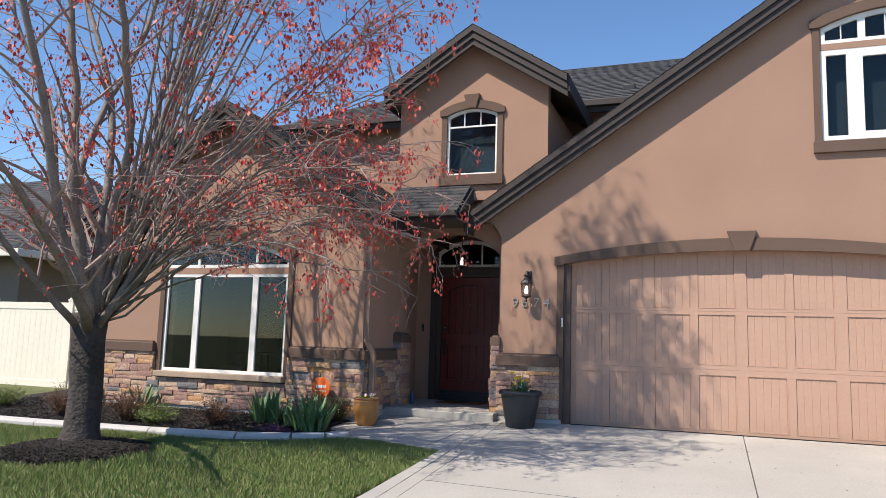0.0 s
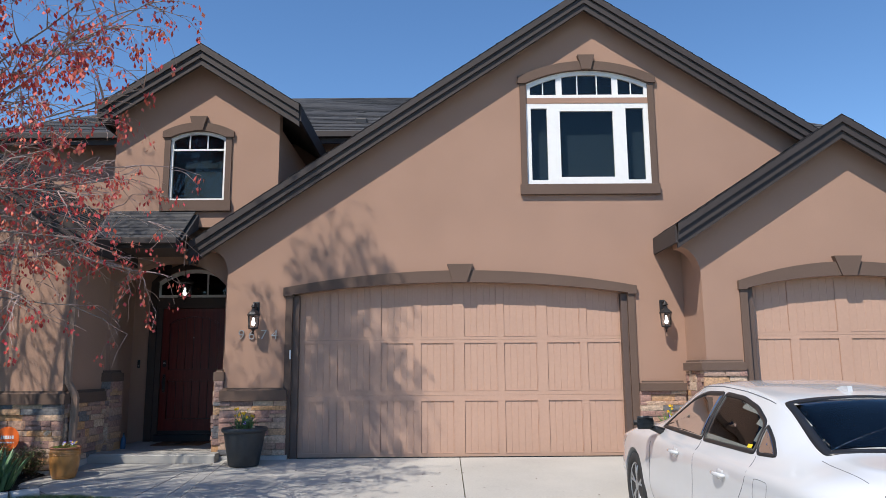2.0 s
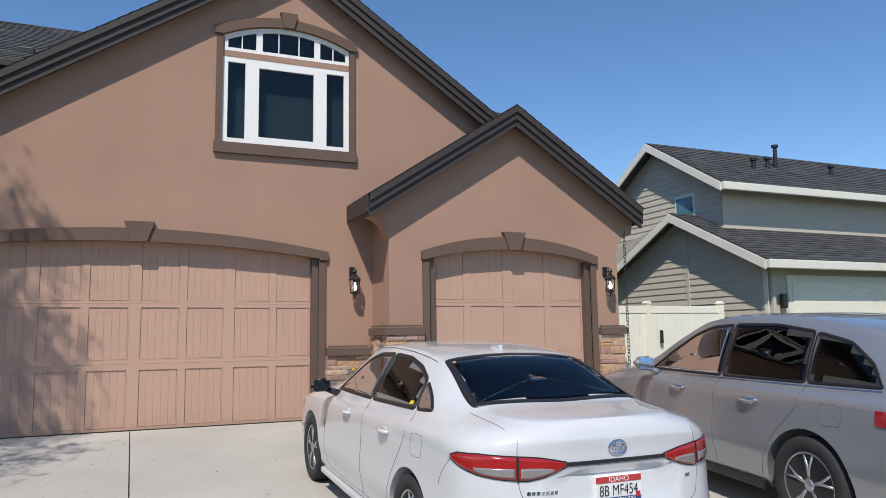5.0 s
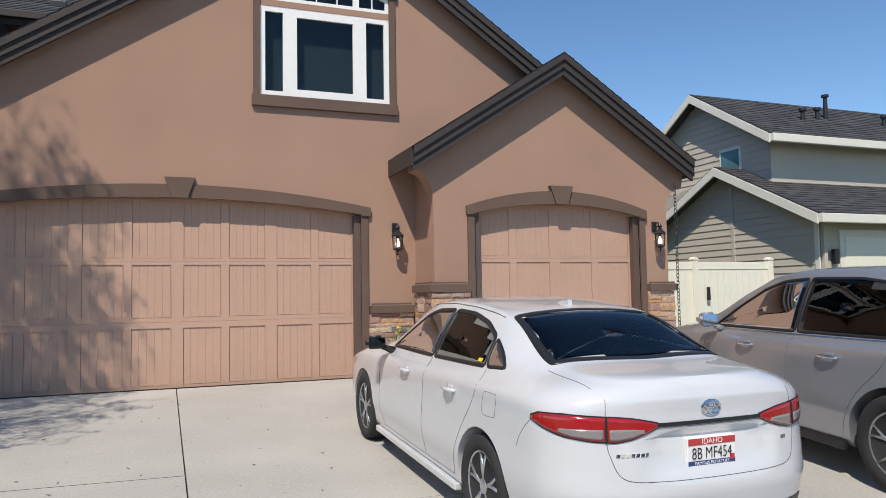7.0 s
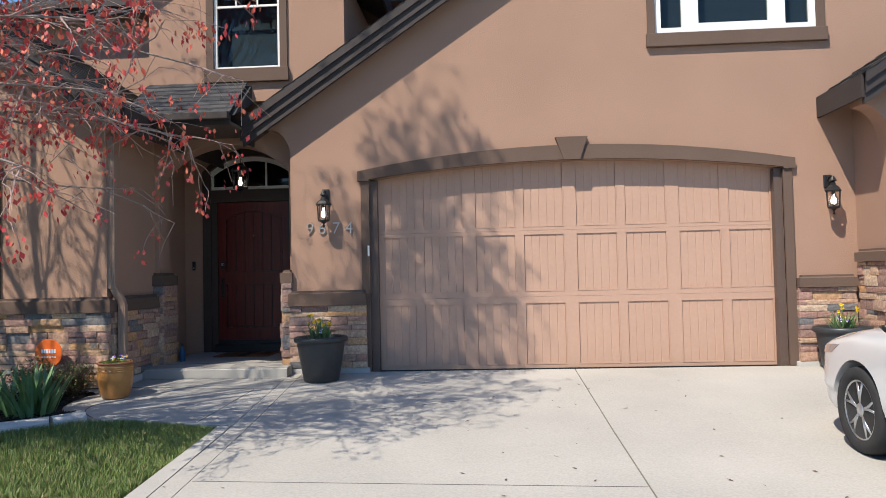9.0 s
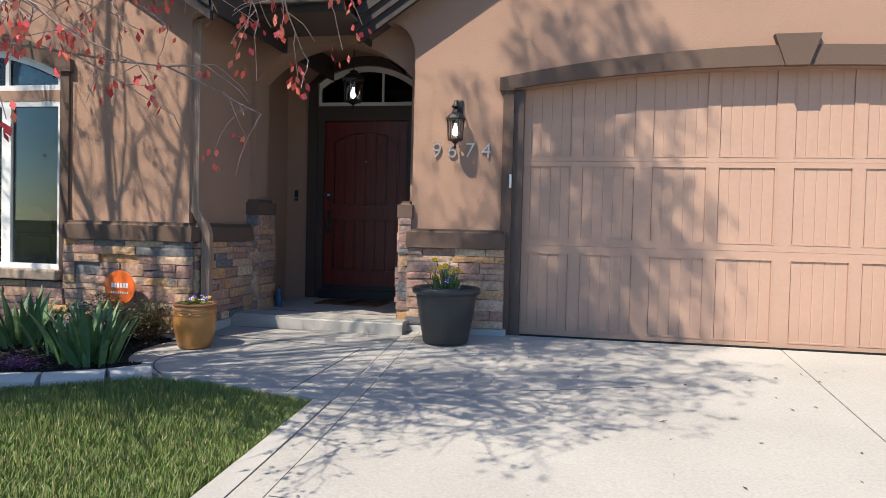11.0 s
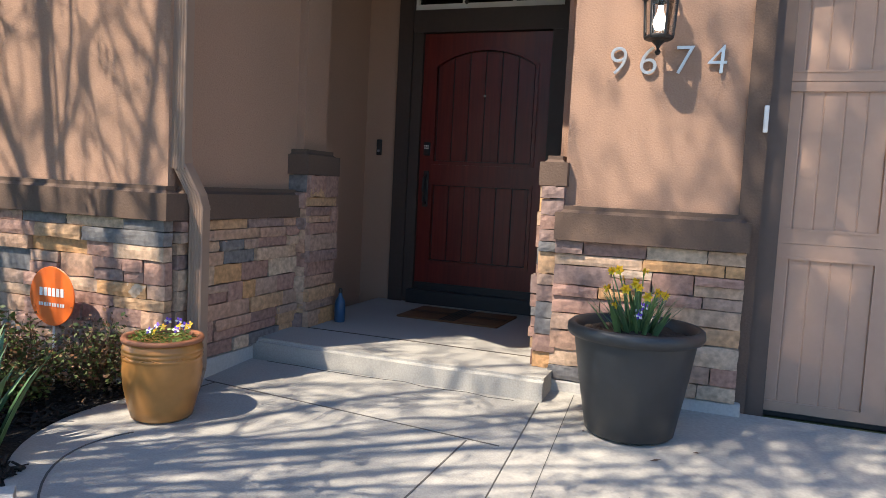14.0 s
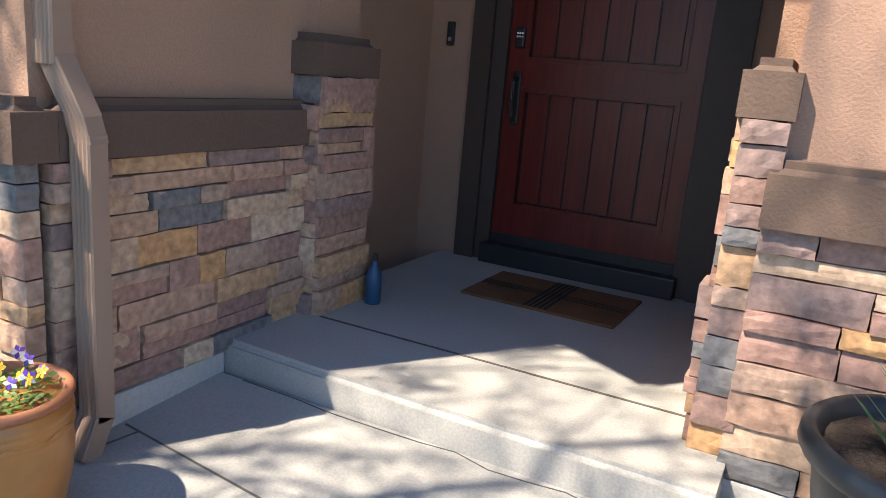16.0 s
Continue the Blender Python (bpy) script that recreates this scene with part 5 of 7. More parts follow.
def iris(x, y, n, size, seed):
    rng = random.Random(seed)
    t = thing("iris_plant", "clump of broad sword-shaped green iris leaves", "plant", pose(x, y, ground_z(y)), "iris clumps")
    for i in range(n):
        v, f = [], []
        a, r = rng.uniform(0, 6.283), rng.uniform(0.02, 0.20) * size
        strap(v, f, (r * math.cos(a), r * math.sin(a), -0.02), a + rng.gauss(0, 0.5), radians(rng.uniform(4, 34)), rng.uniform(0.26, 0.56) * size, rng.uniform(0.019, 0.033) * size, rng)
        leaves_mesh("leaf", v, f, M_IRIS_ONE, t)
for _i in ((-2.98, -1.98, 60, 1.05, 1), (-3.95, -1.55, 52, 1.0, 2), (-3.45, -1.75, 26, 0.75, 3), (-6.35, -1.35, 28, 0.85, 4), (-7.7, -1.3, 24, 0.85, 5)):
    iris(*_i)

def bush(x, y, r, h, mat, n, seed, label, leaf=0.016, name="bush", stems=70):
    rng = random.Random(seed)
    t = thing(name, label, "bush", pose(x, y, ground_z(y)))
    bm = bmesh.new()
    v, f = [], []
    for i in range(stems):
        a, k = rng.uniform(0, 6.283), math.sqrt(rng.random())
        q = Vector((r * k * math.cos(a), r * k * math.sin(a), h * rng.uniform(0.55, 1.08) * (1.05 - 0.45 * k * k)))
        mid = Vector((q.x * 0.45, q.y * 0.45, q.z * 0.55)) + Vector((rng.gauss(0, 0.03), rng.gauss(0, 0.03), 0))
        pts = [Vector((q.x * 0.12, q.y * 0.12, -0.02)), mid, q]
        tube(bm, pts, [0.005, 0.0035, 0.0015], 3)
        for _ in range(n // stems):
            s = rng.uniform(0.25, 1.0)
            c = (pts[0].lerp(mid, s * 2) if s < 0.5 else mid.lerp(q, s * 2 - 1)) + Vector((rng.gauss(0, 0.03), rng.gauss(0, 0.03), rng.gauss(0, 0.025)))
            az, tilt = rng.uniform(0, 6.283), rng.uniform(-0.6, 0.9)
            d = Vector((math.cos(az) * math.cos(tilt), math.sin(az) * math.cos(tilt), math.sin(tilt)))
            s2 = d.cross(Vector((rng.gauss(0, 1), rng.gauss(0, 1), 1))).normalized()
            l = leaf * rng.uniform(0.7, 1.5)
            kk = len(v)
            v += [c, c + d * l * 0.5 + s2 * l * 0.3, c + d * l, c + d * l * 0.5 - s2 * l * 0.3]
            f += [(kk, kk + 1, kk + 2, kk + 3)]
    part("stem_spray", bm, M_STEM, t).matrix_parent_inverse = Matrix.Identity(4)
    leaves_mesh("leaves", v, f, mat, t)
bush(-3.22, -1.45, 0.34, 0.44, M_BUSH, 4200, 1, "dark green bush with reddish shoots by the sign", 0.024)
bush(-3.05, -1.15, 0.22, 0.40, M_BUSH, 1800, 2, "small dark green bush against the stone", 0.022)
bush(-5.75, -2.30, 0.36, 0.52, M_BARBERRY, 3600, 3, "rusty red barberry bush on the mulch", 0.016, stems=110)
bush(-4.45, -2.05, 0.38, 0.40, M_BARBERRY, 3000, 4, "brown-red twiggy barberry bush", 0.015, stems=110)
bush(-6.95, -2.3, 0.36, 0.46, M_BARBERRY, 3000, 5, "brown twiggy bush near the fence", 0.015, stems=110)
bush(-5.22, -2.32, 0.32, 0.30, M_LIME, 3000, 6, "low yellow-green shrub by the kerb", 0.018)
bush(-8.6, -1.9, 0.40, 0.32, M_LIME, 2600, 7, "low yellow-green shrub by the fence", 0.02)
M_PURPLE = ramped("purple_petal", [(0.16, 0.03, 0.16), (0.24, 0.04, 0.22), (0.12, 0.025, 0.14)], 0.6, 20, 0.05, 0.001, island=True)
bush(-3.35, -2.28, 0.16, 0.09, M_PURPLE, 900, 8, "low mat of magenta spring flowers", 0.014, "flower_mat", 40)

# ---- pots ----
M_GLAZE = surface("ochre_glaze", (0.46, 0.205, 0.06), 0.30, 0.22, 14, 0.15, 4)
M_TERRA = surface("terracotta_rim", (0.36, 0.14, 0.07), 0.6, 0.2, 30, 0.2, 4)
M_RESIN = surface("charcoal_resin", (0.030, 0.034, 0.038), 0.42, 0.25, 18, 0.1, 2.5)
M_PETAL_Y = ramped("yellow_petal", [(0.80, 0.52, 0.02), (0.75, 0.60, 0.05), (0.82, 0.45, 0.01)], 0.55, 20, 0.05, 0.001, island=True, blend=0.1)
M_PETAL_V = ramped("violet_petal", [(0.10, 0.03, 0.42), (0.07, 0.03, 0.30), (0.75, 0.72, 0.70), (0.16, 0.07, 0.50)], 0.55, 20, 0.05, 0.001, island=True, sharp=True)

def flower(v, f, p, facing, r, rng, petals=6, cup=0.0):
    n = Vector(facing).normalized()
    a = n.cross(Vector((0, 0, 1)) if abs(n.z) < 0.9 else Vector((1, 0, 0))).normalized()
    b = n.cross(a)
    p = Vector(p)
    for k in range(petals):
        t0 = 2 * math.pi * k / petals
        d = a * math.cos(t0) + b * math.sin(t0)
        s = n.cross(d)
        kk = len(v)
        v += [p, p + d * r * 0.55 + s * r * 0.32 + n * cup * r, p + d * r + n * cup * r * 1.6, p + d * r * 0.55 - s * r * 0.32 + n * cup * r]
        f += [(kk, kk + 1, kk + 2, kk + 3)]


def grey_pot(m, seed, label, blooms=13):
    rng = random.Random(seed)
    t = thing("plant_pot", label, "plant pot", None, "dark planters beside the garage")
    part("pot", lathe(bmesh.new(), [(0.185, 0.0), (0.20, 0.012), (0.245, 0.26), (0.272, 0.43), (0.272, 0.44), (0.298, 0.445), (0.306, 0.462), (0.303, 0.49), (0.288, 0.502), (0.272, 0.495), (0.262, 0.46), (0.258, 0.42)], 44), M_RESIN, t, smooth=True)
    so = bmesh.new()
    lathe(so, [(0.262, 0.40), (0.262, 0.45), (0.18, 0.462), (0.05, 0.468)], 30)
    for q in so.verts:
        q.co.z += 0.02 * noise.noise(q.co * 25)
    part("potting_soil", so, surface("pot_soil", (0.045, 0.03, 0.022), 0.95, 0.5, 60, 1.0, 9, depth=0.02), t)
    v, f = [], []
    for i in range(85):
        a, r = rng.uniform(0, 6.283), rng.uniform(0, 0.09)
        strap(v, f, (r * math.cos(a), r * math.sin(a) , 0.43), a + rng.gauss(0, 0.4), radians(rng.uniform(3, 42)), rng.uniform(0.14, 0.30), rng.uniform(0.004, 0.009), rng, 5, 0.7)
    for i in range(5):
        a = rng.uniform(0, 6.283)
        strap(v, f, (0.10 * math.cos(a), 0.10 * math.sin(a), 0.43), a, radians(rng.uniform(10, 35)), 0.2, 0.022, rng, 5, 0.5)
    leaves_mesh("leaves", v, f, M_IRIS, t)
    st, v, f, v2, f2 = bmesh.new(), [], [], [], []
    for i in range(blooms):
        a, r = rng.uniform(0, 6.283), rng.uniform(0.03, 0.17)
        z = 0.43 + rng.uniform(0.14, 0.33)
        q = Vector((r * math.cos(a), r * math.sin(a), z))
        tube(st, [(r * 0.3 * math.cos(a), r * 0.3 * math.sin(a), 0.43), (r * 0.7 * math.cos(a), r * 0.7 * math.sin(a), z - 0.1), tuple(q)], 0.003, 4)
        face = (math.cos(a) * 0.7 + 0.1, math.sin(a) * 0.7 - 0.5, rng.uniform(-0.2, 0.5))
        v, f = [], []
        flower(v, f, q, face, rng.uniform(0.020, 0.028), rng)
        n = Vector(face).normalized()
        flower(v, f, q + n * 0.003, face, 0.013, rng, 6, 0.9)
        leaves_mesh("daffodil_bloom", v, f, M_PETAL_Y, t, "yellow daffodil bloom")
    for i in range(5):
        a, r = rng.uniform(0, 6.283), rng.uniform(0.02, 0.08)
        v2, f2 = [], []
        flower(v2, f2, (r * math.cos(a), r * math.sin(a) - 0.03, 0.43 + rng.uniform(0.10, 0.17)), (0, -0.7, 0.5), 0.022, rng, 5)
        leaves_mesh("pansy_bloom", v2, f2, M_PETAL_V, t, "violet pansy bloom")
    tagged(part("stem_spray", st, M_IRIS, t), kind="stuff")
    t.matrix_basis = m
    return t
grey_pot(pose(-0.505, -0.50, ground_z(-0.5)), 1, "dark grey resin pot with yellow daffodils")
grey_pot(pose(5.30, -0.42, ground_z(-0.45)), 2, "dark grey resin pot with daffodils by the garage", 9)

def ochre_pot():
    rng = random.Random(9)
    t = thing("plant_pot", "ochre glazed ceramic pot with pansies", "plant pot", None)
    prof = [(0.135, 0.0), (0.15, 0.01), (0.165, 0.06), (0.187, 0.16), (0.195, 0.24), (0.193, 0.30)]
    for k in range(3):
        z = 0.31 + 0.022 * k
        prof += [(0.193, z), (0.199, z + 0.007), (0.193, z + 0.014)]
    prof += [(0.19, 0.385), (0.183, 0.395)]
    part("pot", lathe(bmesh.new(), prof, 44), M_GLAZE, t, smooth=True)
    part("rim", lathe(bmesh.new(), [(0.18, 0.392), (0.198, 0.396), (0.203, 0.408), (0.196, 0.42), (0.176, 0.418), (0.168, 0.40), (0.165, 0.36)], 44), M_TERRA, t, smooth=True)
    part("potting_soil", lathe(bmesh.new(), [(0.164, 0.365), (0.16, 0.385), (0.05, 0.392)], 24), M_SOIL, t)
    for k in range(8):
        a = 2 * math.pi * k / 8
        p0 = [(0.194 * math.cos(a + s) * (1 - 0.02 * abs(s)), 0.194 * math.sin(a + s) * (1 - 0.02 * abs(s)), 0.335 - 0.018 * math.sin((s + 0.39) / 0.78 * math.pi)) for s in [-0.39 + 0.78 * i / 8 for i in range(9)]]
        part("swag", tube(bmesh.new(), p0, 0.004, 5), M_GLAZE, t)
    v, f, v2, f2, v3, f3 = [], [], [], [], [], []
    for i in range(230):
        a, r = rng.uniform(0, 6.283), 0.17 * math.sqrt(rng.random())
        p = Vector((r * math.cos(a), r * math.sin(a), 0.39 + rng.uniform(0, 0.075) * (1.2 - r / 0.2)))
        flower(v, f, p, (rng.gauss(0, 0.5), rng.gauss(0, 0.5), 1), rng.uniform(0.016, 0.03), rng, 2)
    for i in range(12):
        a, r = rng.uniform(0, 6.283), 0.16 * math.sqrt(rng.random())
        p = Vector((r * math.cos(a), r * math.sin(a), 0.44 + rng.uniform(0.0, 0.045)))
        k = rng.random()
        v2, f2 = [], []
        flower(v2, f2, p, (rng.gauss(0.1, 0.4), -0.8, rng.uniform(0.1, 0.7)), rng.uniform(0.018, 0.026), rng, 5)
        leaves_mesh("pansy_bloom", v2, f2, M_PETAL_V if k < 0.65 else M_PETAL_Y, t, "violet or white pansy bloom" if k < 0.65 else "yellow viola bloom")
    leaves_mesh("leaves", v, f, M_LIME, t)
    t.matrix_basis = pose(-2.535, -1.24, ground_z(-1.24)) @ Matrix.Scale(0.90, 4)
ochre_pot()

# ---- small things at the porch ----
_sg = thing("yard_sign", "round orange security sign on a stake", "sign")
M_ORANGE = surface("orange_plastic", (0.78, 0.14, 0.02), 0.4, 0.05, 10, 0.02, 3)
_b = lathe(bmesh.new(), [(0.150, 0.0), (0.153, 0.003), (0.150, 0.006)], 48)
part("disc", _b, M_ORANGE, _sg).matrix_basis = pose(-3.33, -1.14, 0.41, 90, 0, 0)
for _a, _c, _z, _h in ((-0.085, 0.085, 0.0, 0.042), (-0.09, 0.09, -0.052, 0.018)):
    _n = 6 if _h > 0.03 else 10
    for _k in range(_n):
        _w = (_c - _a) / _n
        part("letter_bar", B(-3.33 + _a + _w * _k + 0.004, -3.33 + _a + _w * (_k + 1) - 0.004, -1.1485, -1.1462, 0.41 + _z, 0.41 + _z + _h), M_WHITE, _sg, "white mark")
part("stake", tube(bmesh.new(), [(-3.33, -1.132, -0.12), (-3.33, -1.132, 0.48)], 0.006, 8), M_WHITE, _sg)

_mat = thing("doormat", "rust-brown doormat with dark plaid stripes", "doormat", pose(-1.925, 1.12, 0.118, 0, 0, -1))
M_COIR = surface("coir", (0.17, 0.075, 0.03), 0.98, 0.35, 160, 1.0, 6, depth=0.006)
M_COIRD = surface("coir_dark", (0.02, 0.017, 0.015), 0.98, 0.3, 160, 1.0, 6, depth=0.006)
def _mp(name, b, mat):
    o = part(name, b, mat, _mat)
    o.matrix_parent_inverse = Matrix.Identity(4)
_mp("mat_base", B(-0.38, 0.38, -0.25, 0.25, 0.0, 0.014, bevel=0.004), M_COIR)
for _x in (-0.05, -0.025, 0.0, 0.025, 0.05):
    _mp("stripe", B(_x - 0.007, _x + 0.007, -0.245, 0.245, 0.0142, 0.0162), M_COIRD)
for _y in (-0.03, 0.0, 0.03):
    _mp("stripe", B(-0.375, 0.375, _y - 0.004, _y + 0.004, 0.0164, 0.0175), M_COIRD)
_bt = thing("bottle", "blue metal bottle on the porch floor", "bottle", pose(-2.545, 0.46, 0.118))
_o = part("body", lathe(bmesh.new(), [(0.033, 0.0), (0.036, 0.006), (0.036, 0.12), (0.030, 0.15), (0.014, 0.175), (0.012, 0.20)], 24), surface("blue_enamel", (0.015, 0.075, 0.16), 0.4, 0.1, 20, 0.05, 4), _bt, smooth=True)
_o.matrix_parent_inverse = Matrix.Identity(4)
_o = part("cap", lathe(bmesh.new(), [(0.013, 0.20), (0.013, 0.225), (0.004, 0.232)], 16), M_BLACK, _bt)
_o.matrix_parent_inverse = Matrix.Identity(4)
# dry leaf litter on the concrete
_lr = random.Random(3)
_v, _f = [], []
for _i in range(90):
    _x, _y = _lr.uniform(-0.8, 4.0), -0.3 - 5.0 * _lr.random()
    _m = pose(_x, _y, ground_z(_y) + 0.004, _lr.uniform(-15, 15), _lr.uniform(-15, 15), _lr.uniform(0, 360))
    _s = _lr.uniform(0.010, 0.028)
    _k = len(_v)
    _v += [_m @ Vector(p) for p in ((-_s, 0, 0), (0, -_s * 0.35, 0.003), (_s, 0, 0.004), (0, _s * 0.35, 0.003))]
    _f.append((_k, _k + 1, _k + 2, _k + 3))
_me = bpy.data.meshes.new("leaf_litter")
_me.from_pydata(_v, [], _f)
_me.materials.append(M_STEM)
tagged(new("leaf_litter", _me), "small dry brown leaves scattered on the concrete", "leaf litter", kind="stuff")

# ---- cars ----
M_WHITECAR = surface("white_car_paint", (0.57, 0.58, 0.59), 0.22, 0.015, 8, 0.0, 1)
M_SILVERCAR = surface("grey_car_paint", (0.34, 0.35, 0.37), 0.28, 0.03, 300, 0.0, 1, metal=0.55)
for _m in (M_WHITECAR, M_SILVERCAR):
    _m.node_tree.nodes["Principled BSDF"].inputs["Coat Weight"].default_value = 1.0
    _m.node_tree.nodes["Principled BSDF"].inputs["Coat Roughness"].default_value = 0.03
M_CARGLASS = glassy("car_glass", (0.80, 0.84, 0.84))
M_CARTINT = glassy("car_glass_tinted", (0.28, 0.29, 0.29))
M_CARSIDE = glassy("car_side_glass", (0.30, 0.33, 0.33))
M_TYRE = surface("tyre_rubber", (0.022, 0.022, 0.023), 0.85, 0.2, 40, 0.3, 5)
M_RIM = surface("alloy_rim", (0.52, 0.53, 0.54), 0.32, 0.05, 30, 0.0, 3, metal=0.85)
M_CHROME = surface("chrome", (0.75, 0.76, 0.77), 0.12, 0.02, 10, 0.0, 1, metal=1.0)
M_TRIMBLACK = surface("black_plastic", (0.014, 0.014, 0.015), 0.4, 0.1, 40, 0.05, 3)
M_SEAM = surface("panel_gap", (0.10, 0.10, 0.105), 0.8, bump=0)
M_SEATS = surface("grey_seat_cloth", (0.30, 0.30, 0.31), 0.95, 0.15, 90, 0.3, 4)
M_REDLAMP = surface("red_lens", (0.33, 0.010, 0.012), 0.12, 0.1, 60, 0.0, 6)
M_CLEARLAMP = surface("clear_lens", (0.30, 0.27, 0.265), 0.12, 0.10, 8, 0.0, 6, metal=0.3)
for _m in (M_REDLAMP, M_CLEARLAMP):
    _m.node_tree.nodes["Principled BSDF"].inputs["Coat Weight"].default_value = 1.0

def carve(bm, cutters):
    """The mesh with cylinders (x0, x1, y, z, r) cut out of it."""
    me = bpy.data.meshes.new("carved")
    bm.to_mesh(me)
    bm.free()
    ob = bpy.data.objects.new("carved", me)
    scene.collection.objects.link(ob)
    made = [ob]
    for x0, x1, y, z, r in cutters:
        c = bmesh.new()
        pts = [(y + r * math.cos(2 * math.pi * k / 40), z + r * math.sin(2 * math.pi * k / 40)) for k in range(40)]
        prism(c, pts, x0, x1, "x")
        cm = bpy.data.meshes.new("cutter")
        c.to_mesh(cm)
        c.free()
        co = bpy.data.objects.new("cutter", cm)
        scene.collection.objects.link(co)
        made.append(co)
        md = ob.modifiers.new("cut", "BOOLEAN")
        md.object, md.operation, md.solver = co, "DIFFERENCE", "EXACT"
    res = bpy.data.meshes.new_from_object(ob.evaluated_get(bpy.context.evaluated_depsgraph_get()))
    for o in made:
        bpy.data.objects.remove(o)
    out = bmesh.new()
    out.from_mesh(res)
    bpy.data.meshes.remove(res)
    return out


def wheel(parent, x, y, r, width, side, spokes, rim_r):
    """A wheel: tyre and rim as parts, spokes under the rim."""
    w = new("wheel")
    w.empty_display_size = 0.1
    w.parent = parent
    def turned(prof, mat, name, par, sides=40, smooth=True):
        o = part(name, lathe(bmesh.new(), prof, sides), mat, par, smooth=smooth)
        return o
    turn = pose(x, y, r, 0, 90 * side, 0)
    w.matrix_basis = turn
    def loc(o):
        o.matrix_parent_inverse = Matrix.Identity(4)
        return o
    loc(turned([(rim_r * 0.98, -width / 2), (r * 0.93, -width / 2), (r * 0.985, -width / 2 + 0.02), (r, -width / 2 + 0.05), (r, width / 2 - 0.05), (r * 0.985, width / 2 - 0.02), (r * 0.93, width / 2), (rim_r * 1.02, width / 2 - 0.005), (rim_r * 0.98, width / 2 - 0.02)], M_TYRE, "tyre", w))
    rim = loc(turned([(rim_r * 0.99, -width / 2 + 0.01), (rim_r, width / 2 - 0.018), (rim_r * 0.95, width / 2 - 0.012), (rim_r * 0.90, width / 2 - 0.03), (rim_r * 0.88, -0.02), (0.03, -0.03)], M_RIM, "rim", w))
    rim.data.materials[0] = M_RIM
    loc(turned([(rim_r * 0.86, 0.0), (rim_r * 0.86, 0.012), (0.05, 0.014)], M_TRIMBLACK, "brake_disc", w, 32))
    for k in range(spokes):
        bm = bmesh.new()
        a = 2 * math.pi * k / spokes
        for d in (-0.10, 0.10):
            c, s = math.cos(a + d * 0.5), math.sin(a + d * 0.5)
            c2, s2 = math.cos(a + d * 1.9), math.sin(a + d * 1.9)
            tube(bm, [(0.045 * c, 0.045 * s, width / 2 - 0.035), (rim_r * 0.5 * c, rim_r * 0.5 * s, width / 2 - 0.022), (rim_r * 0.93 * c2, rim_r * 0.93 * s2, width / 2 - 0.026)], [0.017, 0.013, 0.012], 6)
        loc(part("spoke", bm, M_RIM, w, smooth=True))
    loc(turned([(0.055, width / 2 - 0.05), (0.055, width / 2 - 0.022), (0.03, width / 2 - 0.012), (0.004, width / 2 - 0.011)], M_RIM, "hub_cap", w, 20))
    return w


def catmull(pts, k=4):
    """A smooth line through points in a plane, k steps to a span."""
    p = [np.array(q, float) for q in pts]
    p = [2 * p[0] - p[1]] + p + [2 * p[-1] - p[-2]]
    out = []
    for a, b, c, d in zip(p, p[1:], p[2:], p[3:]):
        for i in range(k):
            s = i / k
            out.append(0.5 * (2 * b + (c - a) * s + (2 * a - 5 * b + 4 * c - d) * s * s + (3 * b - a - 3 * c + d) * s ** 3))
    return out + [p[-2]]


def car_section(zb, w, zs, ws, ze, wr, zr):
    h = zs - zb
    return catmull([(0, zb), (w * 0.80, zb), (w * 0.945, zb + 0.035), (w * 0.98, zb + 0.16), (w, zb + 0.36 * h), (w * 0.992, zb + 0.60 * h), (w * 0.988, zs - 0.125), (w * 0.965, zs - 0.05), (ws, zs),
                    ((ws + wr) / 2 + 0.02, (zs + ze) / 2), (wr, ze), (wr * 0.86, ze + 0.62 * (zr - ze)), (wr * 0.5, ze + 0.93 * (zr - ze)), (0, zr)], 4)


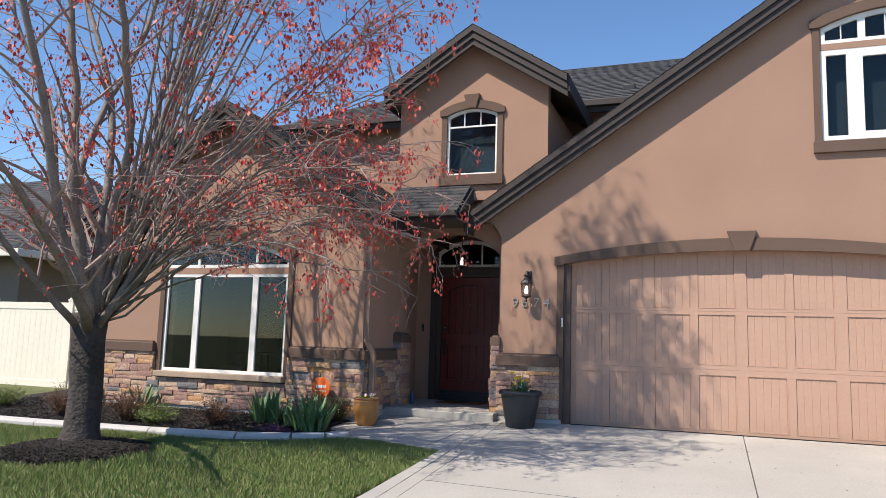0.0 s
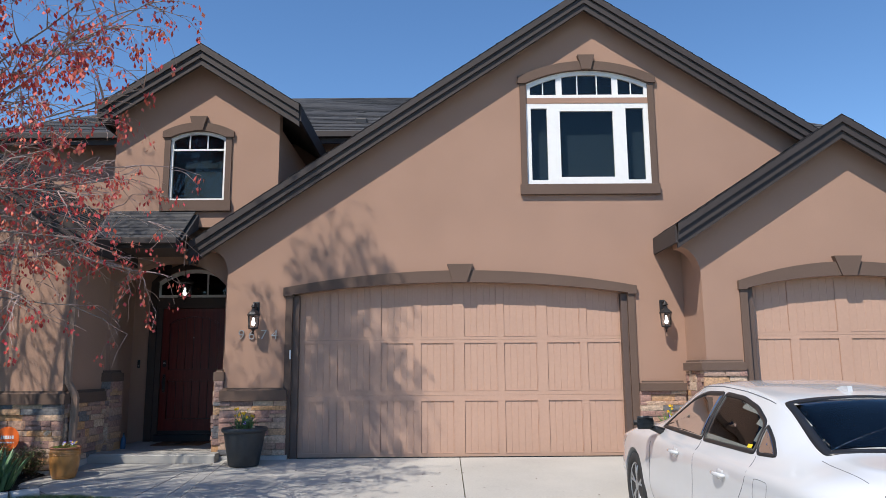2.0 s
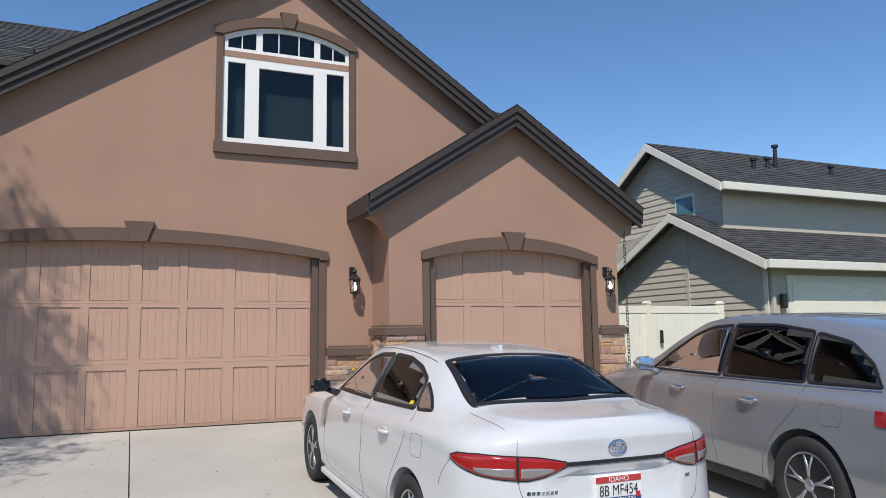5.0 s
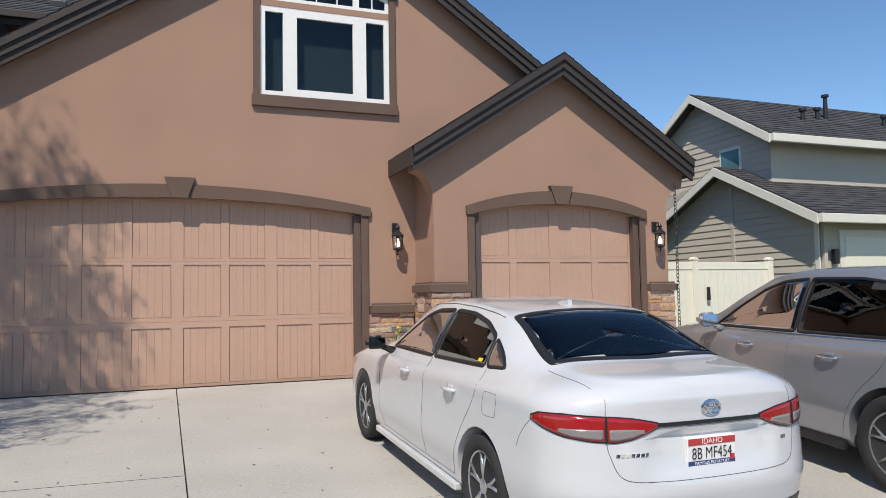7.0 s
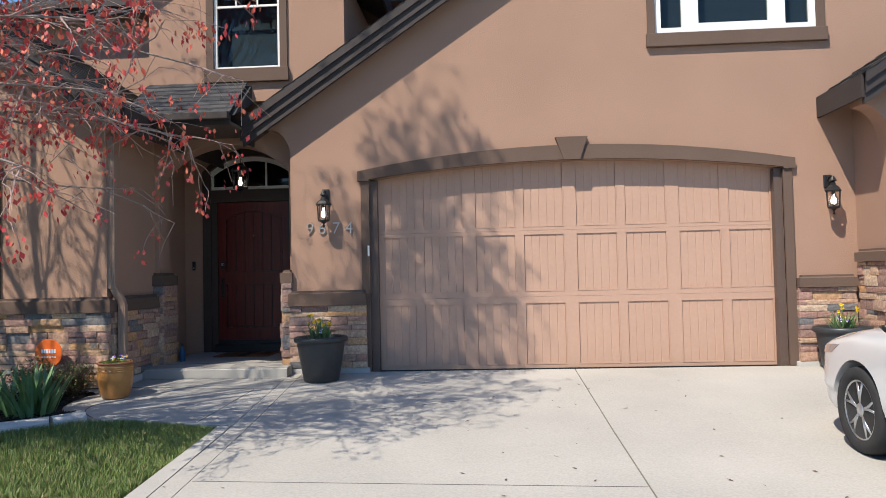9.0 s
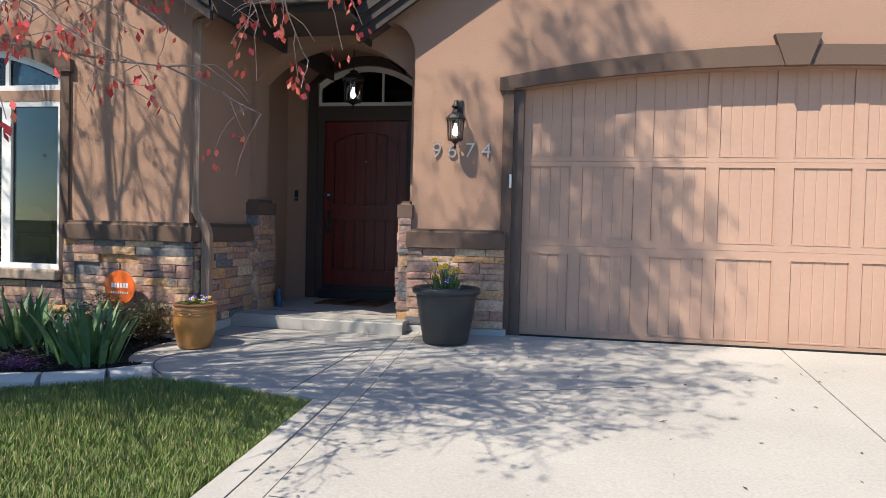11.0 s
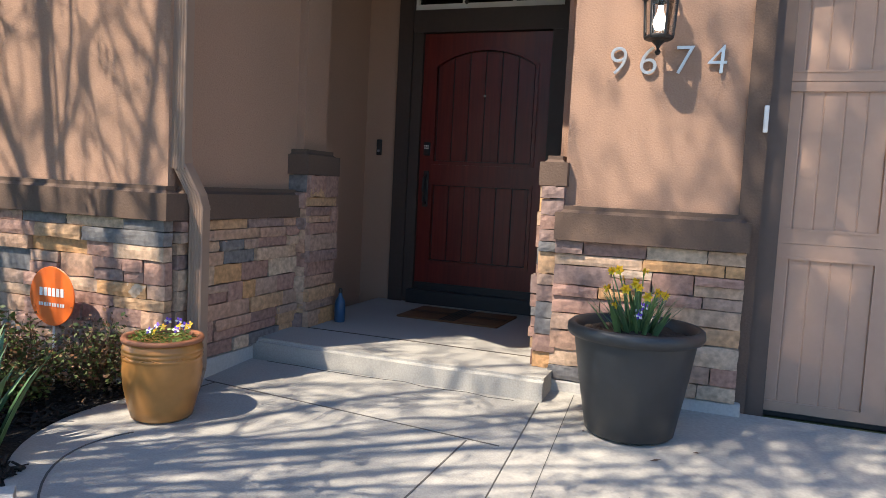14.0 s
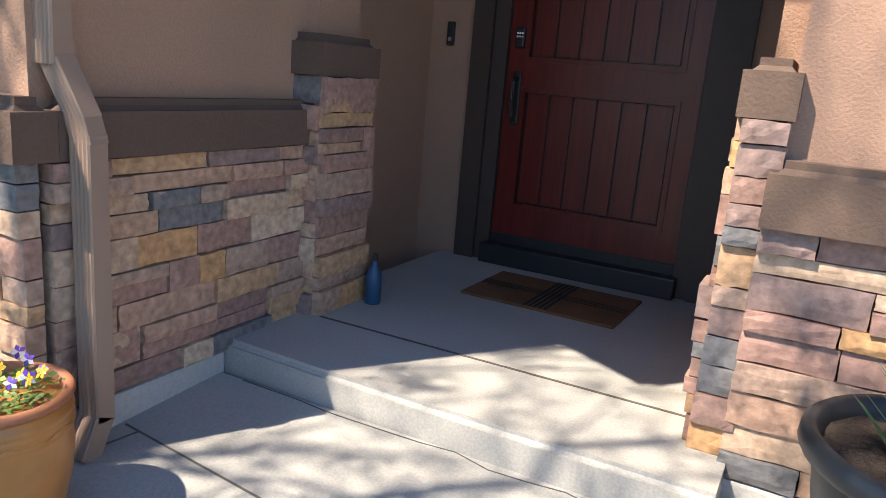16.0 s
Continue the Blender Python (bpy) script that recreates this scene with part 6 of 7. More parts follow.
def car_shell(tab, rear, front, tuck, recess=None, power=3.0):
    """A closed body skin: sections of tab along y, rounded in plan past rear and front (start, length); tuck (z, shift) leans the tail."""
    ys = [r[0] for r in tab]
    fine = np.arange(ys[0], ys[-1] + 1e-6, 0.02)
    cols = []
    for k in range(1, 7):
        c = np.interp(fine, ys, [r[k] for r in tab])
        for _ in range(22):
            c[1:-1] = (c[:-2] + 2 * c[1:-1] + c[2:]) / 4
        cols.append(c)
    def at(y):
        return [float(np.interp(y, fine, c)) for c in cols]
    stations = []
    for i in range(16, 0, -1):
        a = math.pi / 2 * (1 - (1 - i / 16.6) ** 1.0)
        stations.append((rear[0] - rear[1] * math.sin(a) ** (2 / power), math.cos(a) ** (2 / power)))
    n = int((front[0] - rear[0]) / 0.045)
    stations += [(rear[0] + (front[0] - rear[0]) * i / n, 1.0) for i in range(n + 1)]
    for i in range(1, 17):
        a = math.pi / 2 * i / 16.6
        stations.append((front[0] + front[1] * math.sin(a) ** (2 / power), math.cos(a) ** (2 / power)))
    bm = bmesh.new()
    rings = []
    for y, f in stations:
        zb, w, zs, ws, wr, zr = at(y)
        ze = zr - 0.034 - 0.028 * max(0.0, min(1.0, (zr - zs - 0.1) / 0.12))
        half = car_section(zb, w * f, zs, ws * f, ze, wr * f, zr)
        ring = []
        for s in (1, -1):
            for x, z in (half if s > 0 else half[-2:0:-1]):
                k = max(0.0, min(1.0, (rear[0] - y) / rear[1])) ** 1.5
                yy = y + k * float(np.interp(z, [q[0] for q in tuck], [q[1] for q in tuck]))
                if recess and k > 0.3:
                    hw, z0, z1, deep, soft = recess
                    fx = max(0.0, min(1.0, (hw - abs(x)) / soft + 0.5))
                    fz = max(0.0, min(1.0, (z - z0) / soft + 0.5)) * max(0.0, min(1.0, (z1 - z) / (soft * 0.5) + 0.5))
                    yy += deep * fx * fx * (3 - 2 * fx) * fz * fz * (3 - 2 * fz)
                ring.append(bm.verts.new((s * x, yy, z)))
        rings.append(ring)
    m = len(rings[0])
    for a, b in zip(rings, rings[1:]):
        for i in range(m):
            bm.faces.new((a[i], a[(i + 1) % m], b[(i + 1) % m], b[i]))
    h = m // 2
    for r in (rings[0], rings[-1]):
        for i in range(1, h - 1):
            bm.faces.new((r[i], r[i + 1], r[m - i - 1], r[m - i]))
        bm.faces.new((r[0], r[1], r[m - 1]))
        bm.faces.new((r[h - 1], r[h], r[h + 1]))
    bmesh.ops.recalc_face_normals(bm, faces=bm.faces[:])
    return bm


class Skin:
    """Lays panes, lamps, trim and seams onto a body by casting rays at it."""

    def __init__(self, bm):
        self.tree = BVHTree.FromBMesh(bm)

    def cast(self, view, a, b):
        kind = view[0]
        if kind == "side":
            o, d = Vector((view[1] * 3, a, b)), Vector((-view[1], 0, 0))
        elif kind == "rear":
            o, d = Vector((a, -4, b)), Vector((0, 1, 0))
        elif kind == "top":
            o, d = Vector((a, b, 4)), Vector((0, 0, -1))
        else:
            # round an upright axis: a is the angle from the tail towards the flank
            cx, cy = view[2]
            d = Vector((-math.sin(radians(a)) * view[1], math.cos(radians(a)), 0))
            o = Vector((cx * view[1], cy, b)) - d * 3
        p, nrm, _, _ = self.tree.ray_cast(o, d)
        if p is None:
            p, nrm, _, _ = self.tree.find_nearest(o + d * 2)
        if nrm.dot(d) > 0:
            nrm = -nrm
        return p, nrm

    def patch(self, view, lower, upper, lift, nu=24, nv=6, thick=0.004, close=False):
        def spread(line, n):
            q = [np.array(p, float) for p in line]
            s = np.concatenate([[0], np.cumsum([np.linalg.norm(b - a) for a, b in zip(q, q[1:])])])
            return [np.array([np.interp(t, s, [p[k] for p in q]) for k in (0, 1)]) for t in np.linspace(0, s[-1], n)]
        lo, up = (lower, upper) if close else (spread(lower, nu), spread(upper, nu))
        bm = bmesh.new()
        front, back = [], []
        for a, b in zip(lo, up):
            hits = [self.cast(view, *(np.array(a) * (1 - v) + np.array(b) * v)) for v in np.linspace(0, 1, nv)]
            front.append([bm.verts.new(p + n * lift) for p, n in hits])
            back.append([bm.verts.new(p + n * (lift - thick)) for p, n in hits])
        m = len(front)
        for k in range(m if close else m - 1):
            q = (k + 1) % m
            for i in range(nv - 1):
                bm.faces.new((front[k][i], front[k][i + 1], front[q][i + 1], front[q][i]))
                bm.faces.new((back[k][i], back[q][i], back[q][i + 1], back[k][i + 1]))
            for i in (0, nv - 1):
                bm.faces.new((front[k][i], front[q][i], back[q][i], back[k][i]))
        for k in () if close else (0, m - 1):
            for i in range(nv - 1):
                bm.faces.new((front[k][i], front[k][i + 1], back[k][i + 1], back[k][i]))
        bmesh.ops.recalc_face_normals(bm, faces=bm.faces[:])
        return bm

    def line(self, view, pts, r=0.0022, lift=0.0, n=26):
        q = [np.array(p, float) for p in catmull(pts, 5)]
        return tube(bmesh.new(), [self.cast(view, *p)[0] + self.cast(view, *p)[1] * lift for p in q], r, 4)


def inset(loop, d):
    """A closed outline (in a plane) drawn in by d."""
    n = len(loop)
    area = sum(loop[i][0] * loop[(i + 1) % n][1] - loop[(i + 1) % n][0] * loop[i][1] for i in range(n))
    out = []
    for i in range(n):
        a, b, c = (np.array(loop[(i + k) % n], float) for k in (-1, 0, 1))
        t = (b - a) / (np.linalg.norm(b - a) + 1e-9) + (c - b) / (np.linalg.norm(c - b) + 1e-9)
        t /= np.linalg.norm(t) + 1e-9
        nrm = np.array([-t[1], t[0]]) * (1 if area > 0 else -1)
        out.append(b + nrm * d)
    return out


def within(loop, a, b):
    odd, n = False, len(loop)
    for i in range(n):
        (x0, y0), (x1, y1) = loop[i], loop[(i + 1) % n]
        if (y0 > b) != (y1 > b) and a < (x1 - x0) * (b - y0) / (y1 - y0) + x0:
            odd = not odd
    return odd


def rounded(loop, r, k=4):
    """A closed outline with its corners rounded and its sides divided."""
    n, out = len(loop), []
    for i in range(n):
        a, b, c = (np.array(loop[(i + j) % n], float) for j in (-1, 0, 1))
        ra, rc = min(r, np.linalg.norm(a - b) * 0.45), min(r, np.linalg.norm(c - b) * 0.45)
        p, q = b + (a - b) / np.linalg.norm(a - b) * ra, b + (c - b) / np.linalg.norm(c - b) * rc
        out += [(1 - s) ** 2 * p + 2 * s * (1 - s) * b + s * s * q for s in np.linspace(0, 1, k)]
    fine = []
    for i in range(len(out)):
        a, b = out[i], out[(i + 1) % len(out)]
        m = max(1, int(np.linalg.norm(b - a) / 0.05))
        fine += [a + (b - a) * j / m for j in range(m)]
    return fine


def glaze(t, bm, skin, panes):
    """Cuts the panes' holes into the body and sets glass and black borders on it. panes: (name, view, outline, border, glass)."""
    doomed = set()
    for name, view, outline, border, glass in panes:
        loop = rounded(outline, 0.05)
        hole = inset(loop, border * 0.55)
        for f in bm.faces:
            c = f.calc_center_median()
            if view[0] == "side" and (c.x * view[1] < 0.3 or abs(f.normal.x) < 0.15):
                continue
            if view[0] == "top" and (c.z < 0.9 or f.normal.z < 0.1):
                continue
            pts = [(v.co.y, v.co.z) if view[0] == "side" else (v.co.x, v.co.y) for v in f.verts]
            if all(within(hole, *p) for p in pts):
                doomed.add(f)
        inner = inset(loop, border)
        mid = np.mean(loop, axis=0)
        # the pane is laid as rings drawn towards its middle
        pane = skin.patch(view, inner, [mid + (np.array(p) - mid) * 0.03 for p in inner], 0.002, nv=9, thick=0.003, close=True)
        g = part(name, pane, glass, t, smooth=True)
        g.visible_shadow = False
        part("black_border", skin.patch(view, loop, inner, 0.003, nv=3, thick=0.004, close=True), M_TRIMBLACK, g, smooth=True)
    bmesh.ops.delete(bm, geom=list(doomed), context="FACES")


def seat(t, x, y, z, w, back_h=0.62):
    bm = bmesh.new()
    box(bm, x - w / 2, x + w / 2, y - 0.1, y + 0.45, z, z + 0.16, bevel=0.05)
    part("seat", bm, M_SEATS, t)
    bm = bmesh.new()
    prism(bm, [(y - 0.12, z + 0.1), (y + 0.02, z + 0.1), (y - 0.08, z + back_h), (y - 0.19, z + back_h)], x - w / 2, x + w / 2, "x")
    bmesh.ops.bevel(bm, geom=bm.edges[:], offset=0.035, segments=2, affect="EDGES")
    part("backrest", bm, M_SEATS, t)


def headrest(t, x, y, z, w=0.25):
    part("headrest", B(x - w / 2, x + w / 2, y - 0.05, y + 0.05, z, z + 0.18, bevel=0.045), M_SEATS, t)


def handle(t, skin, s, y, z, mat, paint, length=0.20):
    """A pull handle bowed over its cup."""
    cup, _ = skin.cast(("side", s), y, z)
    part("handle_cup", skin.patch(("side", s), [(y - 0.05, z - 0.035), (y + 0.05, z - 0.035)], [(y - 0.05, z + 0.035), (y + 0.05, z + 0.035)], 0.002, 8, 5, 0.003), paint, t, smooth=True)
    pts = [(cup.x + s * d, y + a * length / 2, z + h) for a, d, h in ((-1, 0.004, 0.004), (-0.8, 0.022, 0.006), (0, 0.034, 0.004), (0.8, 0.022, 0), (1, 0.004, -0.002))]
    part("door_handle", tube(bmesh.new(), pts, [0.012, 0.015, 0.015, 0.015, 0.012], 8), mat, t, smooth=True)


def wing_mirror(t, skin, s, y, z, w, h, shell_mat, glass_mat):
    foot, _ = skin.cast(("side", s), y - 0.02, z - 0.03)
    bm = B(*sorted((foot.x + s * 0.06, foot.x + s * (0.06 + w))), y - 0.03, y + 0.14, z, z + h)
    for v in bm.verts:
        if v.co.y > y:
            v.co.z = z + h * (0.5 + (0.25 if v.co.z > z + h / 2 else -0.28))
            v.co.x = foot.x + s * (0.06 + w * (0.22 if (v.co.x - foot.x) * s < 0.06 + w / 2 else 0.82))
    bmesh.ops.bevel(bm, geom=bm.edges[:], offset=0.035, segments=4, affect="EDGES")
    mir = part("wing_mirror", bm, shell_mat, t, smooth=True)
    part("mirror_glass", B(*sorted((foot.x + s * 0.085, foot.x + s * (0.035 + w))), y - 0.034, y - 0.0302, z + 0.022, z + h - 0.022, bevel=0.0015), glass_mat, mir)
    part("mirror_arm", tube(bmesh.new(), [(foot.x - s * 0.02, y + 0.03, z - 0.02), (foot.x + s * 0.09, y + 0.04, z + 0.02)], [0.035, 0.022], 8), shell_mat, t, smooth=True)


def sedan(m):
    t = thing("car", "white sedan with red tail lamps parked on the drive", "car")
    P_ = M_WHITECAR
    tab = [(-1.02, 0.26, 0.86, 0.985, 0.775, 0.60, 1.085), (-0.42, 0.20, 0.878, 1.00, 0.795, 0.605, 1.112), (-0.15, 0.19, 0.885, 0.995, 0.80, 0.60, 1.222), (0.10, 0.18, 0.888, 0.985, 0.803, 0.585, 1.325),
           (0.36, 0.18, 0.884, 0.975, 0.807, 0.57, 1.392), (0.75, 0.18, 0.880, 0.963, 0.81, 0.56, 1.428), (1.2, 0.18, 0.880, 0.95, 0.81, 0.56, 1.435), (1.6, 0.18, 0.882, 0.938, 0.806, 0.565, 1.40), (1.9, 0.18, 0.884, 0.928, 0.80, 0.585, 1.285), (2.2, 0.18, 0.886, 0.917, 0.79, 0.61, 1.125),
           (2.42, 0.18, 0.888, 0.908, 0.785, 0.62, 1.00), (2.8, 0.19, 0.885, 0.885, 0.77, 0.58, 0.955), (3.2, 0.20, 0.87, 0.80, 0.74, 0.54, 0.875), (3.66, 0.26, 0.84, 0.66, 0.68, 0.48, 0.73)]
    bm = car_shell(tab, (-0.48, 0.54), (3.02, 0.62), [(0.18, 0.13), (0.34, 0.03), (0.50, 0.0), (0.66, 0.02), (0.80, 0.045), (0.90, 0.055), (0.98, 0.05), (1.04, 0.075), (1.10, 0.13)], (0.35, 0.60, 0.80, 0.035, 0.07))
    skin = Skin(bm)
    panes = [("rear_window", ("top",), [(-0.60, -0.385), (0.0, -0.445), (0.60, -0.385), (0.60, -0.28), (0.525, 0.27), (0.0, 0.325), (-0.525, 0.27), (-0.60, -0.28)], 0.05, M_CARGLASS),
             ("windscreen", ("top",), [(-0.62, 2.28), (0.0, 2.40), (0.62, 2.28), (0.525, 1.72), (0.0, 1.66), (-0.525, 1.72)], 0.05, M_CARGLASS)]
    for s in (-1, 1):
        panes += [("side_window", ("side", s), [(2.10, 0.955), (1.036, 0.985), (1.066, 1.352), (1.42, 1.330), (1.62, 1.267), (1.84, 1.135)], 0.026, M_CARSIDE),
                  ("side_window", ("side", s), [(1.032, 0.985), (0.142, 1.022), (0.222, 1.222), (0.44, 1.300), (0.72, 1.345), (1.062, 1.352)], 0.026, M_CARSIDE),
                  ("quarter_window", ("side", s), [(0.138, 1.022), (-0.12, 1.045), (0.04, 1.140), (0.218, 1.219)], 0.018, M_CARTINT)]
    wells = [(s * 0.62, s * 1.2, y, 0.315, 0.365) for y in (0.0, 2.70) for s in (-1, 1)]
    # the body is carved whole and then glazed
    body = carve(bm, [(min(a, b), max(a, b), y, z, r) for a, b, y, z, r in wells])
    glaze(t, body, skin, panes)
    o = part("body", body, P_, t, smooth=True)
    o.data.set_sharp_from_angle(angle=radians(40))
    for y in (0.0, 2.70):
        for s in (-1, 1):
            part("wheel_arch_liner", B(*sorted((s * 0.60, s * 0.63)), y - 0.37, y + 0.37, 0.2, 0.70), M_TRIMBLACK, t)
            wheel(t, s * 0.775, y, 0.318, 0.205, s, 5, 0.222)
    part("cabin_floor", B(-0.70, 0.70, -0.3, 2.5, 0.30, 0.36), M_TRIMBLACK, t)
    part("dashboard", B(-0.70, 0.70, 2.0, 2.35, 0.55, 0.93, bevel=0.05), M_TRIMBLACK, t)
    part("parcel_shelf", B(-0.66, 0.66, -0.38, 0.12, 0.95, 0.985), M_TRIMBLACK, t)
    for s in (-1, 1):
        part("door_lining", B(*sorted((s * 0.74, s * 0.755)), -0.30, 2.2, 0.36, 0.93), M_TRIMBLACK, t)
    for x in (-0.36, 0.36):
        seat(t, x, 1.15, 0.42, 0.50, 0.66)
        headrest(t, x, 1.0, 1.10)
        headrest(t, x, 0.12, 1.0, 0.30)
    seat(t, 0.0, 0.35, 0.42, 1.2, 0.58)
    part("steering_wheel", tube(bmesh.new(), [(-0.36 + 0.18 * math.cos(a), 1.85 - 0.06 * math.sin(a), 0.90 + 0.17 * math.sin(a)) for a in [2 * math.pi * k / 20 for k in range(21)]], 0.014, 6), M_TRIMBLACK, t)
    # tail lamps that wrap the corners, a black strip between them
    for s in (-1, 1):
        v = ("round", s, (0.45, -0.45))
        lo = [(68, 0.868), (56, 0.832), (42, 0.800), (27, 0.782), (12, 0.775), (2, 0.790), (-6, 0.815), (-13, 0.842)]
        up = [(68, 0.876), (60, 0.900), (42, 0.908), (27, 0.903), (12, 0.897), (2, 0.889), (-6, 0.876), (-13, 0.860)]
        rim_lo = [(a + (1.5 if a > 40 else -1.0 if a < -10 else 0), z - 0.006) for a, z in lo]
        rim_up = [(a + (1.5 if a > 40 else -1.0 if a < -10 else 0), z + 0.007) for a, z in up]
        lamp = part("tail_lamp", skin.patch(v, lo, up, 0.010, 30, 7, 0.012), M_REDLAMP, t, "red tail lamp lens", smooth=True)
        part("lamp_gasket", skin.patch(v, rim_lo, rim_up, 0.003, 30, 5, 0.006), M_TRIMBLACK, lamp)
        part("reverse_lamp", skin.patch(v, [(16, 0.787), (11, 0.785), (2, 0.799), (-5, 0.820)], [(16, 0.838), (11, 0.840), (2, 0.838), (-5, 0.832)], 0.0125, 12, 5, 0.004), M_CLEARLAMP, lamp, "clear reversing lamp lens", smooth=True)
        part("turn_lamp", skin.patch(v, [(46, 0.822), (38, 0.803), (27, 0.793), (19.5, 0.790)], [(46, 0.838), (38, 0.840), (27, 0.840), (19.5, 0.840)], 0.0125, 12, 5, 0.004), M_CLEARLAMP, lamp, "clear turn lamp lens", smooth=True)
        part("lamp_seam", skin.patch(v, [(18.6, 0.776), (17.2, 0.776)], [(18.6, 0.904), (17.2, 0.904)], 0.0135, 3, 7, 0.003), M_TRIMBLACK, lamp)
    part("lamp_strip", skin.patch(("rear",), [(-0.37, 0.842), (0.37, 0.842)], [(-0.37, 0.862), (0.37, 0.862)], 0.005, 20, 3, 0.008), M_TRIMBLACK, t)
    part("chrome_strip", skin.patch(("rear",), [(-0.35, 0.836), (0.35, 0.836)], [(-0.35, 0.841), (0.35, 0.841)], 0.005, 20, 2, 0.005), M_CHROME, t)
    part("bumper_insert", skin.patch(("rear",), [(-0.62, 0.245), (0.62, 0.245)], [(-0.70, 0.37), (0.70, 0.37)], 0.004, 30, 5, 0.006), M_TRIMBLACK, t)
    def tail_y(x, z):
        return skin.cast(("rear",), x, z)[0].y
    ey = tail_y(0, 0.925) - 0.004
    emb = part("emblem_ring", tube(bmesh.new(), [(0.058 * math.cos(a), ey, 0.925 + 0.040 * math.sin(a)) for a in [2 * math.pi * k / 28 for k in range(29)]], 0.006, 6), M_CHROME, t)
    part("emblem_loop", tube(bmesh.new(), [(0.024 * math.cos(a), ey - 0.003, 0.927 + 0.034 * math.sin(a)) for a in [2 * math.pi * k / 20 for k in range(21)]], 0.005, 6), M_CHROME, emb)
    part("emblem_bar", tube(bmesh.new(), [(0.045 * math.cos(a), ey - 0.003, 0.940 + 0.015 * math.sin(a)) for a in [2 * math.pi * k / 20 for k in range(21)]], 0.005, 6), M_CHROME, emb)
    for k in range(7):
        x = -0.56 + 0.025 * k
        part("badge_bar", skin.patch(("rear",), [(x, 0.700), (x + 0.018, 0.700)], [(x + 0.004, 0.717), (x + 0.022, 0.717)], 0.004, 3, 2, 0.006), M_CHROME, t)
    part("badge_bar", skin.patch(("rear",), [(0.475, 0.715), (0.515, 0.715)], [(0.475, 0.733), (0.515, 0.733)], 0.004, 3, 2, 0.006), M_CHROME, t)
    yp = tail_y(0.0, 0.69) - 0.016
    pl = part("number_plate", B(-0.155, 0.155, yp, yp + 0.05, 0.615, 0.77, bevel=0.005), M_WHITE, t, "white licence plate with red top and blue foot")
    part("plate_top", B(-0.15, 0.15, yp - 0.0025, yp - 0.0003, 0.73, 0.765), surface("plate_red", (0.45, 0.04, 0.04), 0.4, bump=0), pl)
    part("plate_foot", B(-0.15, 0.15, yp - 0.0025, yp - 0.0003, 0.62, 0.647), surface("plate_blue", (0.02, 0.05, 0.16), 0.4, bump=0), pl)
    for nm, txt, size, z, sx, mt in (("plate_number", "8B MF454", 0.088, 0.657, 0.72, surface("plate_ink", (0.01, 0.01, 0.02), 0.4, bump=0)), ("plate_state", "IDAHO", 0.042, 0.734, 1.0, M_WHITE), ("plate_slogan", "FAMOUS POTATOES", 0.024, 0.626, 1.0, M_WHITE)):
        o = part(nm, text_mesh(txt, size, 0.001, nm), mt, pl)
        o.matrix_parent_inverse = Matrix.Identity(4)
        o.matrix_basis = pose(0, yp - 0.0032, z, 90) @ Matrix.Diagonal((sx, 1, 1, 1))
    part("plate_sticker", B(0.115, 0.145, yp - 0.003, yp - 0.0008, 0.64, 0.668), surface("plate_sticker_red", (0.5, 0.03, 0.03), 0.4, bump=0), pl)
    # fin, handles, mirrors, seams
    part("antenna_fin", P([(0.42, 1.36), (0.66, 1.39), (0.50, 1.430), (0.43, 1.436)], -0.016, 0.016, "x"), P_, t)
    for s in (-1, 1):
        v = ("side", s)
        for y in (0.50, 1.46):
            handle(t, skin, s, y, 0.835, P_, P_)
        wing_mirror(t, skin, s, 1.98, 0.945, 0.19, 0.13, M_TRIMBLACK, M_CARTINT)
        for line in ([(1.04, 0.985), (1.05, 0.80), (1.06, 0.50), (1.02, 0.27)], [(2.10, 0.90), (2.16, 0.70), (2.14, 0.40), (2.05, 0.27)], [(0.12, 1.02), (0.10, 0.86), (0.30, 0.62), (0.42, 0.42), (0.46, 0.27)], [(2.05, 0.27), (1.4, 0.262), (0.46, 0.27)]):
            part("door_seam", skin.line(v, line), M_SEAM, t)
        part("bumper_seam", skin.line(("round", s, (0.45, -0.45)), [(68, 0.86), (77, 0.80), (84, 0.74), (88, 0.68)]), M_SEAM, t)
        part("boot_seam", skin.line(("top",), [(s * 0.635, -0.40), (s * 0.63, -0.60), (s * 0.615, -0.80)]), M_SEAM, t)
        part("boot_seam", skin.line(("round", s, (0.45, -0.45)), [(17.5, 0.99), (17.8, 0.95), (18, 0.905)]), M_SEAM, t)
        part("boot_seam", skin.line(("rear",), [(s * 0.60, 0.775), (s * 0.585, 0.70), (s * 0.53, 0.595), (s * 0.36, 0.570), (0, 0.565)]), M_SEAM, t)
        part("roof_seam", skin.line(("top",), [(s * 0.555, 0.30), (s * 0.55, 0.8), (s * 0.55, 1.3), (s * 0.545, 1.68)], 0.004), M_SEAM, t)
        part("sill_trim", B(*sorted((s * 0.82, s * 0.872)), 0.42, 2.30, 0.165, 0.215, bevel=0.01), P_, t)
        part("headlamp", skin.patch(v, [(3.10, 0.68), (3.50, 0.62)], [(2.98, 0.76), (3.44, 0.70)], 0.004, 12, 5, 0.01), M_CLEARLAMP, t)
    part("fuel_flap_seam", skin.line(("side", -1), [(-0.20, 0.78), (-0.21, 0.90), (-0.16, 0.915), (-0.05, 0.91), (-0.035, 0.88), (-0.03, 0.79), (-0.08, 0.77), (-0.20, 0.78)], 0.0016), M_SEAM, t)
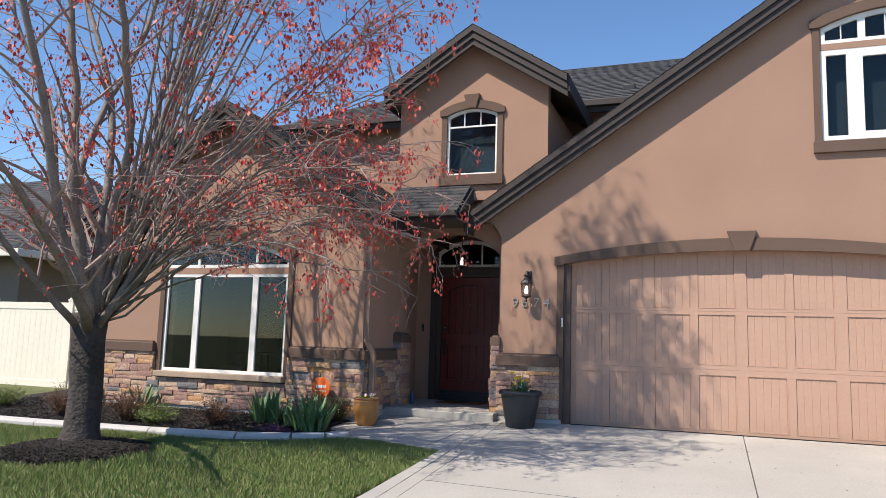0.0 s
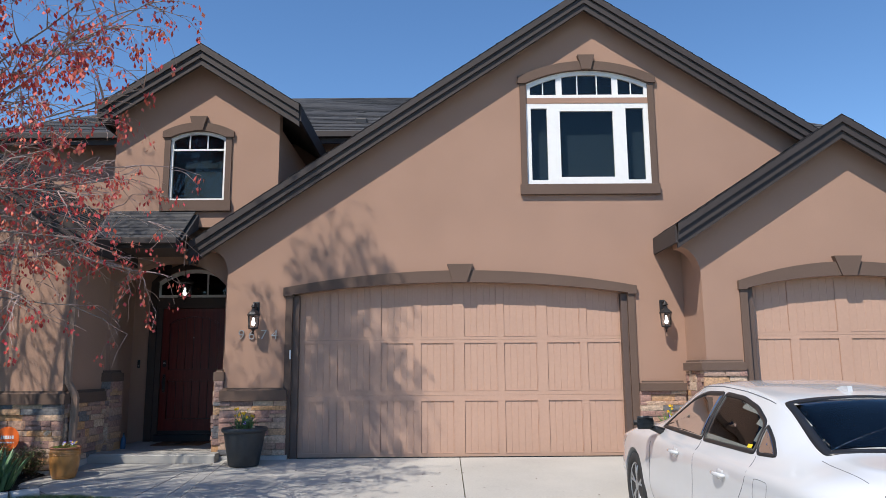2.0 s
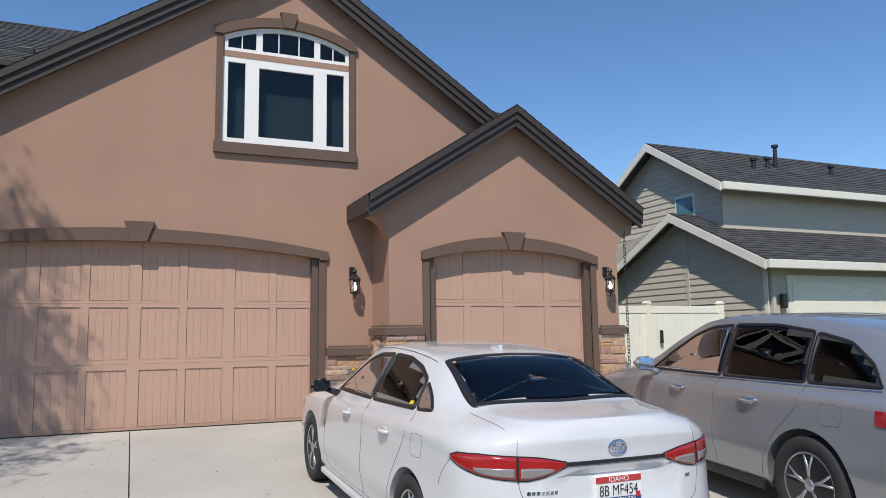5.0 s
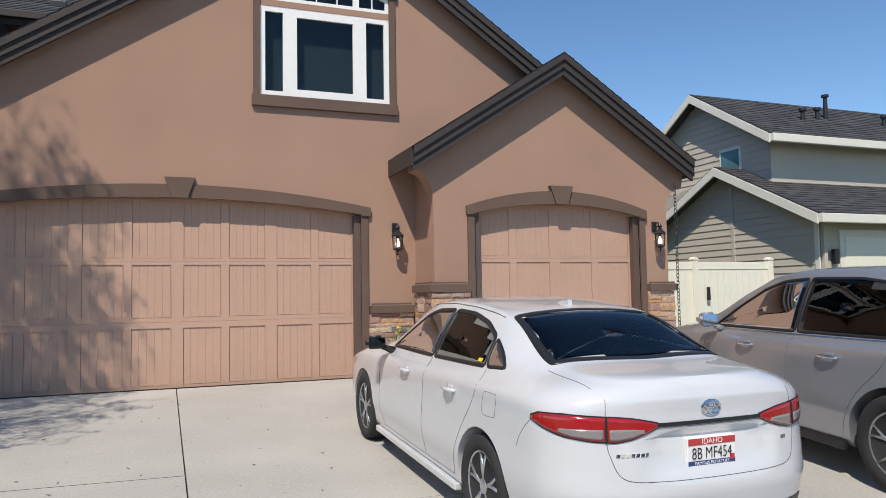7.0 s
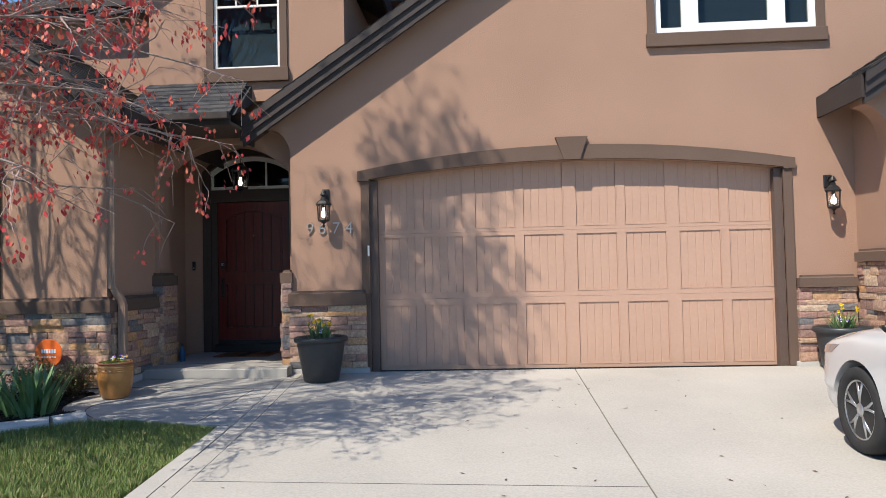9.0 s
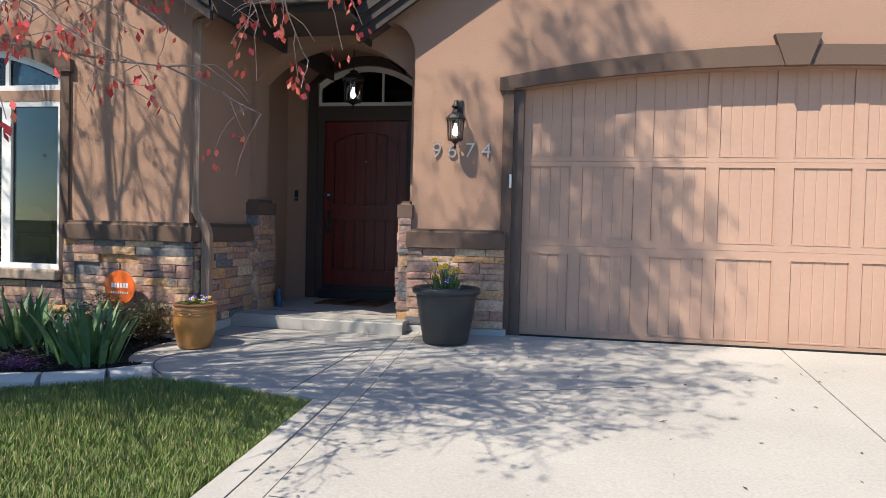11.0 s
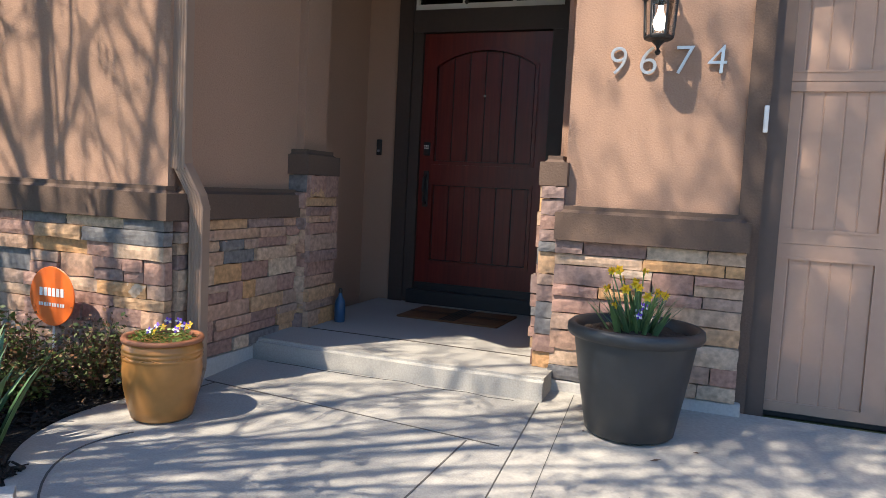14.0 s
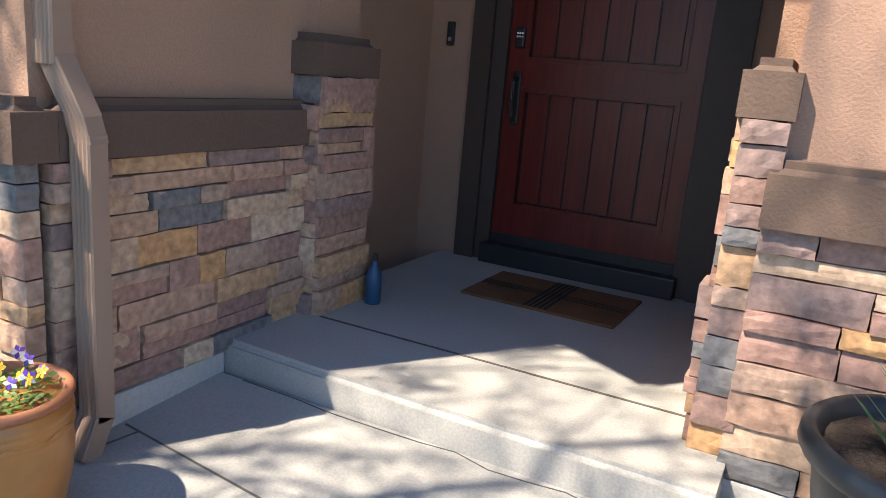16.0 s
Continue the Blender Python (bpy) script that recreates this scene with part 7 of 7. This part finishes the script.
    part("window_sticker", skin.patch(("side", -1), [(0.22, 1.052), (0.28, 1.049)], [(0.22, 1.074), (0.28, 1.071)], 0.005, 3, 2, 0.002), surface("sticker_yellow", (0.75, 0.55, 0.02), 0.5, bump=0), t)
    t.matrix_basis = m
    return t
_tilt = math.degrees(math.atan(0.045))
sedan(pose(4.89, -6.05, ground_z(-6.05), _tilt, 0, 0.0) @ Matrix.Diagonal((1, 1, 0.965, 1)))

def crossover(m):
    t = thing("car", "grey crossover parked beside the white sedan", "car")
    P_ = M_SILVERCAR
    tab = [(-1.05, 0.36, 0.90, 1.09, 0.80, 0.70, 1.18), (-0.92, 0.32, 0.905, 1.11, 0.81, 0.69, 1.27), (-0.70, 0.28, 0.912, 1.115, 0.82, 0.66, 1.47), (-0.40, 0.27, 0.918, 1.11, 0.83, 0.635, 1.60), (0.1, 0.25, 0.924, 1.10, 0.835, 0.62, 1.66), (0.6, 0.25, 0.925, 1.085, 0.84, 0.615, 1.685), (1.2, 0.24, 0.925, 1.065, 0.84, 0.615, 1.67),
           (1.6, 0.24, 0.925, 1.05, 0.835, 0.62, 1.60), (2.0, 0.24, 0.925, 1.04, 0.83, 0.645, 1.42), (2.4, 0.25, 0.924, 1.025, 0.82, 0.67, 1.205), (2.66, 0.25, 0.922, 1.01, 0.81, 0.66, 1.09), (3.0, 0.27, 0.91, 0.97, 0.79, 0.60, 1.045), (3.4, 0.29, 0.89, 0.88, 0.75, 0.56, 0.955), (3.75, 0.36, 0.85, 0.74, 0.68, 0.48, 0.81)]
    bm = car_shell(tab, (-0.62, 0.42), (3.1, 0.62), [(0.3, 0.10), (0.6, 0.0), (0.95, 0.0), (1.2, 0.08), (1.5, 0.25)])
    skin = Skin(bm)
    panes = [("windscreen", ("top",), [(-0.66, 2.50), (0.0, 2.62), (0.66, 2.50), (0.57, 1.74), (0.0, 1.68), (-0.57, 1.74)], 0.05, M_CARGLASS)]
    for s in (-1, 1):
        panes += [("side_window", ("side", s), [(2.26, 1.060), (1.072, 1.095), (1.092, 1.578), (1.42, 1.545), (1.66, 1.460), (1.96, 1.285)], 0.022, M_CARTINT),
                  ("side_window", ("side", s), [(1.068, 1.095), (0.075, 1.130), (0.112, 1.548), (0.55, 1.590), (1.088, 1.580)], 0.022, M_CARTINT),
                  ("quarter_window", ("side", s), [(0.071, 1.130), (-0.62, 1.16), (-0.50, 1.33), (-0.25, 1.48), (0.108, 1.546)], 0.022, M_CARTINT)]
    wells = [(s * 0.62, s * 1.2, y, 0.37, 0.425) for y in (0.0, 2.74) for s in (-1, 1)]
    body = carve(bm, [(min(a, b), max(a, b), y, z, r) for a, b, y, z, r in wells])
    glaze(t, body, skin, panes)
    o = part("body", body, P_, t, smooth=True)
    o.data.set_sharp_from_angle(angle=radians(40))
    for y in (0.0, 2.74):
        for s in (-1, 1):
            part("wheel_arch_liner", B(*sorted((s * 0.60, s * 0.63)), y - 0.42, y + 0.42, 0.25, 0.82), M_TRIMBLACK, t)
            wheel(t, s * 0.80, y, 0.37, 0.235, s, 5, 0.255)
    part("cabin_floor", B(-0.72, 0.72, -0.8, 2.5, 0.38, 0.44), M_TRIMBLACK, t)
    part("dashboard", B(-0.72, 0.72, 2.0, 2.45, 0.65, 1.03, bevel=0.05), M_TRIMBLACK, t)
    for s in (-1, 1):
        part("door_lining", B(*sorted((s * 0.775, s * 0.79)), -0.60, 2.3, 0.44, 1.03), M_TRIMBLACK, t)
    for x in (-0.38, 0.38):
        seat(t, x, 1.15, 0.55, 0.52, 0.66)
        headrest(t, x, 1.0, 1.22)
        headrest(t, x, 0.05, 1.18)
    seat(t, 0.0, 0.2, 0.55, 1.25, 0.6)
    for s in (-1, 1):
        v = ("side", s)
        for y in (0.62, 1.62):
            handle(t, skin, s, y, 0.945, M_CHROME, P_, 0.23)
        wing_mirror(t, skin, s, 2.06, 1.06, 0.20, 0.16, P_, M_CHROME)
        part("chrome_strip", skin.line(v, [(-0.60, 1.145), (0.1, 1.115), (1.1, 1.080), (2.25, 1.045)], 0.006), M_CHROME, t)
        for line in ([(1.08, 1.09), (1.09, 0.9), (1.10, 0.6), (1.06, 0.33)], [(2.20, 1.02), (2.28, 0.8), (2.26, 0.5), (2.18, 0.33)], [(0.08, 1.12), (0.10, 0.95), (0.34, 0.70), (0.46, 0.48), (0.50, 0.33)]):
            part("door_seam", skin.line(v, line, 0.0026), M_SEAM, t)
        part("sill_trim", B(*sorted((s * 0.85, s * 0.905)), 0.47, 2.28, 0.22, 0.30, bevel=0.015), M_TRIMBLACK, t)
        part("tail_lamp", skin.patch(("round", s, (0.45, -0.5)), [(75, 0.92), (20, 0.90)], [(75, 1.02), (20, 1.03)], 0.008, 16, 5, 0.012), M_REDLAMP, t)
    part("fuel_flap_seam", skin.line(("side", -1), [(-0.32, 0.86), (-0.33, 1.0), (-0.15, 1.0), (-0.14, 0.86), (-0.32, 0.86)], 0.002), M_SEAM, t)
    t.matrix_basis = m
    return t
crossover(pose(7.94, -6.52, ground_z(-6.52), _tilt, 0, -7.0) @ Matrix.Diagonal((1, 1, 0.965, 1)))

# ---- neighbours and fences ----
M_SIDING = surface("grey_green_siding", (0.50, 0.45, 0.375), 0.8, 0.06, 20, 0.1, 1.5)
M_OFFWHITE = surface("offwhite_trim", (0.70, 0.68, 0.60), 0.6, 0.06, 20, 0.05, 1.5)
def clapboard(house, x0, x1, y, z0, top, face="y", step=0.155):
    """Lapped boards on a wall under a roof line top(u)."""
    z = z0
    k = 0
    while True:
        pts = [u for u in np.linspace(x0, x1, 60) if top(u) > z + 0.02]
        if not pts:
            break
        a, b = pts[0], pts[-1]
        zt = z + step + 0.01
        bm = bmesh.new()
        hi = [u for u in pts if top(u) > zt]
        a2, b2 = (hi[0], hi[-1]) if hi else ((a + b) / 2 - 0.01, (a + b) / 2 + 0.01)
        quad = [(a, z, -0.022), (b, z, -0.022), (b2, zt, -0.004), (a2, zt, -0.004)]
        def at(u, zz, o):
            return (y + o, u, zz) if face == "x" else (u, y + o, zz)
        f = [bm.verts.new(at(*q)) for q in quad] + [bm.verts.new(at(q[0], q[1], 0.0)) for q in quad]
        bm.faces.new(f[:4])
        bm.faces.new((f[0], f[1], f[5], f[4]))
        bmesh.ops.recalc_face_normals(bm, faces=bm.faces[:])
        part("siding_board", bm, M_SIDING, house)
        z += step
        k += 1
        if k > 40:
            break


def neighbour():
    h = thing("house", "grey-green lap-sided neighbouring house with pale trim", "house")
    X = 14.5
    def low(y):
        return 4.02 - 0.49 * abs(y - 3.25)
    def high(y):
        return 6.08 - 0.60 * abs(y - 4.46)
    part("wall", P([(0.8, -0.1), (0.8, low(0.8) - 0.1), (3.25, 3.92), (9.0, 3.0), (9.0, -0.1)], X, X + 9, "x"), M_SIDING, h)
    part("upper_wall", P([(2.3, 3.0), (2.3, high(2.3) - 0.1), (4.46, 5.98), (7.0, high(7.0) - 0.1), (7.0, 3.0)], X + 0.4, X + 12, "x"), M_SIDING, h)
    clapboard(h, 0.8, 5.7, X, -0.05, lambda y: low(y) - 0.1, "x")
    clapboard(h, 2.3, 6.6, X + 0.4, 3.4, lambda y: high(y) - 0.1, "x")
    for y in (0.8, 3.1):
        part("corner_board", B(X - 0.035, X - 0.005, y - 0.05, y + 0.05, -0.1, low(y) - 0.12), M_OFFWHITE if y < 1 else M_SIDING, h)
    def slope(fn, y0, y1, x0, x1, seed):
        rf = part("roof", P([(y0, fn(y0)), (y1, fn(y1)), (y1, fn(y1) - 0.10), (y0, fn(y0) - 0.10)], x0, x1, "x"), M_SHINGLE, h)
        s = bmesh.new()
        shingled(s, (x0, y1, fn(y1) + 0.004), (x1, y1, fn(y1) + 0.004), (0, y0 - y1, fn(y0) - fn(y1)), max(6, int(abs(y1 - y0) / 0.14)), 0.34, seed=seed)
        part("shingles", s, M_SHINGLES, rf)["kind"] = "stuff"
        part("rake_trim", P([(y0, fn(y0) - 0.02), (y1, fn(y1) - 0.02), (y1, fn(y1) - 0.22), (y0, fn(y0) - 0.22)], x0 - 0.03, x0 + 0.01, "x"), M_OFFWHITE, rf)
        return rf
    slope(low, 0.45, 3.25, X - 0.35, X + 9.5, 3)
    slope(low, 6.2, 3.25, X - 0.35, X + 9.5, 4)
    r = slope(high, 1.95, 4.46, X + 0.05, X + 12, 5)
    slope(high, 7.3, 4.46, X + 0.05, X + 12, 6)
    part("gutter", B(X - 0.35, X + 9.5, 0.34, 0.45, low(0.45) - 0.20, low(0.45) - 0.02, bevel=0.015), M_OFFWHITE, h)
    part("gutter", B(X + 0.05, X + 12, 1.84, 1.95, high(1.95) - 0.20, high(1.95) - 0.02, bevel=0.015), M_OFFWHITE, h)
    part("downspout", B(X + 0.06, X + 0.14, 0.70, 0.78, -0.1, low(0.5) - 0.2), M_SIDING, h)
    part("front_wall_trim", B(X + 0.55, X + 4.2, 0.755, 0.798, -0.1, 2.35), M_OFFWHITE, h)
    part("garage_door", B(X + 0.68, X + 4.05, 0.74, 0.754, -0.1, 2.2), M_CREAM, h, "cream sectional garage door")
    for k in range(1, 4):
        part("door_seam", B(X + 0.68, X + 4.05, 0.734, 0.7395, k * 0.55 - 0.1, k * 0.55 - 0.085), M_OFFWHITE, h)
    w = part("window", B(X + 0.36, X + 0.40 - 0.001, 3.15, 3.85, 3.75, 4.55), M_OFFWHITE, h)
    part("pane", B(X + 0.345, X + 0.359, 3.22, 3.78, 3.82, 4.48), surface("teal_pane", (0.06, 0.16, 0.19), 0.1, 0.1, 5, 0, 1), w)
    for x, y, hh in ((X + 3.4, 3.4, 0.55), (X + 2.3, 3.1, 0.22), (X + 3.0, 3.3, 0.22), (X + 5.2, 3.2, 0.22)):
        part("vent_pipe", lathe(bmesh.new(), [(0.06, high(y) - 0.05), (0.05, high(y) + hh), (0.09, high(y) + hh + 0.01), (0.09, high(y) + hh + 0.07), (0.02, high(y) + hh + 0.08)], 14, (x, y, 0)), M_BLACK, h)
    lam = part("wall_lamp", B(X + 0.30, X + 0.42, 0.66, 0.76, 1.65, 1.95, bevel=0.02), M_BLACK, h)
    return h
neighbour()

def left_neighbour():
    h = thing("house", "brown neighbouring house with dark shingled roof", "house")
    part("wall", B(-26, -14.5, 3.0, 12, -0.1, 3.1), surface("taupe_stucco", (0.22, 0.17, 0.13), 0.9, 0.1, 40, 0.3, 1), h)
    bm = bmesh.new()
    e = [(-26.6, 2.4, 3.05), (-13.9, 2.4, 3.05), (-13.9, 12.6, 3.05), (-26.6, 12.6, 3.05)]
    r = [(-21.5, 7.5, 6.1), (-17.2, 7.5, 6.1)]
    v = [bm.verts.new(p) for p in e] + [bm.verts.new(p) for p in r]
    for f in ((0, 1, 5, 4), (1, 2, 5), (2, 3, 4, 5), (3, 0, 4), (3, 2, 1, 0)):
        bm.faces.new([v[i] for i in f])
    rf = part("roof", bm, M_SHINGLE, h)
    s = bmesh.new()
    for k in range(26):
        a, b = k / 26, (k + 1.1) / 26
        shingled(s, (-26.5 + 5.1 * b, 2.4 + 5.1 * b, 3.06 + 3.05 * b), (-13.95 - 3.3 * b, 2.4 + 5.1 * b, 3.06 + 3.05 * b), (0, -5.1 * (b - a), -3.05 * (b - a)), 1, 0.34, seed=50 + k)
        shingled(s, (-13.9 - 3.3 * b, 12.5 - 5.1 * b, 3.06 + 3.05 * b), (-13.9 - 3.3 * b, 2.5 + 5.1 * b, 3.06 + 3.05 * b), (3.3 * (b - a), 0, -3.05 * (b - a)), 1, 0.34, seed=90 + k)
    part("shingles", s, M_SHINGLES, rf)["kind"] = "stuff"
    part("gutter", B(-26.6, -13.9, 2.3, 2.42, 2.88, 3.06, bevel=0.015), M_OFFWHITE, h)
    part("gutter", B(-13.92, -13.8, 2.3, 12.6, 2.88, 3.06, bevel=0.015), M_OFFWHITE, h)
left_neighbour()

def vinyl_fence(label, p0, p1, h, panel=2.2, gate=False):
    f = thing("fence", label, "fence")
    a, b = Vector(p0), Vector(p1)
    L = (b - a).length
    u = (b - a).normalized()
    ang = math.degrees(math.atan2(u.y, u.x))
    f.matrix_basis = pose(a.x, a.y, a.z, 0, 0, ang)
    def add(name, bm, mat=M_CREAM):
        o = part(name, bm, mat, f)
        o.matrix_parent_inverse = Matrix.Identity(4)
        return o
    n = max(1, round(L / panel))
    for i in range(n + 1):
        x = L * i / n
        po = add("post", B(x - 0.06, x + 0.06, -0.06, 0.06, -0.1, h + 0.06, bevel=0.006))
        cp = bmesh.new()
        prism(cp, [(x - 0.07, h + 0.0605), (x + 0.07, h + 0.0605), (x + 0.07, h + 0.075), (x, h + 0.12), (x - 0.07, h + 0.075)], -0.07, 0.07)
        add("post_cap", cp)
    for i in range(n):
        x0, x1 = L * i / n + 0.061, L * (i + 1) / n - 0.061
        add("top_rail", B(x0, x1, -0.03, 0.03, h - 0.12, h + 0.02, bevel=0.006))
        add("bottom_rail", B(x0, x1, -0.03, 0.03, 0.0, 0.14, bevel=0.006))
        k = max(1, round((x1 - x0) / 0.15))
        for j in range(k):
            w = (x1 - x0) / k
            add("board", B(x0 + w * j + 0.002, x0 + w * (j + 1) - 0.002, -0.018, 0.018, 0.14, h - 0.12))
    return add
_add = vinyl_fence("cream vinyl privacy fence with a gate", (9.75, 1.0, -0.02), (13.4, 1.0, -0.02), 1.70, 1.85)
_add("gate_latch", B(2.05, 2.12, -0.09, -0.062, 1.0, 1.25, bevel=0.01), M_BLACK)
vinyl_fence("cream vinyl privacy fence beside the wing", (-7.85, 0.55, -0.03), (-16.5, 0.55, -0.03), 1.68, 2.2)

# rain chain at the corner of the house
_rc = thing("rain_chain", "dark metal rain chain hanging from the eave", "chain")
_k = 0
_z = 2.80
while _z > -0.055:
    _pts = [(9.55 + (0.022 * math.cos(a) if _k % 2 else 0), -1.05 + (0 if _k % 2 else 0.022 * math.cos(a)), _z - 0.03 + 0.036 * math.sin(a)) for a in [2 * math.pi * q / 10 for q in range(11)]]
    part("link", tube(bmesh.new(), _pts, 0.006, 4), M_BLACK, _rc)
    _z -= 0.055
    _k += 1

# ---- across the street: unseen houses added to darken window reflections ----
M_FARWALL = surface("far_stucco", (0.33, 0.28, 0.23), 0.9, 0.1, 20, 0.2, 1)
def reflection_house(m):
    h = thing("house", "tan house with dark roof added out of view across the street for window reflections", "house", None, "houses across the street")
    part("wall", B(-7, 7, 0, 9, -0.4, 3.2), M_FARWALL, h)
    part("roof", P([(-7.6, 3.1), (0, 6.4), (7.6, 3.1)], -0.6, 9.6), M_SHINGLE, h)
    part("garage_door", B(1.5, 6.3, 9.0, 9.06, -0.4, 2.1), M_CREAM, h)
    for x in (-5.0, -2.0):
        w = part("window", B(x - 0.9, x + 0.9, 9.0, 9.06, 0.7, 2.2), M_WHITE, h)
        part("pane", B(x - 0.8, x + 0.8, 9.06, 9.075, 0.8, 2.1), M_DARK_PANE, w)
    h.matrix_basis = m
    return h
_fh = reflection_house(pose(0, -46, -0.6))
copy_thing(_fh, pose(-18, -45, -0.6))
copy_thing(_fh, pose(18, -46, -0.6))

# ---- joints tooled in the concrete ----
M_JOINT = surface("joint_shadow", (0.10, 0.095, 0.088), 0.95, 0.3, 60, 0.3, 6)
def joint(pts, w=0.007):
    """A dark tooled line lying just over the slab."""
    bm = bmesh.new()
    for a, b in zip(pts, pts[1:]):
        a, b = Vector((*a, 0)), Vector((*b, 0))
        n = Vector((-(b - a).y, (b - a).x, 0)).normalized() * w / 2
        q = [a - n, b - n, b + n, a + n]
        top = [bm.verts.new((p.x, p.y, ground_z(p.y) + 0.0025)) for p in q]
        low = [bm.verts.new((p.x, p.y, ground_z(p.y) - 0.004)) for p in q]
        bm.faces.new(top)
        for i in range(4):
            bm.faces.new((top[i], low[i], low[(i + 1) % 4], top[(i + 1) % 4]))
    bmesh.ops.recalc_face_normals(bm, faces=bm.faces[:])
    return struct("pavement_joint", bm, M_JOINT, "thin tooled joint in the concrete", "joint")
def _line(a, b, n=8):
    return [(a[0] + (b[0] - a[0]) * i / n, a[1] + (b[1] - a[1]) * i / n) for i in range(n + 1)]
joint(_line((-2.69, -0.74), (-1.0, -0.92)))
joint(_line((-2.62, -0.75), (-2.68, -1.02), 3))
joint(_line((-1.15, -0.92), (-1.22, -2.30)))
joint([(float(a), float(b)) for a, b in _curve((-2.50, -1.45), (-2.72, -1.75), (-2.30, -2.10))], 0.009)
joint(_line((-0.83, -0.12), (-0.70, -2.3), 8), 0.0025)
joint(_line((-0.70, -2.3), (-0.58, -4.6), 8), 0.0025)
joint(_line((-0.6, -3.9), (2.40, -4.05), 8), 0.005)
# fine wandering cracks
_cr = random.Random(4)
for _x, _y, _dx, _dy in ((-2.6, -0.31, 1.5, -0.02), (0.3, -1.9, 0.9, 0.35)):
    joint([(_x + _dx * k / 12 + _cr.gauss(0, 0.008), _y + _dy * k / 12 + _cr.gauss(0, 0.008)) for k in range(13)], 0.003)
